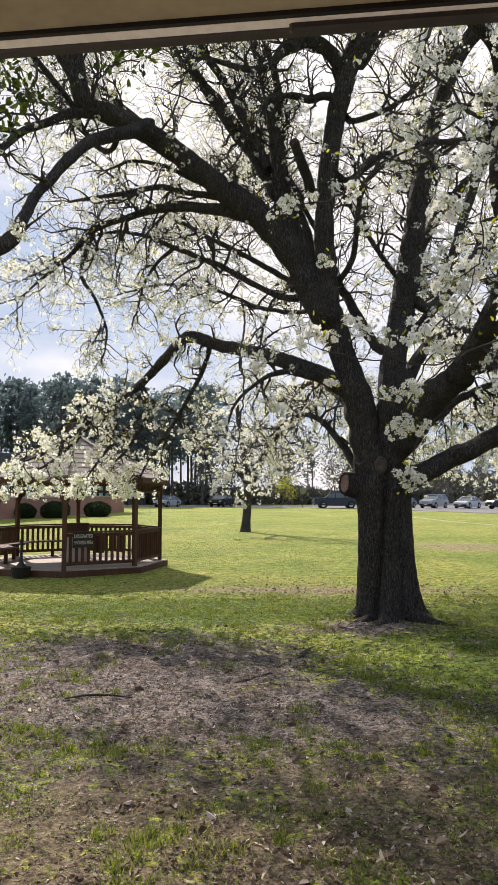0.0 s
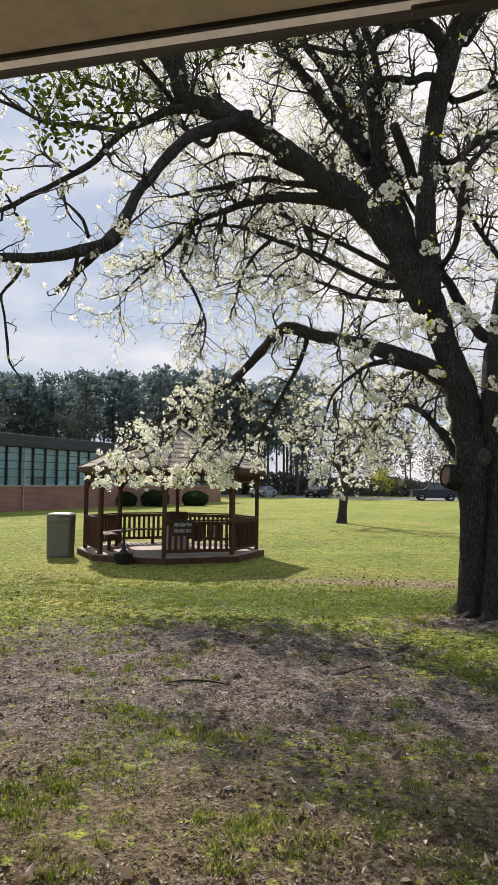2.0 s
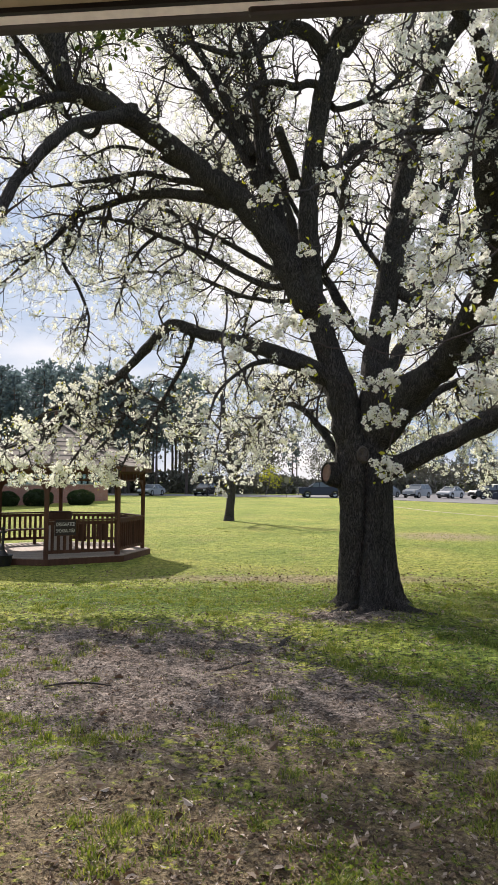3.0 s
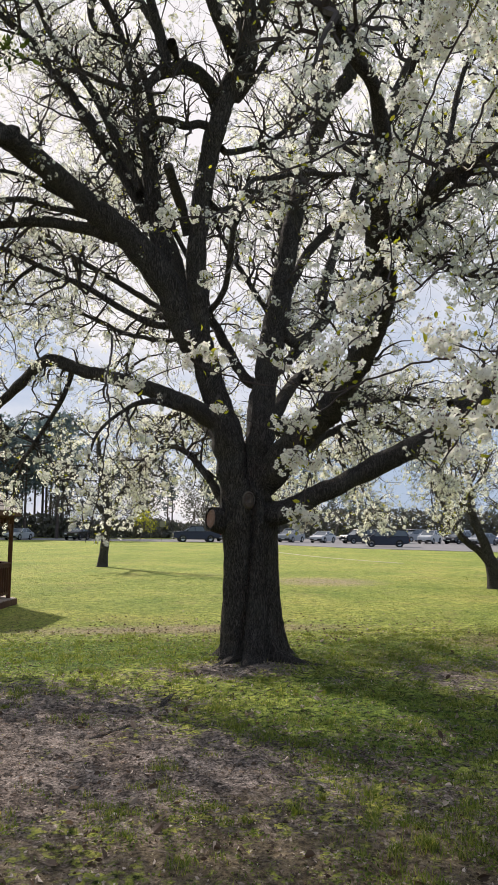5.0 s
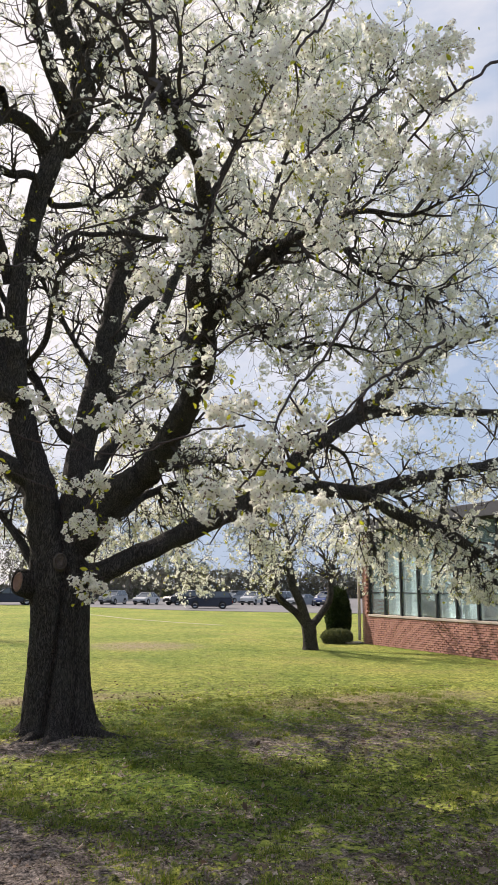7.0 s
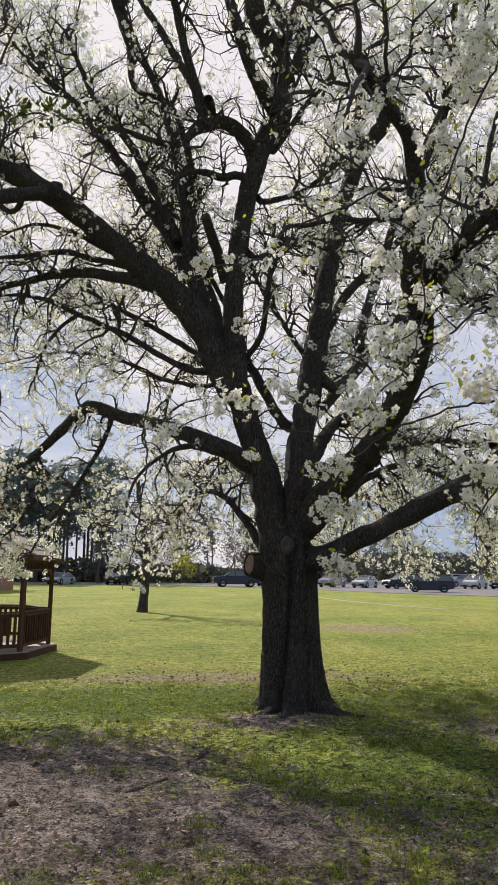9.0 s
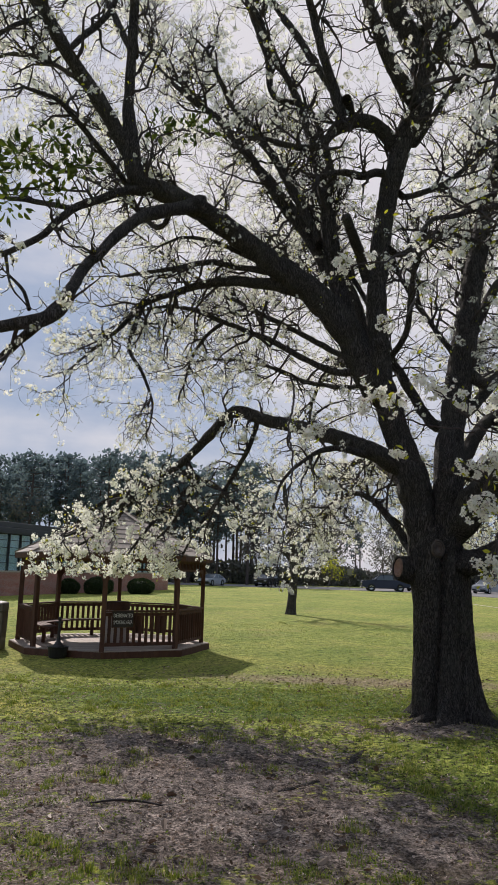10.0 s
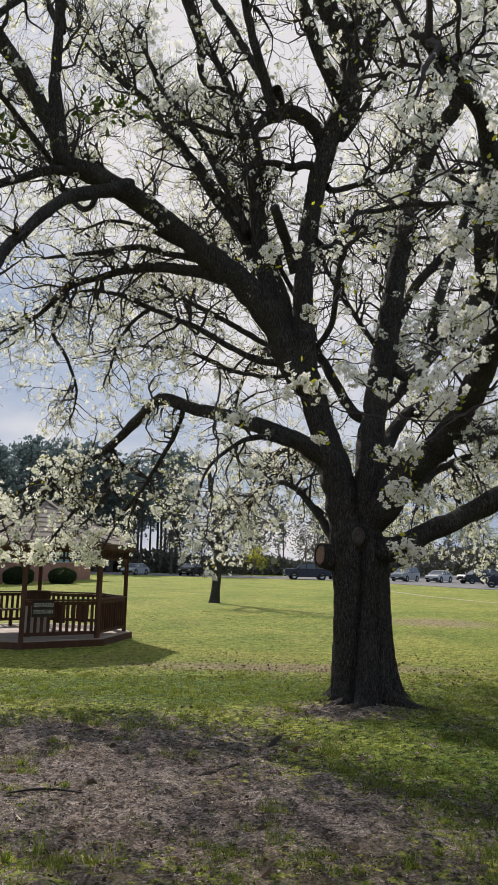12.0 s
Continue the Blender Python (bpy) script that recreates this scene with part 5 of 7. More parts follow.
spray([(1.812, 2.6, 4.186, 0.0069), (1.491, 2.6, 3.852, 0.0055), (1.346, 2.7, 3.627, 0.0044), (1.296, 2.8, 3.457, 0.0034)],
      [(1.471, 2.6, 3.969, 0.176), (1.397, 2.7, 3.707, 0.156), (1.513, 2.7, 3.485, 0.134), (1.322, 2.8, 3.509, 0.102), (1.508, 2.6, 3.689, 0.13)])
spray([(2.483, 2.5, 4.538, 0.0077), (2.072, 2.5, 4.127, 0.006), (1.904, 2.6, 3.878, 0.0048), (1.798, 2.7, 3.725, 0.0036)],
      [(1.897, 2.5, 4.129, 0.188), (2.08, 2.6, 3.87, 0.183), (1.79, 2.6, 3.875, 0.141), (1.969, 2.4, 4.289, 0.163), (1.68, 2.5, 4.273, 0.162)])
spray([(1.649, 2.6, 4.676, 0.0061), (1.48, 2.7, 4.42, 0.0048), (1.367, 2.8, 4.24, 0.0036)],
      [(1.506, 2.7, 4.374, 0.145), (1.368, 2.8, 4.323, 0.122), (1.619, 2.8, 4.232, 0.113)])
spray([(-0.05, 8.2, 4.1, 0.012), (-0.18, 7.0, 2.95, 0.008), (-0.26, 7.0, 2.31, 0.005), (-0.32, 7.0, 1.95, 0.003)], [(-0.28, 7.0, 2.66, 0.10), (-0.18, 7.0, 2.92, 0.07), (-0.25, 7.0, 2.33, 0.09), (-0.34, 7.0, 2.02, 0.08), (-0.07, 7.0, 1.88, 0.09), (-0.2, 7.0, 2.1, 0.06)])
spray([(-3.1, 4.4, 3.3, 0.009), (-2.6, 4.5, 3.5, 0.007), (-2.25, 4.5, 3.68, 0.004)], [(-2.27, 4.5, 3.42, 0.085), (-2.42, 4.5, 3.5, 0.08), (-2.22, 4.5, 3.72, 0.07), (-2.5, 4.45, 3.62, 0.06)])
spray([(-2.7, 5.4, 4.3, 0.007), (-2.2, 5.5, 4.47, 0.004)], [(-2.2, 5.5, 4.47, 0.06), (-2.36, 5.5, 4.40, 0.045)])
spray([(-2.45, 7.9, 5.4, 0.01), (-2.4, 7.1, 4.9, 0.006), (-2.37, 7.0, 4.65, 0.003)], [(-2.38, 7.0, 4.66, 0.11), (-2.28, 7.0, 4.56, 0.09)])
spray([(-2.8, 4.2, 4.1, 0.008), (-2.35, 4.3, 4.06, 0.004)], [(-2.34, 4.3, 4.05, 0.05), (-2.25, 4.35, 3.93, 0.045)])
spray([(0.635, 4.6, 3.999, 0.0071), (0.414, 4.5, 3.892, 0.0051), (0.248, 4.5, 3.836, 0.0034)],
      [(0.263, 4.5, 3.874, 0.095), (0.414, 4.5, 3.91, 0.075), (0.149, 4.5, 3.806, 0.054)])
spray([(0.664, 4.3, 3.594, 0.0066), (0.554, 4.2, 3.445, 0.0048), (0.46, 4.2, 3.403, 0.0031)],
      [(0.466, 4.2, 3.403, 0.069)])
spray([(1.112, 3.5, 3.931, 0.0056), (0.852, 3.5, 3.745, 0.0055), (0.696, 3.55, 3.696, 0.0041)],
      [(0.809, 3.5, 3.768, 0.068), (0.569, 3.6, 3.595, 0.049)])
spray([(2.216, 2.8, 3.16, 0.0073), (1.787, 2.7, 2.884, 0.0056), (1.526, 2.7, 2.678, 0.0043), (1.332, 2.7, 2.533, 0.0042), (1.215, 2.7, 2.319, 0.002)],
      [(1.396, 2.7, 2.589, 0.097), (1.288, 2.7, 2.407, 0.107), (1.498, 2.7, 2.404, 0.076), (1.219, 2.7, 2.281, 0.073), (1.219, 2.8, 2.742, 0.099), (1.638, 2.7, 2.267, 0.063), (1.439, 2.8, 2.76, 0.066), (1.82, 2.8, 2.631, 0.068)])
spray([(1.316, 3.0, 3.115, 0.0048), (1.14, 3.0, 2.947, 0.0046), (0.981, 3.0, 2.882, 0.0034), (0.877, 3.0, 2.756, 0.0022)],
      [(0.98, 3.0, 2.979, 0.1), (0.928, 3.0, 2.797, 0.099), (0.851, 3.1, 2.618, 0.082), (1.14, 3.0, 2.971, 0.069), (1.089, 3.0, 3.135, 0.07)])
spray([(1.041, 3.2, 2.646, 0.0036), (0.869, 3.2, 2.538, 0.0035), (0.729, 3.2, 2.413, 0.0034), (0.705, 3.2, 2.281, 0.0023)],
      [(0.768, 3.2, 2.454, 0.06), (0.647, 3.2, 2.447, 0.059), (0.705, 3.2, 2.281, 0.077), (0.811, 3.2, 2.286, 0.06)])
spray([(0.807, 3.3, 2.239, 0.0024), (0.773, 3.3, 2.144, 0.0023), (0.752, 3.3, 2.052, 0.0023)],
      [(0.766, 3.3, 2.064, 0.07), (0.73, 3.3, 2.006, 0.046)])


tree_part("twig_growth", twig_pile.mesh("twig_growth", M_TWIG), "fine crooked dark twigs", "stuff")
tree_part("pedicel_growth", pedicel_pile.mesh("pedicel_growth", M_LEAF), "thin green flower stalks", "stuff")


def flowers(centres, dirs, sizes, per, flower_r, spread, fine):
    """Bunches of five-petalled blossoms. fine: cupped petals with more points."""
    n = len(centres)
    cnt = rng.poisson(per, n).clip(3)
    idx = np.repeat(np.arange(n), cnt)
    d, u, w = basis_for(dirs, rng)
    o = rng.normal(size=(len(idx), 3))
    o /= np.linalg.norm(o, axis=1)[:, None]
    o = o + 0.5 * d[idx]
    pos = centres[idx] + o * (spread * sizes[idx] * rng.uniform(0.45, 1.0, len(idx)))[:, None]
    f, a, b = basis_for(o + rng.normal(0, 0.25, o.shape), rng)
    fr = flower_r * rng.uniform(0.8, 1.15, len(idx)) * np.sqrt(sizes[idx])
    vs, fs, k = [], [], 0
    ang0 = rng.uniform(0, 6.28, len(idx))
    cup = rng.uniform(0.05, 0.55, len(idx))
    for p in range(5):
        an = ang0 + p * 2 * np.pi / 5
        e = np.cos(an)[:, None] * a + np.sin(an)[:, None] * b
        s = -np.sin(an)[:, None] * a + np.cos(an)[:, None] * b
        R_ = fr[:, None]
        if fine:
            pts = [0.08 * e, 0.45 * e + 0.36 * s + 0.5 * cup[:, None] * f, 0.85 * e + 0.34 * s + cup[:, None] * f, 1.05 * e + 1.1 * cup[:, None] * f,
                   0.85 * e - 0.34 * s + cup[:, None] * f, 0.45 * e - 0.36 * s + 0.5 * cup[:, None] * f, 0.6 * e + 0.32 * cup[:, None] * f]
            tri = [(0, 1, 6), (1, 2, 6), (2, 3, 6), (3, 4, 6), (4, 5, 6), (5, 0, 6)]
        else:
            pts = [0.02 * e, 0.85 * e + 0.5 * s + cup[:, None] * f, 0.95 * e - 0.45 * s + cup[:, None] * f]
            tri = [(0, 1, 2)]
        m = len(pts)
        vs.append(np.stack([pos + q * R_ for q in pts], 1).reshape(-1, 3))
        base = k + np.arange(len(idx))[:, None, None] * m
        fs.append((base + np.array(tri)[None]).reshape(-1, 3))
        k += len(idx) * m
    return np.vstack(vs), np.vstack(fs), pos, f, fr


bc = np.vstack(bloom_at)
high = bc[:, 2] > 9.3
hc = bc[high]
bc = bc[~high]
bd = rng.normal(0, 0.6, bc.shape) + np.array([0, -0.1, 0.5])
v, f, *_ = flowers(bc, bd, rng.uniform(0.65, 1.45, len(bc)), 9.6, 0.0168, 0.043, False)
tree_part("blossom", fast_mesh("blossom", v, f, M_PETAL), "bunches of small white five-petalled blossoms", "stuff")

v, f, *_ = flowers(hc, rng.normal(0, 0.6, hc.shape), np.ones(len(hc)), 4.0, 0.036, 0.065, False)
tree_part("high_blossom", fast_mesh("high_blossom", v, f, M_PETAL), "white blossom in the top of the crown", "stuff")
nc, nd = np.array(near_at), np.array(near_dir)
v, f, pos, fd, fr = flowers(nc, nd, np.ones(len(nc)), 3.3, 0.0140, 0.020, True)
tree_part("near_blossom", fast_mesh("near_blossom", v, f, M_PETAL, True), "dense hanging bunches of white blossom", "stuff")

# stamens: a small dark tuft in the middle of each near flower
st = Pile()
fdn, fu, fw = basis_for(fd, rng)
for s in range(5):
    an = rng.uniform(0, 6.28, len(pos))
    tip = pos + fr[:, None] * (0.42 * fdn + 0.30 * (np.cos(an)[:, None] * fu + np.sin(an)[:, None] * fw))
    side = np.cross(tip - pos, fu)
    side /= np.linalg.norm(side, axis=1)[:, None] + 1e-9
    th = 0.0024
    vv = np.stack([tip - side * th, tip + side * th, tip + fdn * 2.2 * th], 1).reshape(-1, 3)
    st.add(vv, np.arange(len(pos) * 3).reshape(-1, 3))
tree_part("stamen_growth", st.mesh("stamen_growth", M_STAMEN), "dark red stamen tips", "stuff")


def leaves(at, way, size):
    """Folded oval leaves."""
    d, u, w = basis_for(way, rng)
    s = size[:, None]
    pts = [at, at + s * (0.25 * d + 0.20 * u + 0.10 * w), at + s * (0.62 * d + 0.25 * u + 0.08 * w), at + s * (1.0 * d - 0.10 * w),
           at + s * (0.62 * d - 0.25 * u + 0.08 * w), at + s * (0.25 * d - 0.20 * u + 0.10 * w), at + s * (0.5 * d - 0.03 * w)]
    v = np.stack(pts, 1).reshape(-1, 3)
    b = np.arange(len(at))[:, None, None] * 7
    f = (b + np.array([(0, 1, 6), (1, 2, 6), (2, 3, 6), (3, 4, 6), (4, 5, 6), (5, 0, 6)])[None]).reshape(-1, 3)
    return v, f


la = np.vstack(leaf_at + [np.array([p for p, o in near_leaf])])
ld = rng.normal(0, 0.7, la.shape) + np.array([0, 0, 0.5])
ls = np.r_[rng.uniform(0.028, 0.062, len(la) - len(near_leaf)), rng.uniform(0.016, 0.034, len(near_leaf))]
v, f = leaves(la, ld, ls)
tree_part("young_leaves", fast_mesh("young_leaves", v, f, M_LEAF), "fresh yellow-green young leaves", "stuff")
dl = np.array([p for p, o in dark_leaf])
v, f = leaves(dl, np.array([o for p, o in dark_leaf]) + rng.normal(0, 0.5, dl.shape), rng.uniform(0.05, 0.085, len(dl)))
tree_part("shaded_leaves", fast_mesh("shaded_leaves", v, f, M_DARKLEAF), "unfolding leaves in bunches, backlit shade painted into their green", "stuff")


# ---- ground ----
def ground_mesh():
    xs = np.unique(np.r_[-900, -400, -180, -90, -50, -30, np.linspace(-20, -7, 40), np.linspace(-6.94, 8, 250), np.linspace(8.2, 20, 40), 30, 50, 90, 180, 400, 900])
    ys = np.unique(np.r_[-300, -100, -40, -15, -5, np.linspace(0, 3, 14), np.linspace(3.06, 13, 166), np.linspace(13.2, 24, 50), 30, 40, 60, 100, 180, 400, 1500])
    v = [(x, y, ground_height(x, y)) for y in ys for x in xs]
    n = len(xs)
    f = [(j * n + i, j * n + i + 1, (j + 1) * n + i + 1, (j + 1) * n + i) for j in range(len(ys) - 1) for i in range(n - 1)]
    return fast_mesh("ground", np.array(v), np.array(f), M_GROUND, True)


tagged(new("ground", ground_mesh()), "lawn with worn bare soil and dry leaves under the tree", "lawn", kind="structure")


def sheet(name, outline, z, thick, material, label, category):
    bm = bmesh.new()
    top = [bm.verts.new((x, y, z)) for x, y in outline]
    low = [bm.verts.new((x, y, z - thick)) for x, y in outline]
    bm.faces.new(top)
    n = len(outline)
    for i in range(n):
        bm.faces.new((top[i], low[i], low[(i + 1) % n], top[(i + 1) % n]))
    bmesh.ops.recalc_face_normals(bm, faces=bm.faces)
    return tagged(part(name, bm, material), label, category, kind="structure")


sheet("road", [(-140, 118), (-60, 101), (-8, 94.5), (13, 88.5), (18.5, 78), (24, 66.5), (33, 57.5), (60, 40), (140, 20), (140, 175), (40, 150), (12, 106), (-10, 108), (-60, 116), (-140, 134)], 0.03, 0.3, M_ASPHALT, "pale worn asphalt car park and road", "road")
# unseen pale slab, added so sunlight bounces up to the soffit
sheet("patio", [(-9, -2.5), (9, -2.5), (9, 1.9), (-9, 1.9)], 0.03, 0.2, M_CONCRETE, "unseen concrete slab added to bounce light onto the soffit", "patio")
sheet("pavement", [(12.6, 58.8), (13.1, 55.8), (13.7, 48.8), (15.0, 43.4), (16.4, 39.5), (16.7, 39.6), (15.3, 43.5), (14.0, 48.9), (13.4, 55.9), (12.9, 58.9)], 0.012, 0.2, M_DRYPATH, "narrow pale concrete footpath across the lawn", "path")


# ---- the porch roof that the camera starts under ----
def porch():
    t = thing("porch_roof", (0.0, 0.784, 2.58), "porch roof edge with olive soffit and pale trim", "porch roof", kind="structure", turn=-6.95)
    part("soffit", box((-4, -3.2, 0.012), (4, -0.048, 0.04)), M_SOFFIT, t, "olive-brown soffit board")
    # solid black strip draws the shadow line between soffit and trim
    part("shadow_gap", box((-4, -0.0475, 0.0055), (4, -0.0405, 0.05)), M_BLACK, t, "black strip standing in for the shaded gap")
    part("trim_strip", box((-4, -0.040, 0.006), (4, -0.020, 0.04), 0.002), M_TRIM, t, "pale painted trim strip")
    part("fascia", box((-4, -0.019, 0.004), (4, 0.0, 0.20), 0.003), M_GUTTER, t, "dark gutter front")
    part("gutter_section", box((0.056, -0.031, -0.004), (4, -0.0195, 0.19), 0.003), M_GUTTER, t, "lower dark gutter section")
    part("roof_deck", box((-4.0, -3.4, 0.20), (4.0, 0.03, 0.26)), M_FASCIA, t)


porch()
# closing wall out of view; its height is chosen to cut sky fill
tagged(part("wall_south", box((-9, -2.75, 0), (9, -2.5, 4.2)), M_BRICKWORK), "unseen brick wall closing the porch, raised to block sky light", "wall", kind="structure")


# ---- gazebo ----
GX, GY, GR, GPH = -4.70, 19.20, 2.32, 9.4


def corner(k, r=GR, z=0.0):
    a = radians(GPH + 45 * k)
    return Vector((r * math.cos(a), r * math.sin(a), z))


def gazebo():
    g = thing("gazebo", (GX, GY, 0), "eight-sided dark brown wooden gazebo with shingled roof", "gazebo")
    deck_z, eave_z = 0.16, 2.32
    # joists and skirt
    for k in range(8):
        part("skirt_board", beam(corner(k, 2.52, 0.07), corner(k + 1, 2.52, 0.07), 0.04, 0.15), M_STAINED, g)
    # floor boards, cut to the octagon
    def half(y, r=2.54):
        """Extent along x of the floor at this y, in the gazebo's own turned frame."""
        lo, hi = -9, 9
        for k in range(8):
            a = radians(22.5 + 45 * k)
            ap = r * math.cos(radians(22.5))
            c, s = math.cos(a), math.sin(a)
            if abs(c) < 1e-6:
                continue
            x = (ap - y * s) / c
            if c > 0:
                hi = min(hi, x)
            else:
                lo = max(lo, x)
        return lo, hi
    y = -2.32
    turn = pose(0, 0, 0, 0, 0, GPH)
    while y < 2.3:
        lo0, hi0 = half(y)
        lo1, hi1 = half(y + 0.135)
        bm = bmesh.new()
        add_box(bm, (max(lo0, lo1), y, deck_z - 0.03), (min(hi0, hi1), y + 0.135, deck_z), turn, 0.004)
        part("deck_board", bm, M_DECK, g)
        y += 0.142
    for k in range(8):
        c = corner(k)
        bm = bmesh.new()
        add_box(bm, (-0.052, -0.052, 0.0), (0.052, 0.052, eave_z), Matrix.Translation(c) @ pose(0, 0, 0, 0, 0, GPH + 45 * k), 0.01)
        part("post", bm, M_STAINED, g)
        a, b = corner(k), corner(k + 1)
        d = (b - a).normalized()
        part("header", beam(a + Vector((0, 0, 2.23)), b + Vector((0, 0, 2.23)), 0.07, 0.16), M_STAINED, g)
        part("frieze_rail", beam(a + Vector((0, 0, 1.98)), b + Vector((0, 0, 1.98)), 0.045, 0.05), M_STAINED, g)
        n = 9
        for i in range(1, n):
            p = a.lerp(b, i / n)
            part("frieze_spindle", beam(p + Vector((0, 0, 2.0)), p + Vector((0, 0, 2.16)), 0.03, 0.03, 0.004), M_STAINED, g)
        for s, o in ((1, a), (-1, b)):
            q = o + d * s * 0.05
            br = bmesh.new()
            pts = []
            for u in np.linspace(0, 1, 7):
                an = u * math.pi / 2
                pts.append((0.32 * (1 - math.cos(an)), 1.96 - 0.36 * (1 - math.sin(an))))
            pts = [(0, 1.55), (0, 1.965), (0.34, 1.965)] + [(x, z) for x, z in reversed(pts)]
            vs = [[br.verts.new(q + d * s * x + Vector((-d.y, d.x, 0)) * w + Vector((0, 0, z))) for x, z in pts] for w in (-0.02, 0.02)]
            br.faces.new(vs[0])
            br.faces.new(vs[1][::-1])
            m = len(pts)
            for i in range(m):
                br.faces.new((vs[0][i], vs[1][i], vs[1][(i + 1) % m], vs[0][(i + 1) % m]))
            bmesh.ops.recalc_face_normals(br, faces=br.faces)
            part("bracket", br, M_STAINED, g)
        if k == 5:      # the open bay
            continue
        part("top_rail", beam(a + Vector((0, 0, 1.03)), b + Vector((0, 0, 1.03)), 0.11, 0.04), M_STAINED, g)
        part("upper_rail", beam(a + Vector((0, 0, 0.96)), b + Vector((0, 0, 0.96)), 0.04, 0.08), M_STAINED, g)
        part("bottom_rail", beam(a + Vector((0, 0, 0.29)), b + Vector((0, 0, 0.29)), 0.04, 0.08), M_STAINED, g)
        n = 12
        for i in range(1, n):
            p = a.lerp(b, i / n)
            part("baluster", beam(p + Vector((0, 0, 0.30)), p + Vector((0, 0, 0.95)), 0.07, 0.04, 0.004), M_STAINED, g)
    # roof: eight faces laid in courses
    apex, er, cour = 3.55, 2.56, 10
    for k in range(8):
        face = bmesh.new()
        A, B, C = corner(k, er - 0.03, eave_z - 0.035), corner(k + 1, er - 0.03, eave_z - 0.035), Vector((0, 0, apex - 0.05))
        v = [face.verts.new(p) for p in (A, B, C)]
        v2 = [face.verts.new(p - Vector((0, 0, 0.05))) for p in (A, B, C)]
        face.faces.new(v)
        face.faces.new(v2[::-1])
        for i in range(3):
            face.faces.new((v[i], v2[i], v2[(i + 1) % 3], v[(i + 1) % 3]))
        roof = part("roof_panel", face, M_STAINED, g)
        for c in range(cour):
            f0, f1 = c / cour, min(1.0, (c + 1.25) / cour)
            def rim(f, lift):
                z = eave_z + (apex - eave_z) * f + lift
                return corner(k, er * (1 - f), z), corner(k + 1, er * (1 - f), z)
            a0, b0 = rim(f0, 0.022)
            a1, b1 = rim(min(f1, 0.985), 0.004)
            bm = bmesh.new()
            up = [bm.verts.new(p) for p in (a0, b0, b1, a1)]
            dn = [bm.verts.new(p - Vector((0, 0, 0.018))) for p in (a0, b0, b1, a1)]
            bm.faces.new(up)
            bm.faces.new(dn[::-1])
            for i in range(4):
                bm.faces.new((up[i], dn[i], dn[(i + 1) % 4], up[(i + 1) % 4]))
            bmesh.ops.recalc_face_normals(bm, faces=bm.faces)
            part("shingle_course", bm, M_SHINGLE, roof)
        part("hip_cap", beam(corner(k, er, eave_z + 0.03), Vector((0, 0, apex + 0.03)), 0.14, 0.025), M_SHINGLE, g)
        part("eave_board", beam(corner(k, er - 0.02, eave_z - 0.06), corner(k + 1, er - 0.02, eave_z - 0.06), 0.03, 0.13), M_STAINED, g)
    cap = turned([(0.16, apex - 0.06), (0.14, apex + 0.06), (0.05, apex + 0.10), (0.07, apex + 0.18), (0.02, apex + 0.26)], 12)
    part("finial", cap, M_STAINED, g)
    # two broad boards behind the front railing
    fa, fb = corner(6), corner(7)
    for f in (0.50, 0.80):
        m = fa.lerp(fb, f) * 0.985
        part("rail_panel", beam(Vector((m.x, m.y, 0.52)), Vector((m.x, m.y, 0.99)), 0.20, 0.03), M_STAINED, g)
    # built-in bench along the back bays
    for k in (2, 3, 4):
        a, b = corner(k, 1.98, 0.58), corner(k + 1, 1.98, 0.58)
        for o in (0.0, 0.13, 0.26):
            s = (1 - o / 1.9)
            pa, pb = Vector((a.x * s, a.y * s, a.z)), Vector((b.x * s, b.y * s, b.z))
            part("bench_slat", beam(pa, pb, 0.115, 0.035), M_STAINED, g)
        m = (a + b) / 2 * 0.93
        part("bench_leg", beam(Vector((m.x, m.y, 0.16)), Vector((m.x, m.y, 0.57)), 0.08, 0.08), M_STAINED, g)
    return g


gazebo()


def text_mesh(body, size, extrude=0.002):
    c = bpy.data.curves.new("lettering", "FONT")
    c.body, c.size, c.extrude, c.align_x, c.align_y = body, size, extrude, "CENTER", "CENTER"
    c.resolution_u = 3
    o = bpy.data.objects.new("lettering", c)
    scene.collection.objects.link(o)
    bpy.context.view_layer.update()
    me = bpy.data.meshes.new_from_object(o)
    bpy.data.objects.remove(o)
    return me


def smoking_sign():
    a, b = corner(6), corner(7)
    m = a.lerp(b, 0.245) + Vector((GX, GY, 0.86))
    d = (b - a).normalized()
    out = Vector((d.y, -d.x, 0))
    t = thing("sign", m + out * 0.075, "dark brown rectangular sign with pale lettering on the railing", "sign", turn=math.degrees(math.atan2(d.y, d.x)))
    part("board", box((-0.26, -0.012, -0.19), (0.26, 0.012, 0.19), 0.004), M_SIGN, t)
    for side, (lo, hi) in enumerate((((-0.26, -0.018, 0.177), (0.26, -0.013, 0.19)), ((-0.26, -0.018, -0.19), (0.26, -0.013, -0.177)), ((-0.26, -0.018, -0.177), (-0.248, -0.013, 0.177)), ((0.248, -0.018, -0.177), (0.26, -0.013, 0.177)))):
        part("border", box(lo, hi), M_STAINED, t)
    for line, z in (("DESIGNATED", 0.075), ("SMOKING AREA", -0.075)):
        me = text_mesh(line, 0.105)
        me.materials.append(M_WHITE)
        o = new("lettering", me)
        o.parent = t
        w = max(v.co.x for v in me.vertices) - min(v.co.x for v in me.vertices)
        o.matrix_basis = pose(0, -0.0165, z, 90, 0, 0) @ Matrix.Diagonal((0.45 / w, 1.15, 1, 1))
        tagged(o, label="pale painted words")


smoking_sign()


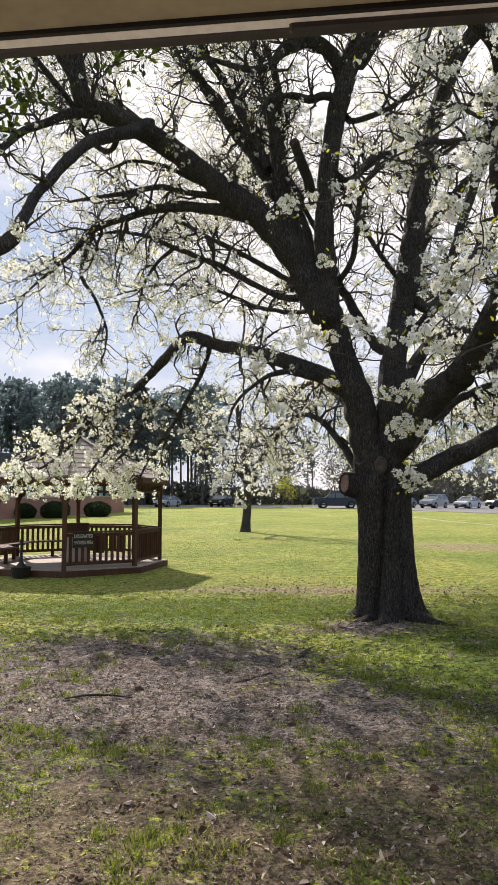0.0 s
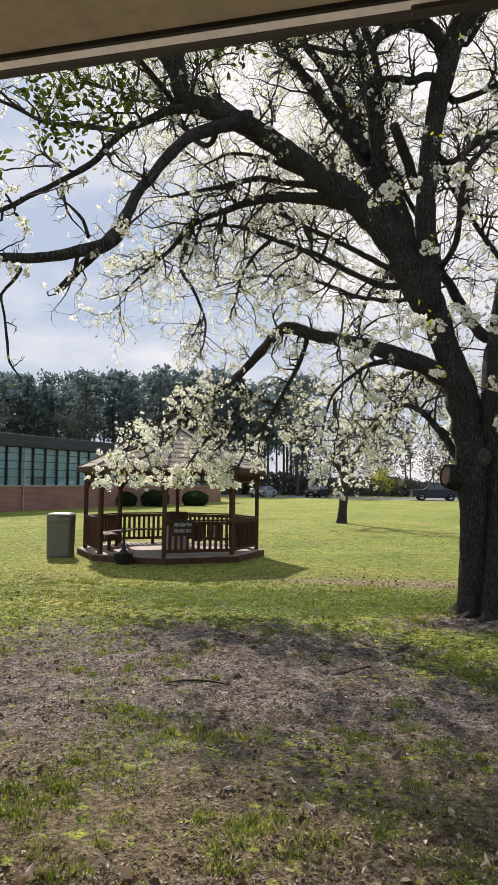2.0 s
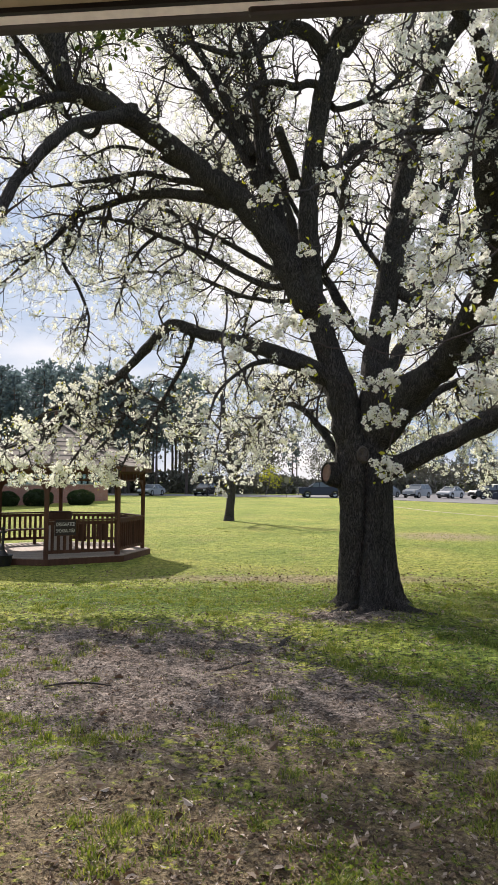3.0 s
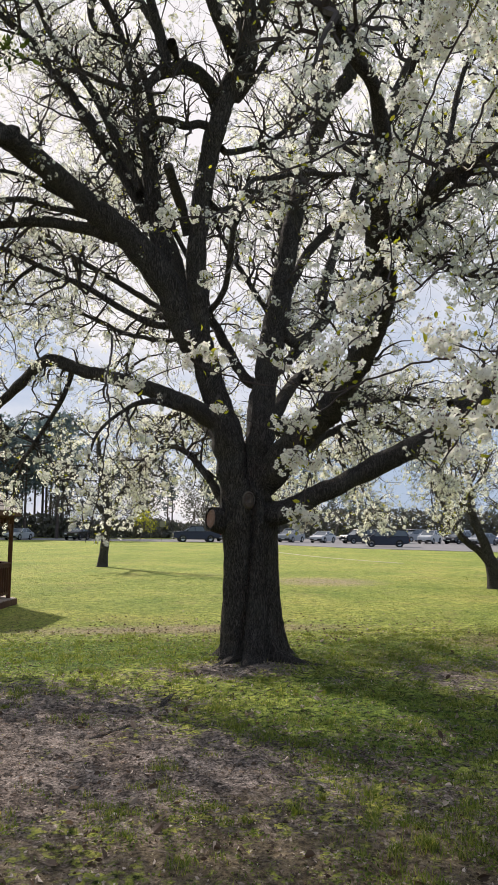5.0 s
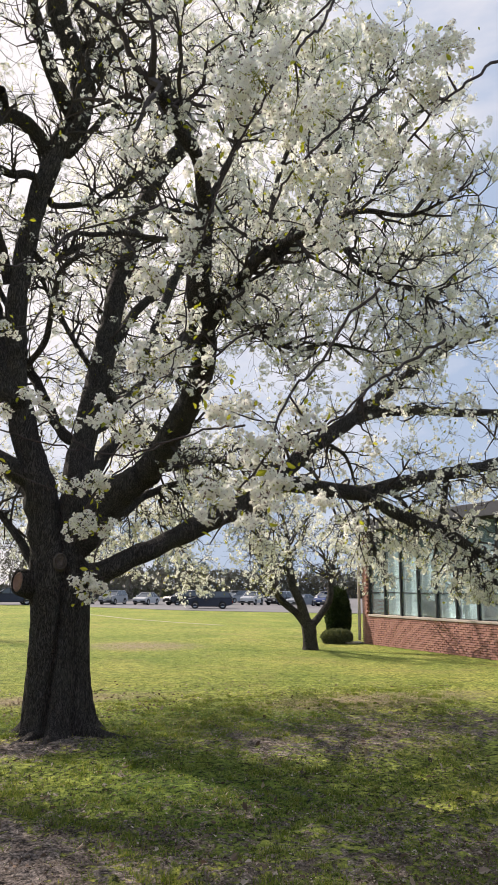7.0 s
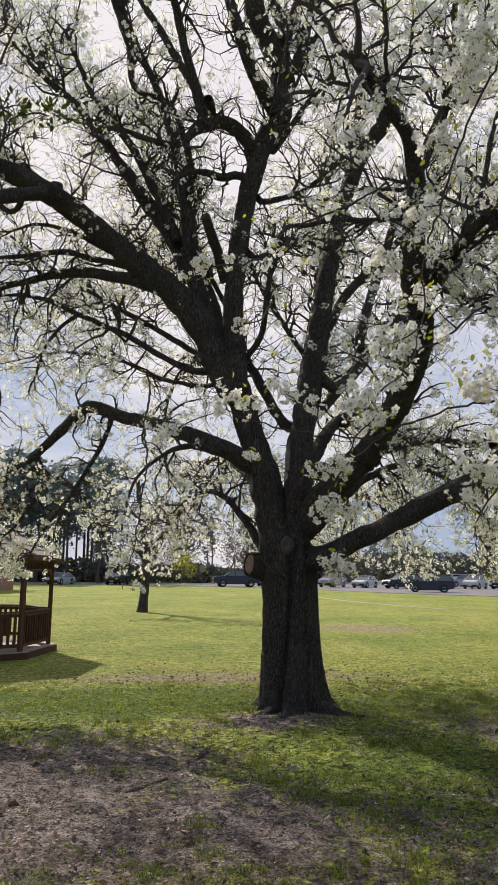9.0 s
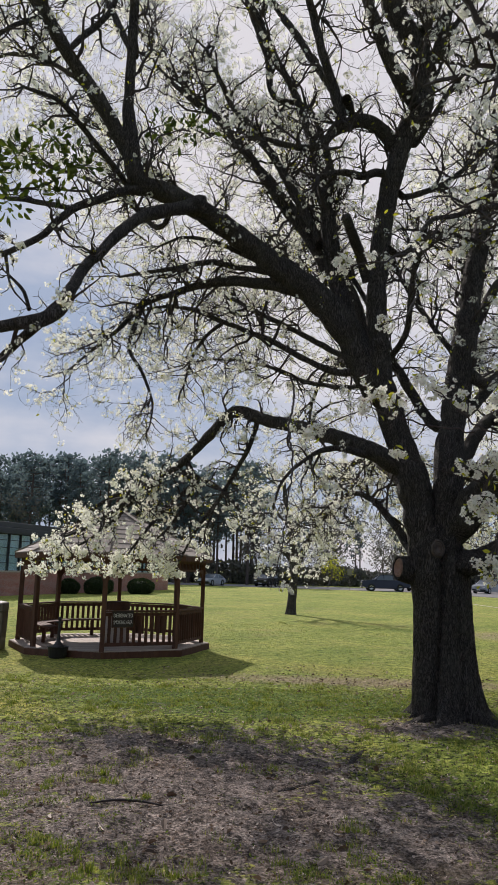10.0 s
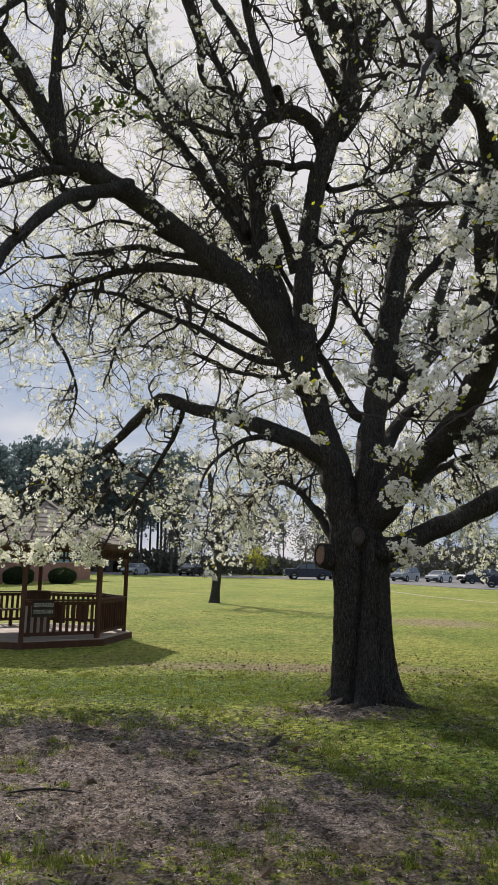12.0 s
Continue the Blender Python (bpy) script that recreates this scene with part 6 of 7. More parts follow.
def barrel(x, y, z):
    t = thing("waste_barrel", (x, y, z), "beige waste barrel with a brown lid on the gazebo floor", "bin")
    part("drum", turned([(0.27, 0), (0.29, 0.03), (0.30, 0.4), (0.30, 0.44), (0.30, 0.78), (0.28, 0.82)], 24), M_STONE, t, smooth=False)
    part("hoop", turned([(0.305, 0.40), (0.315, 0.42), (0.305, 0.44)], 24, False), M_STONE, t)
    part("lid", turned([(0.32, 0.80), (0.335, 0.83), (0.335, 0.97), (0.31, 1.0), (0.02, 1.01)], 24), M_STAINED, t, "brown domed lid")


barrel(GX + 0.17, GY - 0.2, 0.16)


def ash_post(x, y):
    t = thing("cigarette_receptacle", (x, y, 0), "black cigarette receptacle with a broad base and thin neck", "ashtray")
    part("base", turned([(0.17, 0.0), (0.19, 0.02), (0.225, 0.22), (0.235, 0.25), (0.21, 0.25), (0.16, 0.235)], 20), M_BLACK, t)
    part("skirt", turned([(0.16, 0.235), (0.10, 0.29), (0.05, 0.36), (0.034, 0.46)], 18), M_BLACK, t)
    part("neck", turned([(0.034, 0.46), (0.028, 0.82), (0.04, 0.84), (0.04, 0.88), (0.02, 0.89)], 14), M_BLACK, t)
    part("cap_plate", box((-0.08, -0.02, 0.75), (0.08, 0.02, 0.79), 0.01), M_BLACK, t)


ash_post(-5.26, 16.72)


def litter_bin(x, y, turn):
    t = thing("litter_bin", (x, y, 0), "grey-green plastic litter bin with a flap lid on the grass", "bin", turn=turn)

    def shell(rings, name, label=""):
        """Rounded-corner box from rings (z, half width, half depth)."""
        bm = bmesh.new()
        loops = []
        for z, hx, hy_ in rings:
            loop = []
            for q in range(4):
                for k in range(5):
                    an = radians(90 * q + 22.5 * k)
                    sx, sy = (1, 1) if q == 0 else (-1, 1) if q == 1 else (-1, -1) if q == 2 else (1, -1)
                    rr_ = min(0.07, hx, hy_)
                    loop.append(bm.verts.new((sx * (hx - rr_) + rr_ * math.cos(an), sy * (hy_ - rr_) + rr_ * math.sin(an), z)))
            loops.append(loop)
        bm.faces.new(loops[0][::-1])
        bm.faces.new(loops[-1])
        for a_, b_ in zip(loops, loops[1:]):
            for k in range(20):
                bm.faces.new((a_[k], a_[(k + 1) % 20], b_[(k + 1) % 20], b_[k]))
        return part(name, bm, M_GREYPLASTIC, t, label)

    shell([(0.0, 0.295, 0.285), (0.02, 0.30, 0.29), (0.20, 0.304, 0.293), (0.215, 0.299, 0.288), (0.235, 0.299, 0.288), (0.25, 0.305, 0.294), (0.90, 0.315, 0.302)], "body")
    shell([(0.906, 0.308, 0.296), (0.912, 0.318, 0.305), (1.07, 0.318, 0.305), (1.10, 0.305, 0.295), (1.125, 0.26, 0.25), (1.135, 0.18, 0.18)], "hood", "rounded top")
    part("flap", box((0.0, -0.318, 0.93), (0.25, -0.298, 1.05), 0.012), M_GREYPLASTIC, t, "recessed push flap")
    part("flap_lip", box((0.0, -0.322, 1.05), (0.25, -0.300, 1.062), 0.003), M_ALU, t, "dark flap edge")


litter_bin(-7.33, 17.95, 8)


# ---- long brick building beyond the gazebo ----
def long_building():
    A, B = Vector((-24.6, 26.0, 0)), Vector((-12.35, 71.67, 0))
    L = (B - A).length
    ang = math.degrees(math.atan2((B - A).y, (B - A).x)) - 90
    h = thing("school_building", A, "long low brick building with a ribbon of tinted windows", "building", turn=ang)
    # in its own frame the facade runs along +y at x = 0 and the building lies at -x
    part("wall", box((-14, 0, 0), (0, L, 1.52)), M_BRICKWORK, h, "red brick base wall")
    part("sill_course", box((-0.3, 0, 1.52), (0.05, L, 1.62), 0.01), M_STONE, h, "pale stone sill course")
    part("inner_wall", box((-14, 0, 1.62), (-1.2, L, 4.0)), M_SKYBLIND, h, "interior wall in the painted sky-reflection tint")
    part("fascia", box((-14.2, -0.3, 4.0), (0.35, L + 0.3, 4.42), 0.03), M_FASCIA, h, "dark metal fascia")
    part("fascia_cap", box((-14.0, -0.2, 4.42), (0.22, L + 0.2, 4.78), 0.03), M_FASCIA, h)
    part("fascia_rib", box((0.352, -0.3, 4.16), (0.38, L + 0.3, 4.20)), M_FASCIA, h)
    part("pier", box((-1.0, L - 0.5, 1.62), (0.0, L, 4.0)), M_BRICK, h, "brick end pier")
    bay, y, i = 1.22, 0.3, 0
    while y + bay < L - 0.5:
        w = thing("window", (0, 0, 0), "tall teal-tinted window with blinds half down", "window")
        w.parent = h
        for k in ("category", "label"):
            if k in w:
                del w[k]
        part("mullion", box((-0.16, y - 0.05, 1.62), (0.02, y + 0.05, 4.0), 0.006), M_ALU, w)
        part("pane", box((-0.09, y + 0.055, 1.66), (-0.075, y + bay - 0.055, 3.96)), M_GLASS, w).visible_shadow = False
        drop = 1.64 if (i * 7) % 5 else 2.2
        part("blind", box((-0.22, y + 0.06, drop), (-0.20, y + bay - 0.06, 3.98)), M_SKYBLIND, w, "pale blind with the window's light put into its tone")
        for z in (2.12, 2.62, 3.12, 3.60):
            part("glazing_bar", box((-0.075, y + 0.05, z - 0.02), (-0.05, y + bay - 0.05, z + 0.02)), M_ALU, w)
        y += bay
        i += 1
    pipe = turned([(0.05, 0.0), (0.05, 4.0)], 10)
    bmesh.ops.transform(pipe, matrix=Matrix.Translation((0.08, 17.6, 0)), verts=pipe.verts)
    part("downpipe", pipe, M_STONE, h, "pale downpipe")


long_building()


# ---- brick building on the other side of the lawn ----
BX, BY = 16.35, 24.95


def near_building():
    h = thing("brick_building", (BX, BY, 0), "low red brick building with tinted windows", "building")
    part("core_wall", box((0.10, -16, 0), (12, -0.10, 1.05)), M_MORTAR, h)
    part("end_wall", box((0.09, -0.10, 0), (12, 0.0, 4.3)), M_BRICKWORK, h, "brick end wall")
    part("sill_course", box((-0.03, -16, 1.05), (0.3, -0.40, 1.13), 0.008), M_STONE, h, "pale stone sill")
    part("corner_pier", box((0.10, -0.40, 1.05), (0.5, -0.10, 4.3)), M_MORTAR, h)
    part("inner_wall", box((1.2, -16, 1.05), (12, -0.10, 4.3)), M_DIMBLIND, h)
    part("fascia", box((-0.35, -16.3, 4.3), (12.3, 0.35, 4.75), 0.02), M_FASCIA, h, "dark roof edge")
    y = -0.42
    i = 0
    while y - 1.0 > -15.6:
        w = thing("window", (0, 0, 0), "", "")
        w.parent = h
        part("mullion", box((0.06, y - 0.04, 1.13), (0.18, y + 0.04, 4.3), 0.005), M_ALU, w)
        part("pane", box((0.11, y - 0.96, 1.17), (0.125, y - 0.045, 4.26)), M_GLASS, w).visible_shadow = False
        part("blind", box((0.25, y - 0.95, 1.15 if i % 3 else 1.7), (0.27, y - 0.05, 4.28)), M_DIMBLIND, w, "pale blind with the window's light put into its tone")
        part("glazing_bar", box((0.085, y - 0.96, 1.93), (0.11, y - 0.045, 1.97)), M_ALU, w)
        y -= 1.0
        i += 1
    pipe = turned([(0.055, 0.12), (0.055, 4.3)], 10)
    bmesh.ops.transform(pipe, matrix=Matrix.Translation((-0.07, 0.12, 0)), verts=pipe.verts)
    part("downpipe", pipe, M_STONE, h, "pale downpipe")
    part("splash_block", box((-0.75, -0.02, 0.0), (0.0, 0.25, 0.07), 0.02), M_CONCRETE, h)
    # bricks, laid singly in stretcher bond
    me = bpy.data.meshes.new("brick")
    bm = box((-0.05, -0.10, -0.0305), (0.05, 0.10, 0.0305), 0.004)
    bm.to_mesh(me)
    bm.free()
    me.materials.append(M_BRICK)
    far = Pile()
    co = np.array([v.co[:] for v in me.vertices])
    tri = []
    for p in me.polygons:
        vs = list(p.vertices)
        tri += [(vs[0], vs[a], vs[a + 1]) for a in range(1, len(vs) - 1)]
    tri = np.array(tri)
    rr = random.Random(5)
    n = 0
    spots = []
    for r in range(57):
        z = 0.035 + r * 0.075
        yy = -0.10 - (0.105 if r % 2 else 0.0)
        while yy > -15.9:
            if z < 1.04 or yy > -0.40:
                spots.append((rr.uniform(0.048, 0.054), yy, z))
            yy -= 0.21
    half = bpy.data.meshes.new("brick")
    bm = box((-0.05, -0.046, -0.0305), (0.05, 0.046, 0.0305), 0.004)
    bm.to_mesh(half)
    bm.free()
    half.materials.append(M_BRICK)
    for r in range(1, 57, 2):
        o = new("brick", half)
        o.parent = h
        o.matrix_basis = pose(0.051, -0.050, 0.035 + r * 0.075)
    spots.sort(key=lambda s: abs(s[1] + 3.2) + s[2] * 0.2)
    for x, yy, z in spots:
        if n < 270:
            o = new("brick", me)
            o.parent = h
            o.matrix_basis = pose(x, yy, z)
        else:
            far.add(co + np.array([x, yy, z]), tri)
        n += 1
    o = new("bricks", far.mesh("bricks", M_BRICK))
    o.parent = h
    tagged(o, label="red brick courses", kind="stuff")


near_building()


# ---- shrubs ----
def shrub(name, at, rx, ry, rz, material, label, count, leaf, seed, trunks=3):
    t = thing(name, at, label, "shrub")
    r = np.random.default_rng(seed)
    d = r.normal(size=(count, 3))
    d /= np.linalg.norm(d, axis=1)[:, None]
    lump = np.array([1 + 0.10 * noise.noise(Vector((*(q * 2.2),)) + Vector((seed, 0, 0))) for q in d])
    rad = r.uniform(0.7, 1.0, count) ** 0.4 * lump
    pos = d * rad[:, None] * np.array([rx, ry, rz]) + np.array([0, 0, rz * 0.82])
    pos[:, 2] = np.maximum(pos[:, 2], 0.03)
    way = d + r.normal(0, 0.7, d.shape)
    global rng
    keep, rng = rng, r
    v, f = leaves(pos, way, r.uniform(0.6, 1.3, count) * leaf)
    rng = keep
    o = new("foliage", fast_mesh("foliage", v, f, material))
    o.parent = t
    tagged(o, label="dense small evergreen leaves", kind="stuff")
    core = bmesh.new()
    bmesh.ops.create_icosphere(core, subdivisions=3, radius=1.0)
    for vert in core.verts:
        q = vert.co.normalized()
        vert.co = Vector((q.x * rx, q.y * ry, q.z * rz)) * (0.74 * (1 + 0.10 * noise.noise(q * 2.2 + Vector((seed, 0, 0))))) + Vector((0, 0, rz * 0.82))
        vert.co.z = max(vert.co.z, 0.0)
    part("inner_growth", core, material, t, "dark inner growth")
    for k in range(trunks):
        a = k * 2.1
        pts = np.array([[0.1 * math.cos(a), 0.1 * math.sin(a), -0.02, 0.03], [0.2 * rx * math.cos(a), 0.2 * ry * math.sin(a), rz * 0.6, 0.022], [0.45 * rx * math.cos(a), 0.45 * ry * math.sin(a), rz * 1.3, 0.01]])
        v, q, tip = tube(curve_points(pts, 0.2), 6, cap=False)
        o = new("stem", fast_mesh("stem", v, q, M_GREYBARK, True))
        o.parent = t
    return t


for i, (x, y, s) in enumerate(((-16.9, 54.2, 0.95), (-14.7, 55.0, 1.1), (-12.15, 58.1, 1.05), (-19.8, 37.3, 0.75))):
    shrub("clipped_bush", (x, y, 0), s, s, s * 0.62, M_HEDGE, "round clipped dark evergreen bush on the lawn", 5200, 0.11, 20 + i, 0)
shrub("tall_evergreen", (16.0, 26.2, 0), 0.46, 0.52, 1.20, M_HEDGE, "tall dark evergreen shrub beside the brick building", 9000, 0.10, 31)
shrub("low_shrub", (15.45, 25.4, 0), 0.62, 0.5, 0.28, M_SHRUB, "low grey-green shrub by the downpipe", 4200, 0.09, 32, 0)


# ---- smaller trees on the lawn ----
def small_tree(name, at, stems, label, spread, seed, bloom, count, kids=6, leafy_share=0.3):
    t = thing(name, at, label, "tree")
    r = np.random.default_rng(seed)
    twig, fl, lv = Pile(), [], []

    def shoot(p, d, ln, rad, level):
        n = 6
        pts = [np.r_[p, rad]]
        for i in range(n):
            d = d + r.normal(0, 0.2, 3) + np.array([0, 0, 0.03])
            d = d / np.linalg.norm(d)
            p = p + d * ln / n
            pts.append(np.r_[p, rad * (1 - 0.7 * (i + 1) / n)])
        pts = np.array(pts)
        v, q, tip = tube(pts, 5 if level == 1 else 3, cap=False)
        twig.add(v, q)
        if level < 3:
            for _ in range(kids if level == 1 else 4):
                i = r.integers(2, len(pts))
                shoot(pts[i, :3], d + r.normal(0, 0.7, 3), ln * r.uniform(0.35, 0.6), pts[i, 3] * 0.6 + 0.002, level + 1)
        for _ in range(r.poisson(bloom)):
            fl.append(pts[r.integers(2, len(pts)), :3] + r.normal(0, 0.04, 3))
        if r.random() < leafy_share:
            lv.append(pts[r.integers(2, len(pts)), :3])

    for ctrl in stems:
        pts = curve_points(ctrl, 0.12)
        v, q, tip = tube(pts, 14, 0.06, r, cap=False)
        o = new("stem", fast_mesh("stem", v, q, M_BARK, True))
        o.parent = t
        tang = np.gradient(pts[:, :3], axis=0)
        tang /= np.linalg.norm(tang, axis=1)[:, None]
        for _ in range(count):
            i = r.integers(int(len(pts) * 0.45), len(pts))
            side = np.cross(tang[i], r.normal(size=3))
            shoot(pts[i, :3], side / np.linalg.norm(side) + 0.7 * tang[i] + np.array([0, 0, 0.25]), spread * r.uniform(0.5, 1.1), pts[i, 3] * 0.4 + 0.006, 1)
    o = new("twig_growth", twig.mesh("twig_growth", M_TWIG))
    o.parent = t
    tagged(o, label="bare dark twigs", kind="stuff")
    global rng
    keep, rng = rng, r
    if fl:
        fl = np.array(fl)
        v, f, *_ = flowers(fl, r.normal(size=fl.shape), np.ones(len(fl)), 4, 0.035, 0.07, False)
        o = new("blossom", fast_mesh("blossom", v, f, M_PETAL))
        o.parent = t
        tagged(o, label="white blossom", kind="stuff")
    if lv:
        lv = np.array(lv)
        v, f = leaves(lv, r.normal(size=lv.shape), r.uniform(0.06, 0.12, len(lv)))
        o = new("young_leaves", fast_mesh("young_leaves", v, f, M_LEAF))
        o.parent = t
        tagged(o, label="young green leaves", kind="stuff")
    rng = keep
    return t


small_tree("lawn_tree", (-0.17, 36.2, 0), [
    [(0, 0, -0.05, 0.32), (0.02, 0, 0.25, 0.24), (0.10, 0, 1.3, 0.20), (0.2, 0, 2.4, 0.19), (0.0, 0.1, 3.6, 0.15), (-0.3, 0.2, 5.2, 0.13), (-0.5, 0.3, 7.0, 0.06)],
    [(0.2, 0, 2.2, 0.15), (0.7, -0.1, 3.3, 0.16), (1.4, -0.2, 4.6, 0.11), (1.9, -0.3, 6.2, 0.05)],
    [(0.2, 0, 2.3, 0.13), (-0.5, 0.2, 3.2, 0.13), (-1.4, 0.4, 4.2, 0.09), (-2.2, 0.5, 5.4, 0.04)]],
    "young pear tree with a slim dark trunk on the lawn", 2.0, 41, 0.5, 9)
small_tree("lawn_tree", (12.95, 23.1, 0), [
    [(0, 0, -0.05, 0.31), (-0.02, 0, 0.3, 0.25), (-0.1, 0, 0.85, 0.24), (-0.5, 0.1, 1.25, 0.13), (-1.1, 0.2, 1.75, 0.12), (-1.6, 0.2, 2.6, 0.09), (-2.2, 0.3, 3.6, 0.04)],
    [(-0.1, 0, 0.8, 0.19), (-0.35, 0, 1.5, 0.16), (-0.7, 0.1, 2.4, 0.14), (-0.8, 0.1, 3.5, 0.09), (-1.0, 0.1, 4.6, 0.04)],
    [(0.0, 0, 0.75, 0.15), (0.4, 0, 1.15, 0.12), (0.8, 0, 1.7, 0.12), (0.95, 0.1, 2.6, 0.09), (1.3, 0.1, 3.8, 0.04)]],
    "low forked pear tree with thin blossom near the brick building", 1.7, 42, 0.34, 15)


# ---- cars ----
def paint(name, colour):
    m = plain(name, colour, 0.22, 0.0, vary=0.06, scale=1.0, bump=0, specular=0.5)
    return m


PAINTS = {k: paint(k + "_car_paint", c) for k, c in (("navy", (0.010, 0.014, 0.030)), ("black", (0.012, 0.012, 0.014)), ("white", (0.62, 0.62, 0.62)), ("silver", (0.34, 0.36, 0.38)), ("grey", (0.10, 0.105, 0.115)), ("blue", (0.03, 0.06, 0.17)), ("red", (0.22, 0.02, 0.02)))}


def loft(profile, half, tuck, material, name, parent, label="", bevel=0.05):
    """A body from a side outline (x, z): extruded across and drawn in towards the top."""
    bm = bmesh.new()
    zs = [z for x, z in profile]
    z0, z1 = min(zs), max(zs)
    sides = []
    for s in (-1, 1):
        sides.append([bm.verts.new((x, s * (half - tuck * ((z - z0) / (z1 - z0)) ** 2), z)) for x, z in profile])
    bm.faces.new(sides[0])
    bm.faces.new(sides[1][::-1])
    n = len(profile)
    for i in range(n):
        bm.faces.new((sides[0][i], sides[0][(i + 1) % n], sides[1][(i + 1) % n], sides[1][i]))
    bmesh.ops.recalc_face_normals(bm, faces=bm.faces)
    if bevel:
        bmesh.ops.bevel(bm, geom=list(bm.edges), offset=bevel, segments=2, affect="EDGES")
    return part(name, bm, material, parent, label)


SHAPES = {
    "suv": (4.75, 1.90, 1.72, [(-2.35, 0.45), (-2.38, 0.85), (-2.2, 1.02), (-1.1, 1.10), (2.25, 1.12), (2.36, 0.95), (2.38, 0.42), (1.2, 0.20), (-1.5, 0.20)], [(-1.15, 1.08), (-0.35, 1.62), (0.3, 1.70), (1.7, 1.68), (2.2, 1.10)]),
    "sedan": (4.7, 1.82, 1.45, [(-2.30, 0.40), (-2.34, 0.72), (-2.1, 0.86), (-1.0, 0.95), (1.5, 0.98), (2.25, 0.94), (2.35, 0.75), (2.33, 0.38), (1.2, 0.17), (-1.5, 0.17)], [(-1.05, 0.94), (-0.25, 1.38), (0.5, 1.44), (1.0, 1.38), (1.75, 0.96)]),
    "pickup": (5.8, 2.0, 1.92, [(-2.85, 0.55), (-2.9, 1.05), (-2.75, 1.22), (-1.45, 1.30), (0.95, 1.32), (2.85, 1.30), (2.9, 0.6), (1.5, 0.30), (-2.0, 0.30)], [(-1.5, 1.28), (-0.75, 1.82), (-0.1, 1.92), (0.75, 1.88), (0.95, 1.30)]),
    "van": (4.8, 1.95, 1.74, [(-2.34, 0.42), (-2.4, 0.78), (-2.2, 0.98), (-1.35, 1.10), (2.25, 1.13), (2.38, 0.9), (2.36, 0.40), (1.3, 0.19), (-1.6, 0.19)], [(-1.5, 1.08), (-0.95, 1.46), (-0.4, 1.66), (0.3, 1.74), (1.5, 1.72), (2.0, 1.62), (2.28, 1.12)]),
}


def car(kind, colour, x, y, heading, label):
    length, width, height, lower, upper = SHAPES[kind]
    c = thing("car" if kind != "pickup" else "pickup_truck", (x, y, 0.03), label, "car" if kind != "pickup" else "truck", group="parked cars", turn=heading)
    p = PAINTS[colour]
    loft(lower, width / 2, 0.10, p, "body", c)
    loft(upper, width / 2 - 0.06, 0.20, M_CARGLASS, "glasshouse", c, "dark car windows", 0.03)
    x0, x1 = upper[1][0] - 0.05, upper[-2][0] + 0.08
    part("roof_panel", box((x0, -width / 2 + 0.24, height - 0.07), (x1, width / 2 - 0.24, height + 0.015), 0.03), p, c)
    for s in (-1, 1):
        for a, b in ((upper[0], upper[1]), (upper[-1], upper[-2])):
            part("pillar", beam((a[0], s * (width / 2 - 0.07), a[1]), (b[0], s * (width / 2 - 0.23), b[1]), 0.07, 0.07, 0.01), p, c)
        m = (upper[0][0] + upper[-1][0]) / 2
        part("pillar", beam((m, s * (width / 2 - 0.065), upper[0][1]), (m, s * (width / 2 - 0.225), height - 0.05), 0.08, 0.06, 0.01), p, c)
    wr = 0.40 if kind == "pickup" else 0.345
    for wx in (-length * 0.305, length * 0.285):
        for s in (-1, 1):
            ty = turned([(wr * 0.62, -0.11), (wr * 0.95, -0.11), (wr, -0.08), (wr, 0.08), (wr * 0.95, 0.11), (wr * 0.62, 0.11)], 24, False)
            place_ = Matrix.Translation((wx, s * (width / 2 - 0.10), wr)) @ pose(0, 0, 0, 90, 0, 0)
            bmesh.ops.transform(ty, matrix=place_, verts=ty.verts)
            w = part("tyre", ty, M_TYRE, c, smooth=True)
            rim = turned([(0.02, 0.06), (wr * 0.25, 0.07), (wr * 0.63, 0.09), (wr * 0.63, -0.09), (0.02, -0.06)], 16, False)
            bmesh.ops.transform(rim, matrix=place_ @ (pose(0, 0, 0, 180, 0, 0) if s > 0 else Matrix.Identity(4)), verts=rim.verts)
            part("rim", rim, M_RIM, w, "bright alloy rim")
            arch = turned([(wr * 1.02, -0.02), (wr * 1.16, -0.02), (wr * 1.16, 0.02), (wr * 1.02, 0.02)], 24, False)
            bmesh.ops.transform(arch, matrix=Matrix.Translation((wx, s * (width / 2 - 0.008), wr + 0.01)) @ pose(0, 0, 0, 90, 0, 0), verts=arch.verts)
            part("wheel_arch", arch, M_TYRE, c)
    fz = lower[1][1] - 0.08
    for s in (-1, 1):
        part("headlight", box((-length / 2 - 0.02, s * (width / 2 - 0.28) - 0.17, fz - 0.08), (-length / 2 + 0.15, s * (width / 2 - 0.28) + 0.17, fz + 0.06), 0.02), M_LAMP, c, "clear headlight")
        part("tail_light", box((length / 2 - 0.14, s * (width / 2 - 0.2) - 0.12, fz - 0.10), (length / 2 + 0.02, s * (width / 2 - 0.2) + 0.12, fz + 0.10), 0.02), M_TAIL, c, "red tail light")
        part("door_mirror", box((upper[0][0] + 0.15, s * (width / 2 + 0.07) - 0.08, upper[0][1] + 0.02), (upper[0][0] + 0.33, s * (width / 2 + 0.07) + 0.08, upper[0][1] + 0.18), 0.03), p, c)
    part("bumper", box((-length / 2 - 0.04, -width / 2 + 0.1, 0.36), (-length / 2 + 0.12, width / 2 - 0.1, 0.52), 0.03), M_TYRE, c)
    part("number_plate", box((-length / 2 - 0.05, -0.22, 0.40), (-length / 2 - 0.035, 0.22, 0.50)), M_WHITE, c)
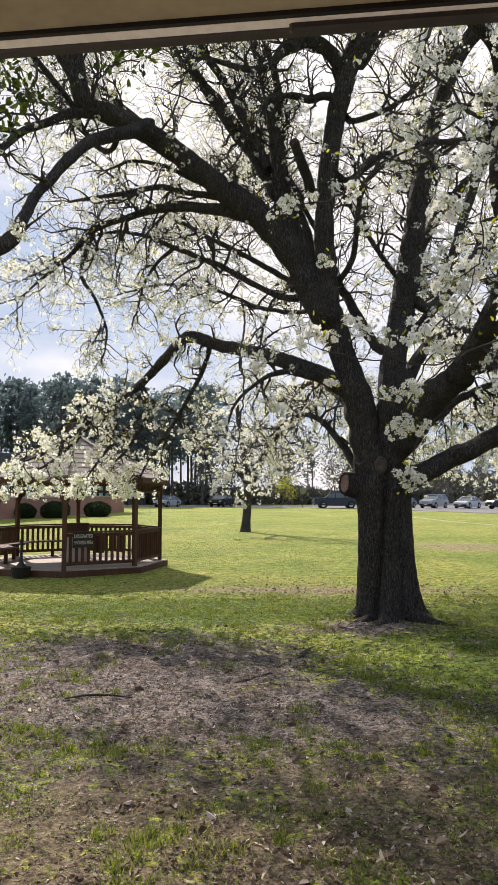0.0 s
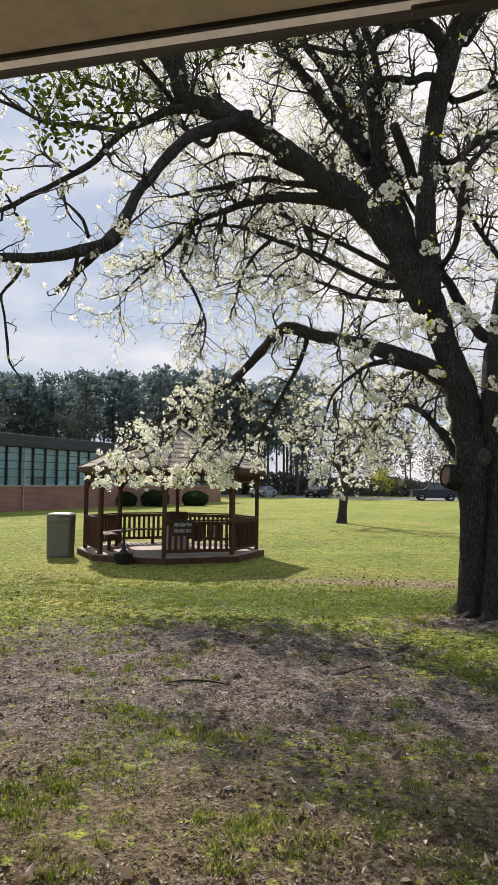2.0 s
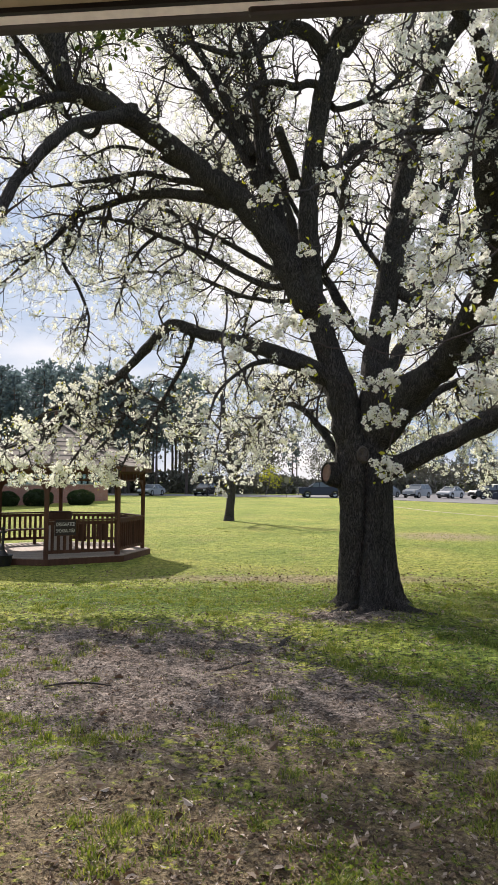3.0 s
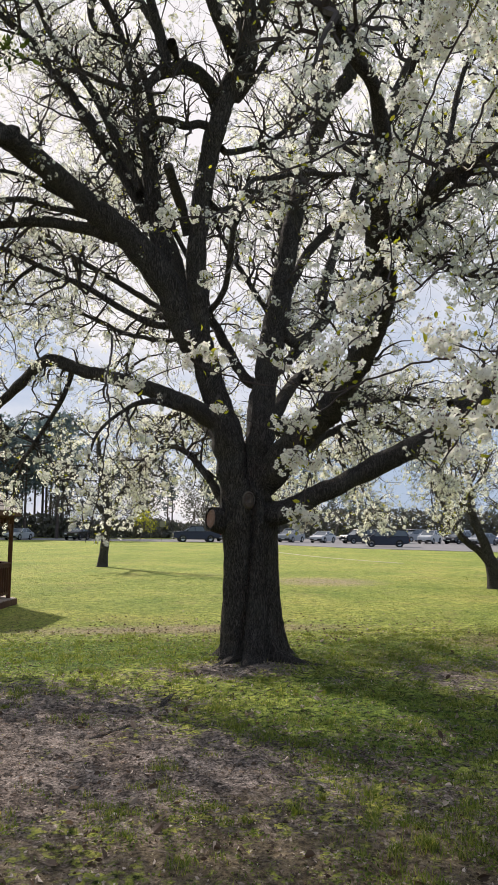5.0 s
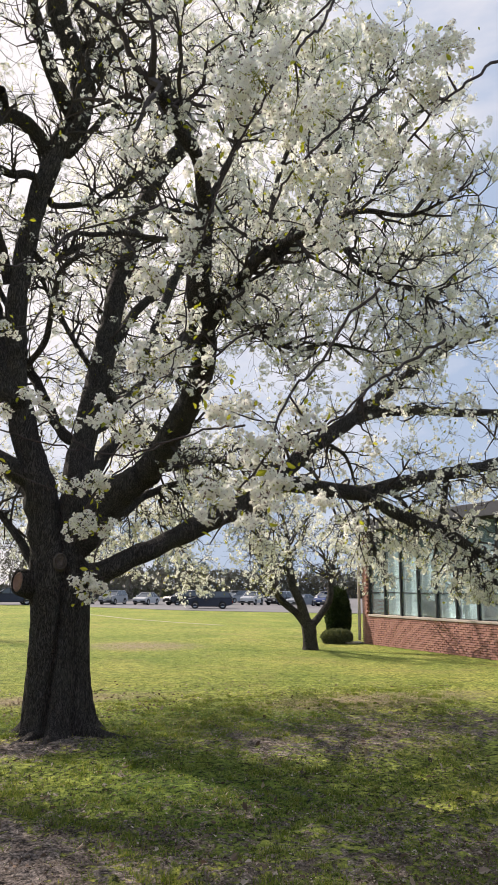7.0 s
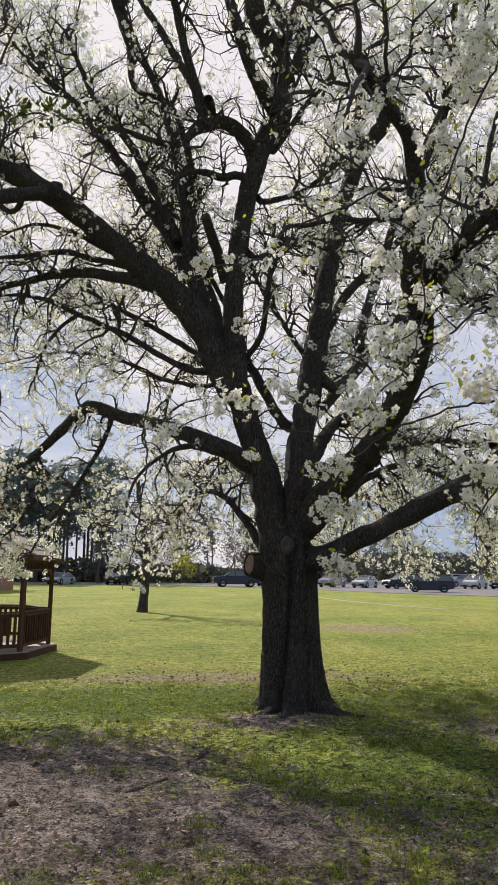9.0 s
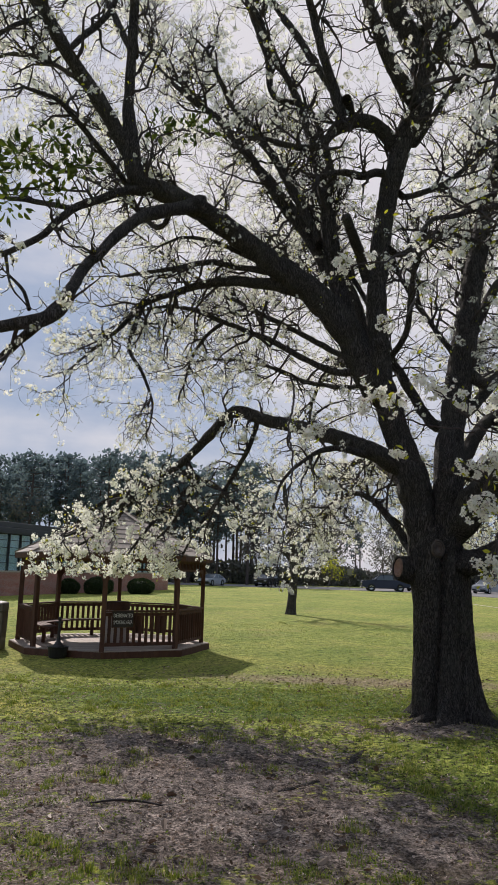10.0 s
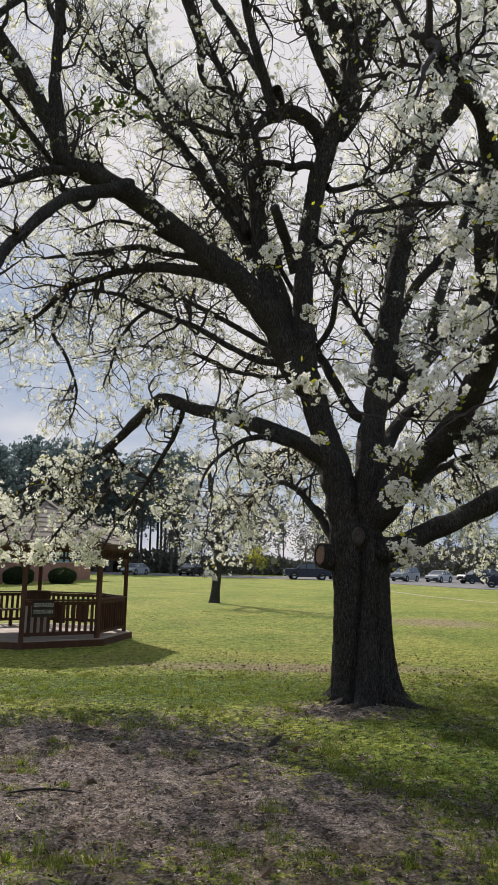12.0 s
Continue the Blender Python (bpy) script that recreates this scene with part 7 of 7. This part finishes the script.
    if kind == "pickup":
        part("bed_floor", box((1.05, -0.85, 1.29), (2.75, 0.85, 1.325)), M_TYRE, c)
    return c


car("van", "navy", 28.6, 72.2, -20, "dark navy people carrier parked on the asphalt")
car("pickup", "navy", 10.9, 90.0, 2, "dark blue pickup truck parked at the road edge")
car("sedan", "silver", -10.8, 96.0, 68, "silver-blue saloon car parked facing the lawn")
car("suv", "black", -3.7, 97.5, 72, "dark car parked facing the lawn")
car("suv", "white", 40.9, 88.0, 48, "white people carrier in the car park")
car("sedan", "black", 44.2, 86.5, 30, "dark saloon car in the car park")
car("sedan", "silver", 44.4, 81.0, 28, "pale silver saloon car in the car park")
car("van", "blue", 47.5, 79.0, 20, "blue van in the car park")
car("suv", "black", 30.8, 86.5, 15, "dark hatchback in the car park")
car("suv", "navy", 34.5, 95.0, 40, "dark blue hatchback in the car park")
car("sedan", "white", 27.2, 90.0, 50, "white saloon car in the car park")
car("suv", "silver", 23.4, 91.5, 50, "silver hatchback in the car park")
car("sedan", "grey", 19.8, 93.0, 52, "grey saloon car in the car park")
car("van", "white", 47.8, 93.5, 40, "white van in the car park")
car("van", "white", 38.0, 102.0, 20, "pale van at the back of the car park")
car("van", "silver", 44.5, 101.0, 20, "silver van at the back of the car park")
car("suv", "white", 52.0, 88.0, 35, "white hatchback in the car park")
car("sedan", "grey", 37.6, 89.5, 60, "grey saloon car parked nose in")
car("suv", "red", 55.0, 76.0, 10, "dark red hatchback in the car park")
car("suv", "grey", 16.0, 95.0, 52, "grey hatchback in the car park")


def road_sign(x, y, z):
    t = thing("road_sign", (x, y, 0), "small grey sign on a thin post by the road", "sign")
    part("post", beam((0, 0, 0), (0, 0, z + 0.9), 0.06, 0.06), M_GREYBARK, t)
    part("plate", box((-0.30, -0.06, z + 0.1), (0.30, -0.035, z + 0.85), 0.01), M_GREYPLASTIC, t, "grey rectangular plate")


road_sign(6.6, 89.0, 1.7)


# ---- woods ----
def blades(at, way, size):
    """Bent two-sided slips, for far foliage."""
    d, u, w = basis_for(way, rng)
    s = size[:, None]
    v = np.stack([at, at + s * (0.5 * d + 0.28 * u), at + s * d + 0.1 * s * w, at + s * (0.5 * d - 0.28 * u)], 1).reshape(-1, 3)
    b = np.arange(len(at))[:, None, None] * 4
    return v, (b + np.array([(0, 1, 2), (0, 2, 3)])[None]).reshape(-1, 3)


def pine(seed, h):
    t = thing("pine_tree", (0, 0, -60), "tall dark pine tree with a bare trunk", "tree", group="pine wood")
    r = np.random.default_rng(seed)
    lean = r.normal(0, 0.02, 2)
    pts = np.array([[0, 0, -0.1, 0.26], [lean[0] * h * .3, lean[1] * h * .3, h * 0.35, 0.2], [lean[0] * h * .7, lean[1] * h * .7, h * 0.75, 0.12], [lean[0] * h, lean[1] * h, h, 0.03]])
    c = curve_points(pts, 1.0)
    v, q, tip = tube(c, 7, cap=False)
    pile = Pile()
    pile.add(v, q)
    pos, way = [], []
    for k in range(64):
        f = r.uniform(0.46, 1.0)
        base = c[min(int(f * (len(c) - 1)), len(c) - 1), :3]
        a = r.uniform(0, 6.28)
        ln = h * 0.15 * math.sqrt(max(0.02, 1 - ((f - 0.66) / 0.38) ** 2)) * r.uniform(0.55, 1.15) + 0.3
        end = base + np.array([math.cos(a) * ln, math.sin(a) * ln, r.uniform(-0.1, 0.5) * ln])
        vv, qq, tip = tube(np.array([np.r_[base, 0.05], np.r_[(base + end) / 2 + [0, 0, -0.1], 0.035], np.r_[end, 0.015]]), 3, cap=False)
        pile.add(vv, qq)
        m = int(r.uniform(10, 17))
        u = r.uniform(0.45, 1.05, m)[:, None]
        pos.append(base + (end - base) * u + r.normal(0, 0.30, (m, 3)) * [1, 1, 0.6])
        way.append(r.normal(size=(m, 3)) + [0, 0, 0.5])
    o = new("trunk", pile.mesh("trunk", M_PINEBARK, True))
    o.parent = t
    global rng
    keep, rng = rng, r
    pos, way = np.vstack(pos), np.vstack(way)
    v, f = blades(pos, way, r.uniform(0.42, 0.86, len(pos)))
    rng = keep
    o = new("crown", fast_mesh("crown", v, f, M_HAZEPINE))
    o.parent = t
    tagged(o, label="needle clumps with distance haze painted in blue-grey", kind="stuff")
    return t


def bare_tree(seed, h, material, label):
    t = thing("bare_tree", (0, 0, -60), label, "tree", group="wood edge")
    r = np.random.default_rng(seed)
    pile, pos = Pile(), []

    def shoot(p, d, ln, rad, level):
        n = 3
        pts = [np.r_[p, rad]]
        for i in range(n):
            d = d + r.normal(0, 0.16, 3) + np.array([0, 0, 0.05])
            d = d / np.linalg.norm(d)
            p = p + d * ln / n
            pts.append(np.r_[p, rad * (1 - 0.6 * (i + 1) / n)])
        pts = np.array(pts)
        v, q, tip = tube(pts, 5 if level < 2 else 3, cap=False)
        pile.add(v, q)
        if level < 3:
            for _ in range(7 if level == 0 else 4):
                i = r.integers(1, len(pts))
                shoot(pts[i, :3], d + r.normal(0, 0.55, 3), ln * r.uniform(0.4, 0.65), max(pts[i, 3] * 0.6, 0.012), level + 1)
        else:
            pos.append(pts[-1, :3])

    shoot(np.array([0, 0, -0.1]), np.array([0, 0, 1.0]), h * 0.62, h * 0.014, 0)
    o = new("branch_growth", pile.mesh("branch_growth", M_GREYBARK))
    o.parent = t
    tagged(o, label="bare grey branches", kind="stuff")
    global rng
    keep, rng = rng, r
    pos = np.repeat(np.array(pos), 5, axis=0)
    pos = pos + r.normal(0, 0.4, pos.shape)
    v, f = blades(pos, r.normal(size=pos.shape), r.uniform(0.3, 0.6, len(pos)))
    rng = keep
    o = new("crown", fast_mesh("crown", v, f, material))
    o.parent = t
    tagged(o, label="thin spring foliage", kind="stuff")
    return t


rp = random.Random(11)
pines = [pine(s, 20.0) for s in (1, 2, 3, 4)]
bares = [bare_tree(5, 12, M_BRUSH, "bare grey deciduous tree at the wood edge"), bare_tree(6, 12, M_BRUSH, "bare brownish deciduous tree at the wood edge"), bare_tree(8, 9, M_LEAF, "small tree with fresh yellow-green leaves at the wood edge")]


def plant(src, x, y, k):
    o = copy_thing(src, pose(x, y, 0, 0, 0, rp.uniform(0, 360)))
    o.scale = (k, k, k * rp.uniform(0.92, 1.08))
    return o


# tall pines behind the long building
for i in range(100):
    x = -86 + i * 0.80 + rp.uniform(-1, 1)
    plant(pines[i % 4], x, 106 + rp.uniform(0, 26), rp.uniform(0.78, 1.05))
# lower mixed wood behind the road
for i in range(46):
    x = -34 + i * 1.75 + rp.uniform(-1.2, 1.2)
    plant(bares[i % 2] if i % 5 else pines[i % 4], x, 113 + 0.25 * max(0, x) + rp.uniform(0, 14), rp.uniform(0.75, 1.05) if i % 5 else rp.uniform(0.45, 0.6))
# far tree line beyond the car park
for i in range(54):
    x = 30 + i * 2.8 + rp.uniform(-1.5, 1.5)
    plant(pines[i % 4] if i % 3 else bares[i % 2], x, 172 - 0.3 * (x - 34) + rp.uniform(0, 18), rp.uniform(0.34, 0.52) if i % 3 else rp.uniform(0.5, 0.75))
# leafing scrub in front of the wood
for i, (x, y, k) in enumerate(((-36, 92, 0.8), (-44, 96, 1.0), (-52, 99, 1.0), (-30, 96, 0.8), (-60, 104, 1.1), (4.5, 101, 0.55), (-40, 101, 0.9))):
    plant(bares[2 if i in (0, 3, 5) else i % 2], x, y, k)
for src in pines + bares:
    src.matrix_basis = pose(-95 - 6 * (pines + bares).index(src), 128, 0)


def undergrowth():
    """The dark tangle at the foot of the wood."""
    r = np.random.default_rng(77)
    n = 60000
    x = np.where(r.random(n) < 0.62, r.uniform(-95, 40, n), r.uniform(34, 150, n))
    y = np.where(x < 34, 112 + 0.25 * np.maximum(0, x), 168 - 0.3 * (x - 34)) + r.uniform(0, 9, n) - np.where(x < -34, 4, 0)
    hmax = np.where(x > 34, 3.2, 0.0) + 2.6 + 1.5 * np.array([noise.noise(Vector((a * 0.12, 3.3, 0))) for a in x])
    z = r.uniform(0, 1, n) ** 1.3 * hmax
    pos = np.stack([x, y, z], -1)
    global rng
    keep, rng = rng, r
    v, f = blades(pos, r.normal(size=pos.shape) + [0, 0, 0.6], r.uniform(0.35, 0.9, n) * np.where(x > 20, 1.3, 1.0))
    rng = keep
    o = tagged(new("undergrowth", fast_mesh("undergrowth", v, f, M_BRUSH)), "dark brown tangled undergrowth at the wood edge", "undergrowth", kind="stuff")
    return o


undergrowth()

# ---- grass and litter ----
def blob(x, y, cx, cy, rx, ry):
    return 1 - ((x - cx) / rx) ** 2 - ((y - cy) / ry) ** 2


def bare_soil(x, y):
    """How bare the ground is, 0 to 1."""
    b = max(blob(x, y, -1.2, 8.0, 2.3, 2.1), blob(x, y, -0.3, 6.5, 2.4, 1.2), 0.6 * blob(x, y, -2.8, 7.0, 2.6, 2.6), 0.45 * blob(x, y, 0.2, 3.8, 5.5, 2.9),
            0.6 * blob(x, y, 1.6, 10.3, 1.0, 0.6), 0.3 * blob(x, y, 6.4, 9.8, 2.6, 1.2), 0.5 * blob(x, y, 1.4, 14.7, 4.4, 0.8), -0.6)
    return b + 0.8 * noise.noise(Vector((x * 0.9, y * 0.9, 2.0)))


def lush_ground(x, y):
    """Where the sward is thick and green, 0 to 1."""
    return max(0.0, blob(x, y, -0.4, 12.2, 4.6, 1.6), blob(x, y, 4.7, 11.4, 2.6, 1.7), 0.6 * blob(x, y, 2.9, 7.8, 2.0, 2.4))


def spread_points(r, n, y0, depth, power):
    """Points over the lawn before the porch, denser towards it."""
    y = y0 + depth * r.random(n) ** power
    return r.uniform(-0.62, 0.78, n) * (y + 1.0), y


def on_grid(x, y, step, value):
    """value(x, y) looked up on a coarse grid."""
    known = {}
    out = np.empty(len(x))
    for k, key in enumerate(zip(np.round(x / step).astype(int).tolist(), np.round(y / step).astype(int).tolist())):
        if key not in known:
            known[key] = value(key[0] * step, key[1] * step)
        out[k] = known[key]
    return out


def sward(r, base, hgt, wide):
    """Bent upright blades, one for each base point."""
    n = len(base)
    a = r.uniform(0, 6.28, n)
    bend = np.stack([np.cos(a), np.sin(a), np.zeros(n)], -1) * (hgt * r.uniform(0.3, 1.2, n))[:, None]
    side = np.stack([-np.sin(a), np.cos(a), np.zeros(n)], -1) * wide[:, None]
    up = np.array([0, 0, 1.0])
    pts = [base - side, base + side, base + 0.4 * bend + side * 0.7 + up * (hgt * 0.65)[:, None], base + 0.4 * bend - side * 0.7 + up * (hgt * 0.65)[:, None], base + bend + up * hgt[:, None]]
    v = np.stack(pts, 1).reshape(-1, 3)
    b = np.arange(n)[:, None, None] * 5
    return v, (b + np.array([(0, 1, 2), (0, 2, 3), (3, 2, 4)])[None]).reshape(-1, 3)


def grass():
    """Tufts of upright blades, thickest in patches."""
    r = np.random.default_rng(3)
    tufts = [(-0.55, 29.8, 2.4), (-0.35, 29.7, 2.0)]
    while len(tufts) < 2100:
        y = 3.4 + 11.0 * r.random() ** 1.25
        x = r.uniform(-0.62, 0.78) * (y + 1.0)
        d = bare_soil(x, y)
        patch = noise.noise(Vector((x * 1.3, y * 1.3, 5.0))) + 0.6 * noise.noise(Vector((x * 3.7, y * 3.7, 15.0)))
        if r.random() < np.clip(0.20 - d * 0.30 + patch * 0.7 + 0.3 * lush_ground(x, y), 0.012, 1.0):
            tufts.append((x, y, r.uniform(0.6, 1.2) + max(0, patch) * 1.0))
    tufts = np.array(tufts)
    cnt = r.integers(18, 80, len(tufts))
    rep = np.repeat(tufts, cnt, axis=0)
    n = len(rep)
    rad = r.uniform(0.02, 0.085, len(tufts)).repeat(cnt)
    x, y = rep[:, 0] + r.normal(0, 1, n) * rad, rep[:, 1] + r.normal(0, 1, n) * rad
    z = np.array([ground_height(a, b) for a, b in tufts[:, :2]]).repeat(cnt) - 0.004
    v, f = sward(r, np.stack([x, y, z], -1), r.uniform(0.014, 0.047, n) * rep[:, 2], r.uniform(0.0022, 0.0045, n))
    # close turf farther off
    m = 42000
    tx, ty = spread_points(r, m, 10.0, 19.0, 1.15)
    dens = on_grid(tx, ty, 0.1, lambda a, b: 0.42 + 0.9 * noise.noise(Vector((a * 1.1, b * 0.8, 25.0))) + 0.5 * noise.noise(Vector((a * 4, b * 3, 35.0))) - 0.6 * max(-0.3, bare_soil(a, b)) + 0.5 * lush_ground(a, b))
    ok = r.random(m) < np.clip(dens, 0.02, 1.0)
    tx, ty = tx[ok], ty[ok]
    m = len(tx)
    tz = on_grid(tx, ty, 0.1, ground_height) - 0.004
    tv, tf = sward(r, np.stack([tx, ty, tz], -1), r.uniform(0.010, 0.030, m), 0.0004 * ty + r.uniform(0.0, 0.004, m))
    tagged(new("grass", fast_mesh("grass", np.vstack([v, tv]), np.vstack([f, tf + len(v)]), M_GRASSBLADE)), "short patchy tufts of spring grass", "grass", kind="stuff")


def litter():
    """Dry leaves, curled and flat, and their crumbs."""
    r = np.random.default_rng(4)
    n = 30000
    x, y = spread_points(r, n, 3.3, 10.5, 1.35)
    keep_ = on_grid(x, y, 0.08, lambda a, b: noise.noise(Vector((a * 1.1, b * 1.1, 9.0))) + 0.5 * noise.noise(Vector((a * 3.1, b * 3.1, 2.0))) - 0.4 * lush_ground(a, b)) + r.uniform(-0.5, 0.5, n) > 0.06
    x, y = x[keep_], y[keep_]
    n = len(x)
    z = np.array([ground_height(a, b) for a, b in zip(x, y)]) + 0.010
    pos = np.stack([x, y, z], -1)
    way = np.stack([r.normal(size=n), r.normal(size=n), r.uniform(-0.15, 0.6, n)], -1)
    global rng
    keep, rng = rng, r
    v, f = leaves(pos, way, r.uniform(0.016, 0.046, n) * np.where(r.random(n) < 0.07, 2.3, 1.0))
    m = 60000
    cx, cy = spread_points(r, m, 3.3, 11.5, 1.25)
    thick = on_grid(cx, cy, 0.08, lambda a, b: noise.noise(Vector((a * 1.6, b * 1.6, 19.0)))) + r.uniform(-0.5, 0.5, m) > 0.05
    cx, cy = cx[thick], cy[thick]
    m = len(cx)
    cz = on_grid(cx, cy, 0.04, ground_height) + 0.004
    cv, cf = blades(np.stack([cx, cy, cz], -1), np.stack([r.normal(size=m), r.normal(size=m), r.uniform(-0.15, 0.45, m)], -1), r.uniform(0.010, 0.034, m))
    # the brown strip of old leaves at the edge of the crown
    q = 900
    ox, oy = r.normal(1.8, 2.8, q), r.normal(14.7, 0.8, q)
    ov, of = blades(np.stack([ox, oy, on_grid(ox, oy, 0.1, ground_height) + 0.006], -1), np.stack([r.normal(size=q), r.normal(size=q), r.uniform(-0.1, 0.5, q)], -1), r.uniform(0.03, 0.07, q))
    rng = keep
    tagged(new("leaf_litter", fast_mesh("leaf_litter", np.vstack([v, cv, ov]), np.vstack([f, cf + len(v), of + len(v) + len(cv)]), M_LITTER)), "dry brown fallen leaves scattered on the soil", "dry leaves", kind="stuff")


def clover():
    """Low broad-leaved weeds in patches between the grass."""
    r = np.random.default_rng(9)
    n = 240000
    x, y = spread_points(r, n, 3.3, 14.0, 1.35)

    def density(a, b):
        patch = 0.5 * noise.noise(Vector((a * 0.8 + 3, b * 0.8, 1.0))) + 0.9 * noise.noise(Vector((a * 2.4, b * 2.4, 4.0))) + 0.7 * noise.noise(Vector((a * 5.5, b * 5.5, 14.0)))
        return (0.20 + 0.95 * patch + 0.75 * lush_ground(a, b) - 0.5 * max(-0.3, bare_soil(a, b))) * min(1.0, max(0.0, (17.5 - b) / 5))

    ok = r.random(n) < np.clip(on_grid(x, y, 0.083, density), 0.008, 0.95)
    x, y = x[ok], y[ok]
    n = len(x)
    lift = on_grid(x, y, 0.083, lambda a, b: 0.02 + 0.10 * max(0.0, noise.noise(Vector((a * 2.6, b * 2.6, 8.0)))) + 0.02 * lush_ground(a, b))
    z = 0.006 + r.uniform(0.0, 1.0, n) * lift + on_grid(x, y, 0.04, ground_height)
    way = np.stack([r.normal(size=n), r.normal(size=n), r.uniform(-0.3, 1.1, n)], -1)
    global rng
    keep, rng = rng, r
    v, f = blades(np.stack([x, y, z], -1), way, r.uniform(0.012, 0.031, n))
    rng = keep
    tagged(new("clover", fast_mesh("clover", v, f, M_CLOVER)), "patches of low bright green clover and weeds", "clover", kind="stuff")


def fallen_stick():
    t = thing("fallen_stick", (-1.45, 6.95, ground_height(-1.45, 6.95)), "thin dark fallen stick lying on the bare soil", "stick")
    pts = np.array([[-0.3, -0.06, 0.012, 0.006], [-0.1, 0.02, 0.022, 0.011], [0.12, 0.03, 0.02, 0.011], [0.34, -0.03, 0.012, 0.005]])
    v, q, tip = tube(curve_points(pts, 0.05), 7, 0.1, np.random.default_rng(2), cap=False)
    o = new("wood", fast_mesh("wood", v, q, M_TWIG, True))
    o.parent = t


fallen_stick()
grass()
litter()
clover()
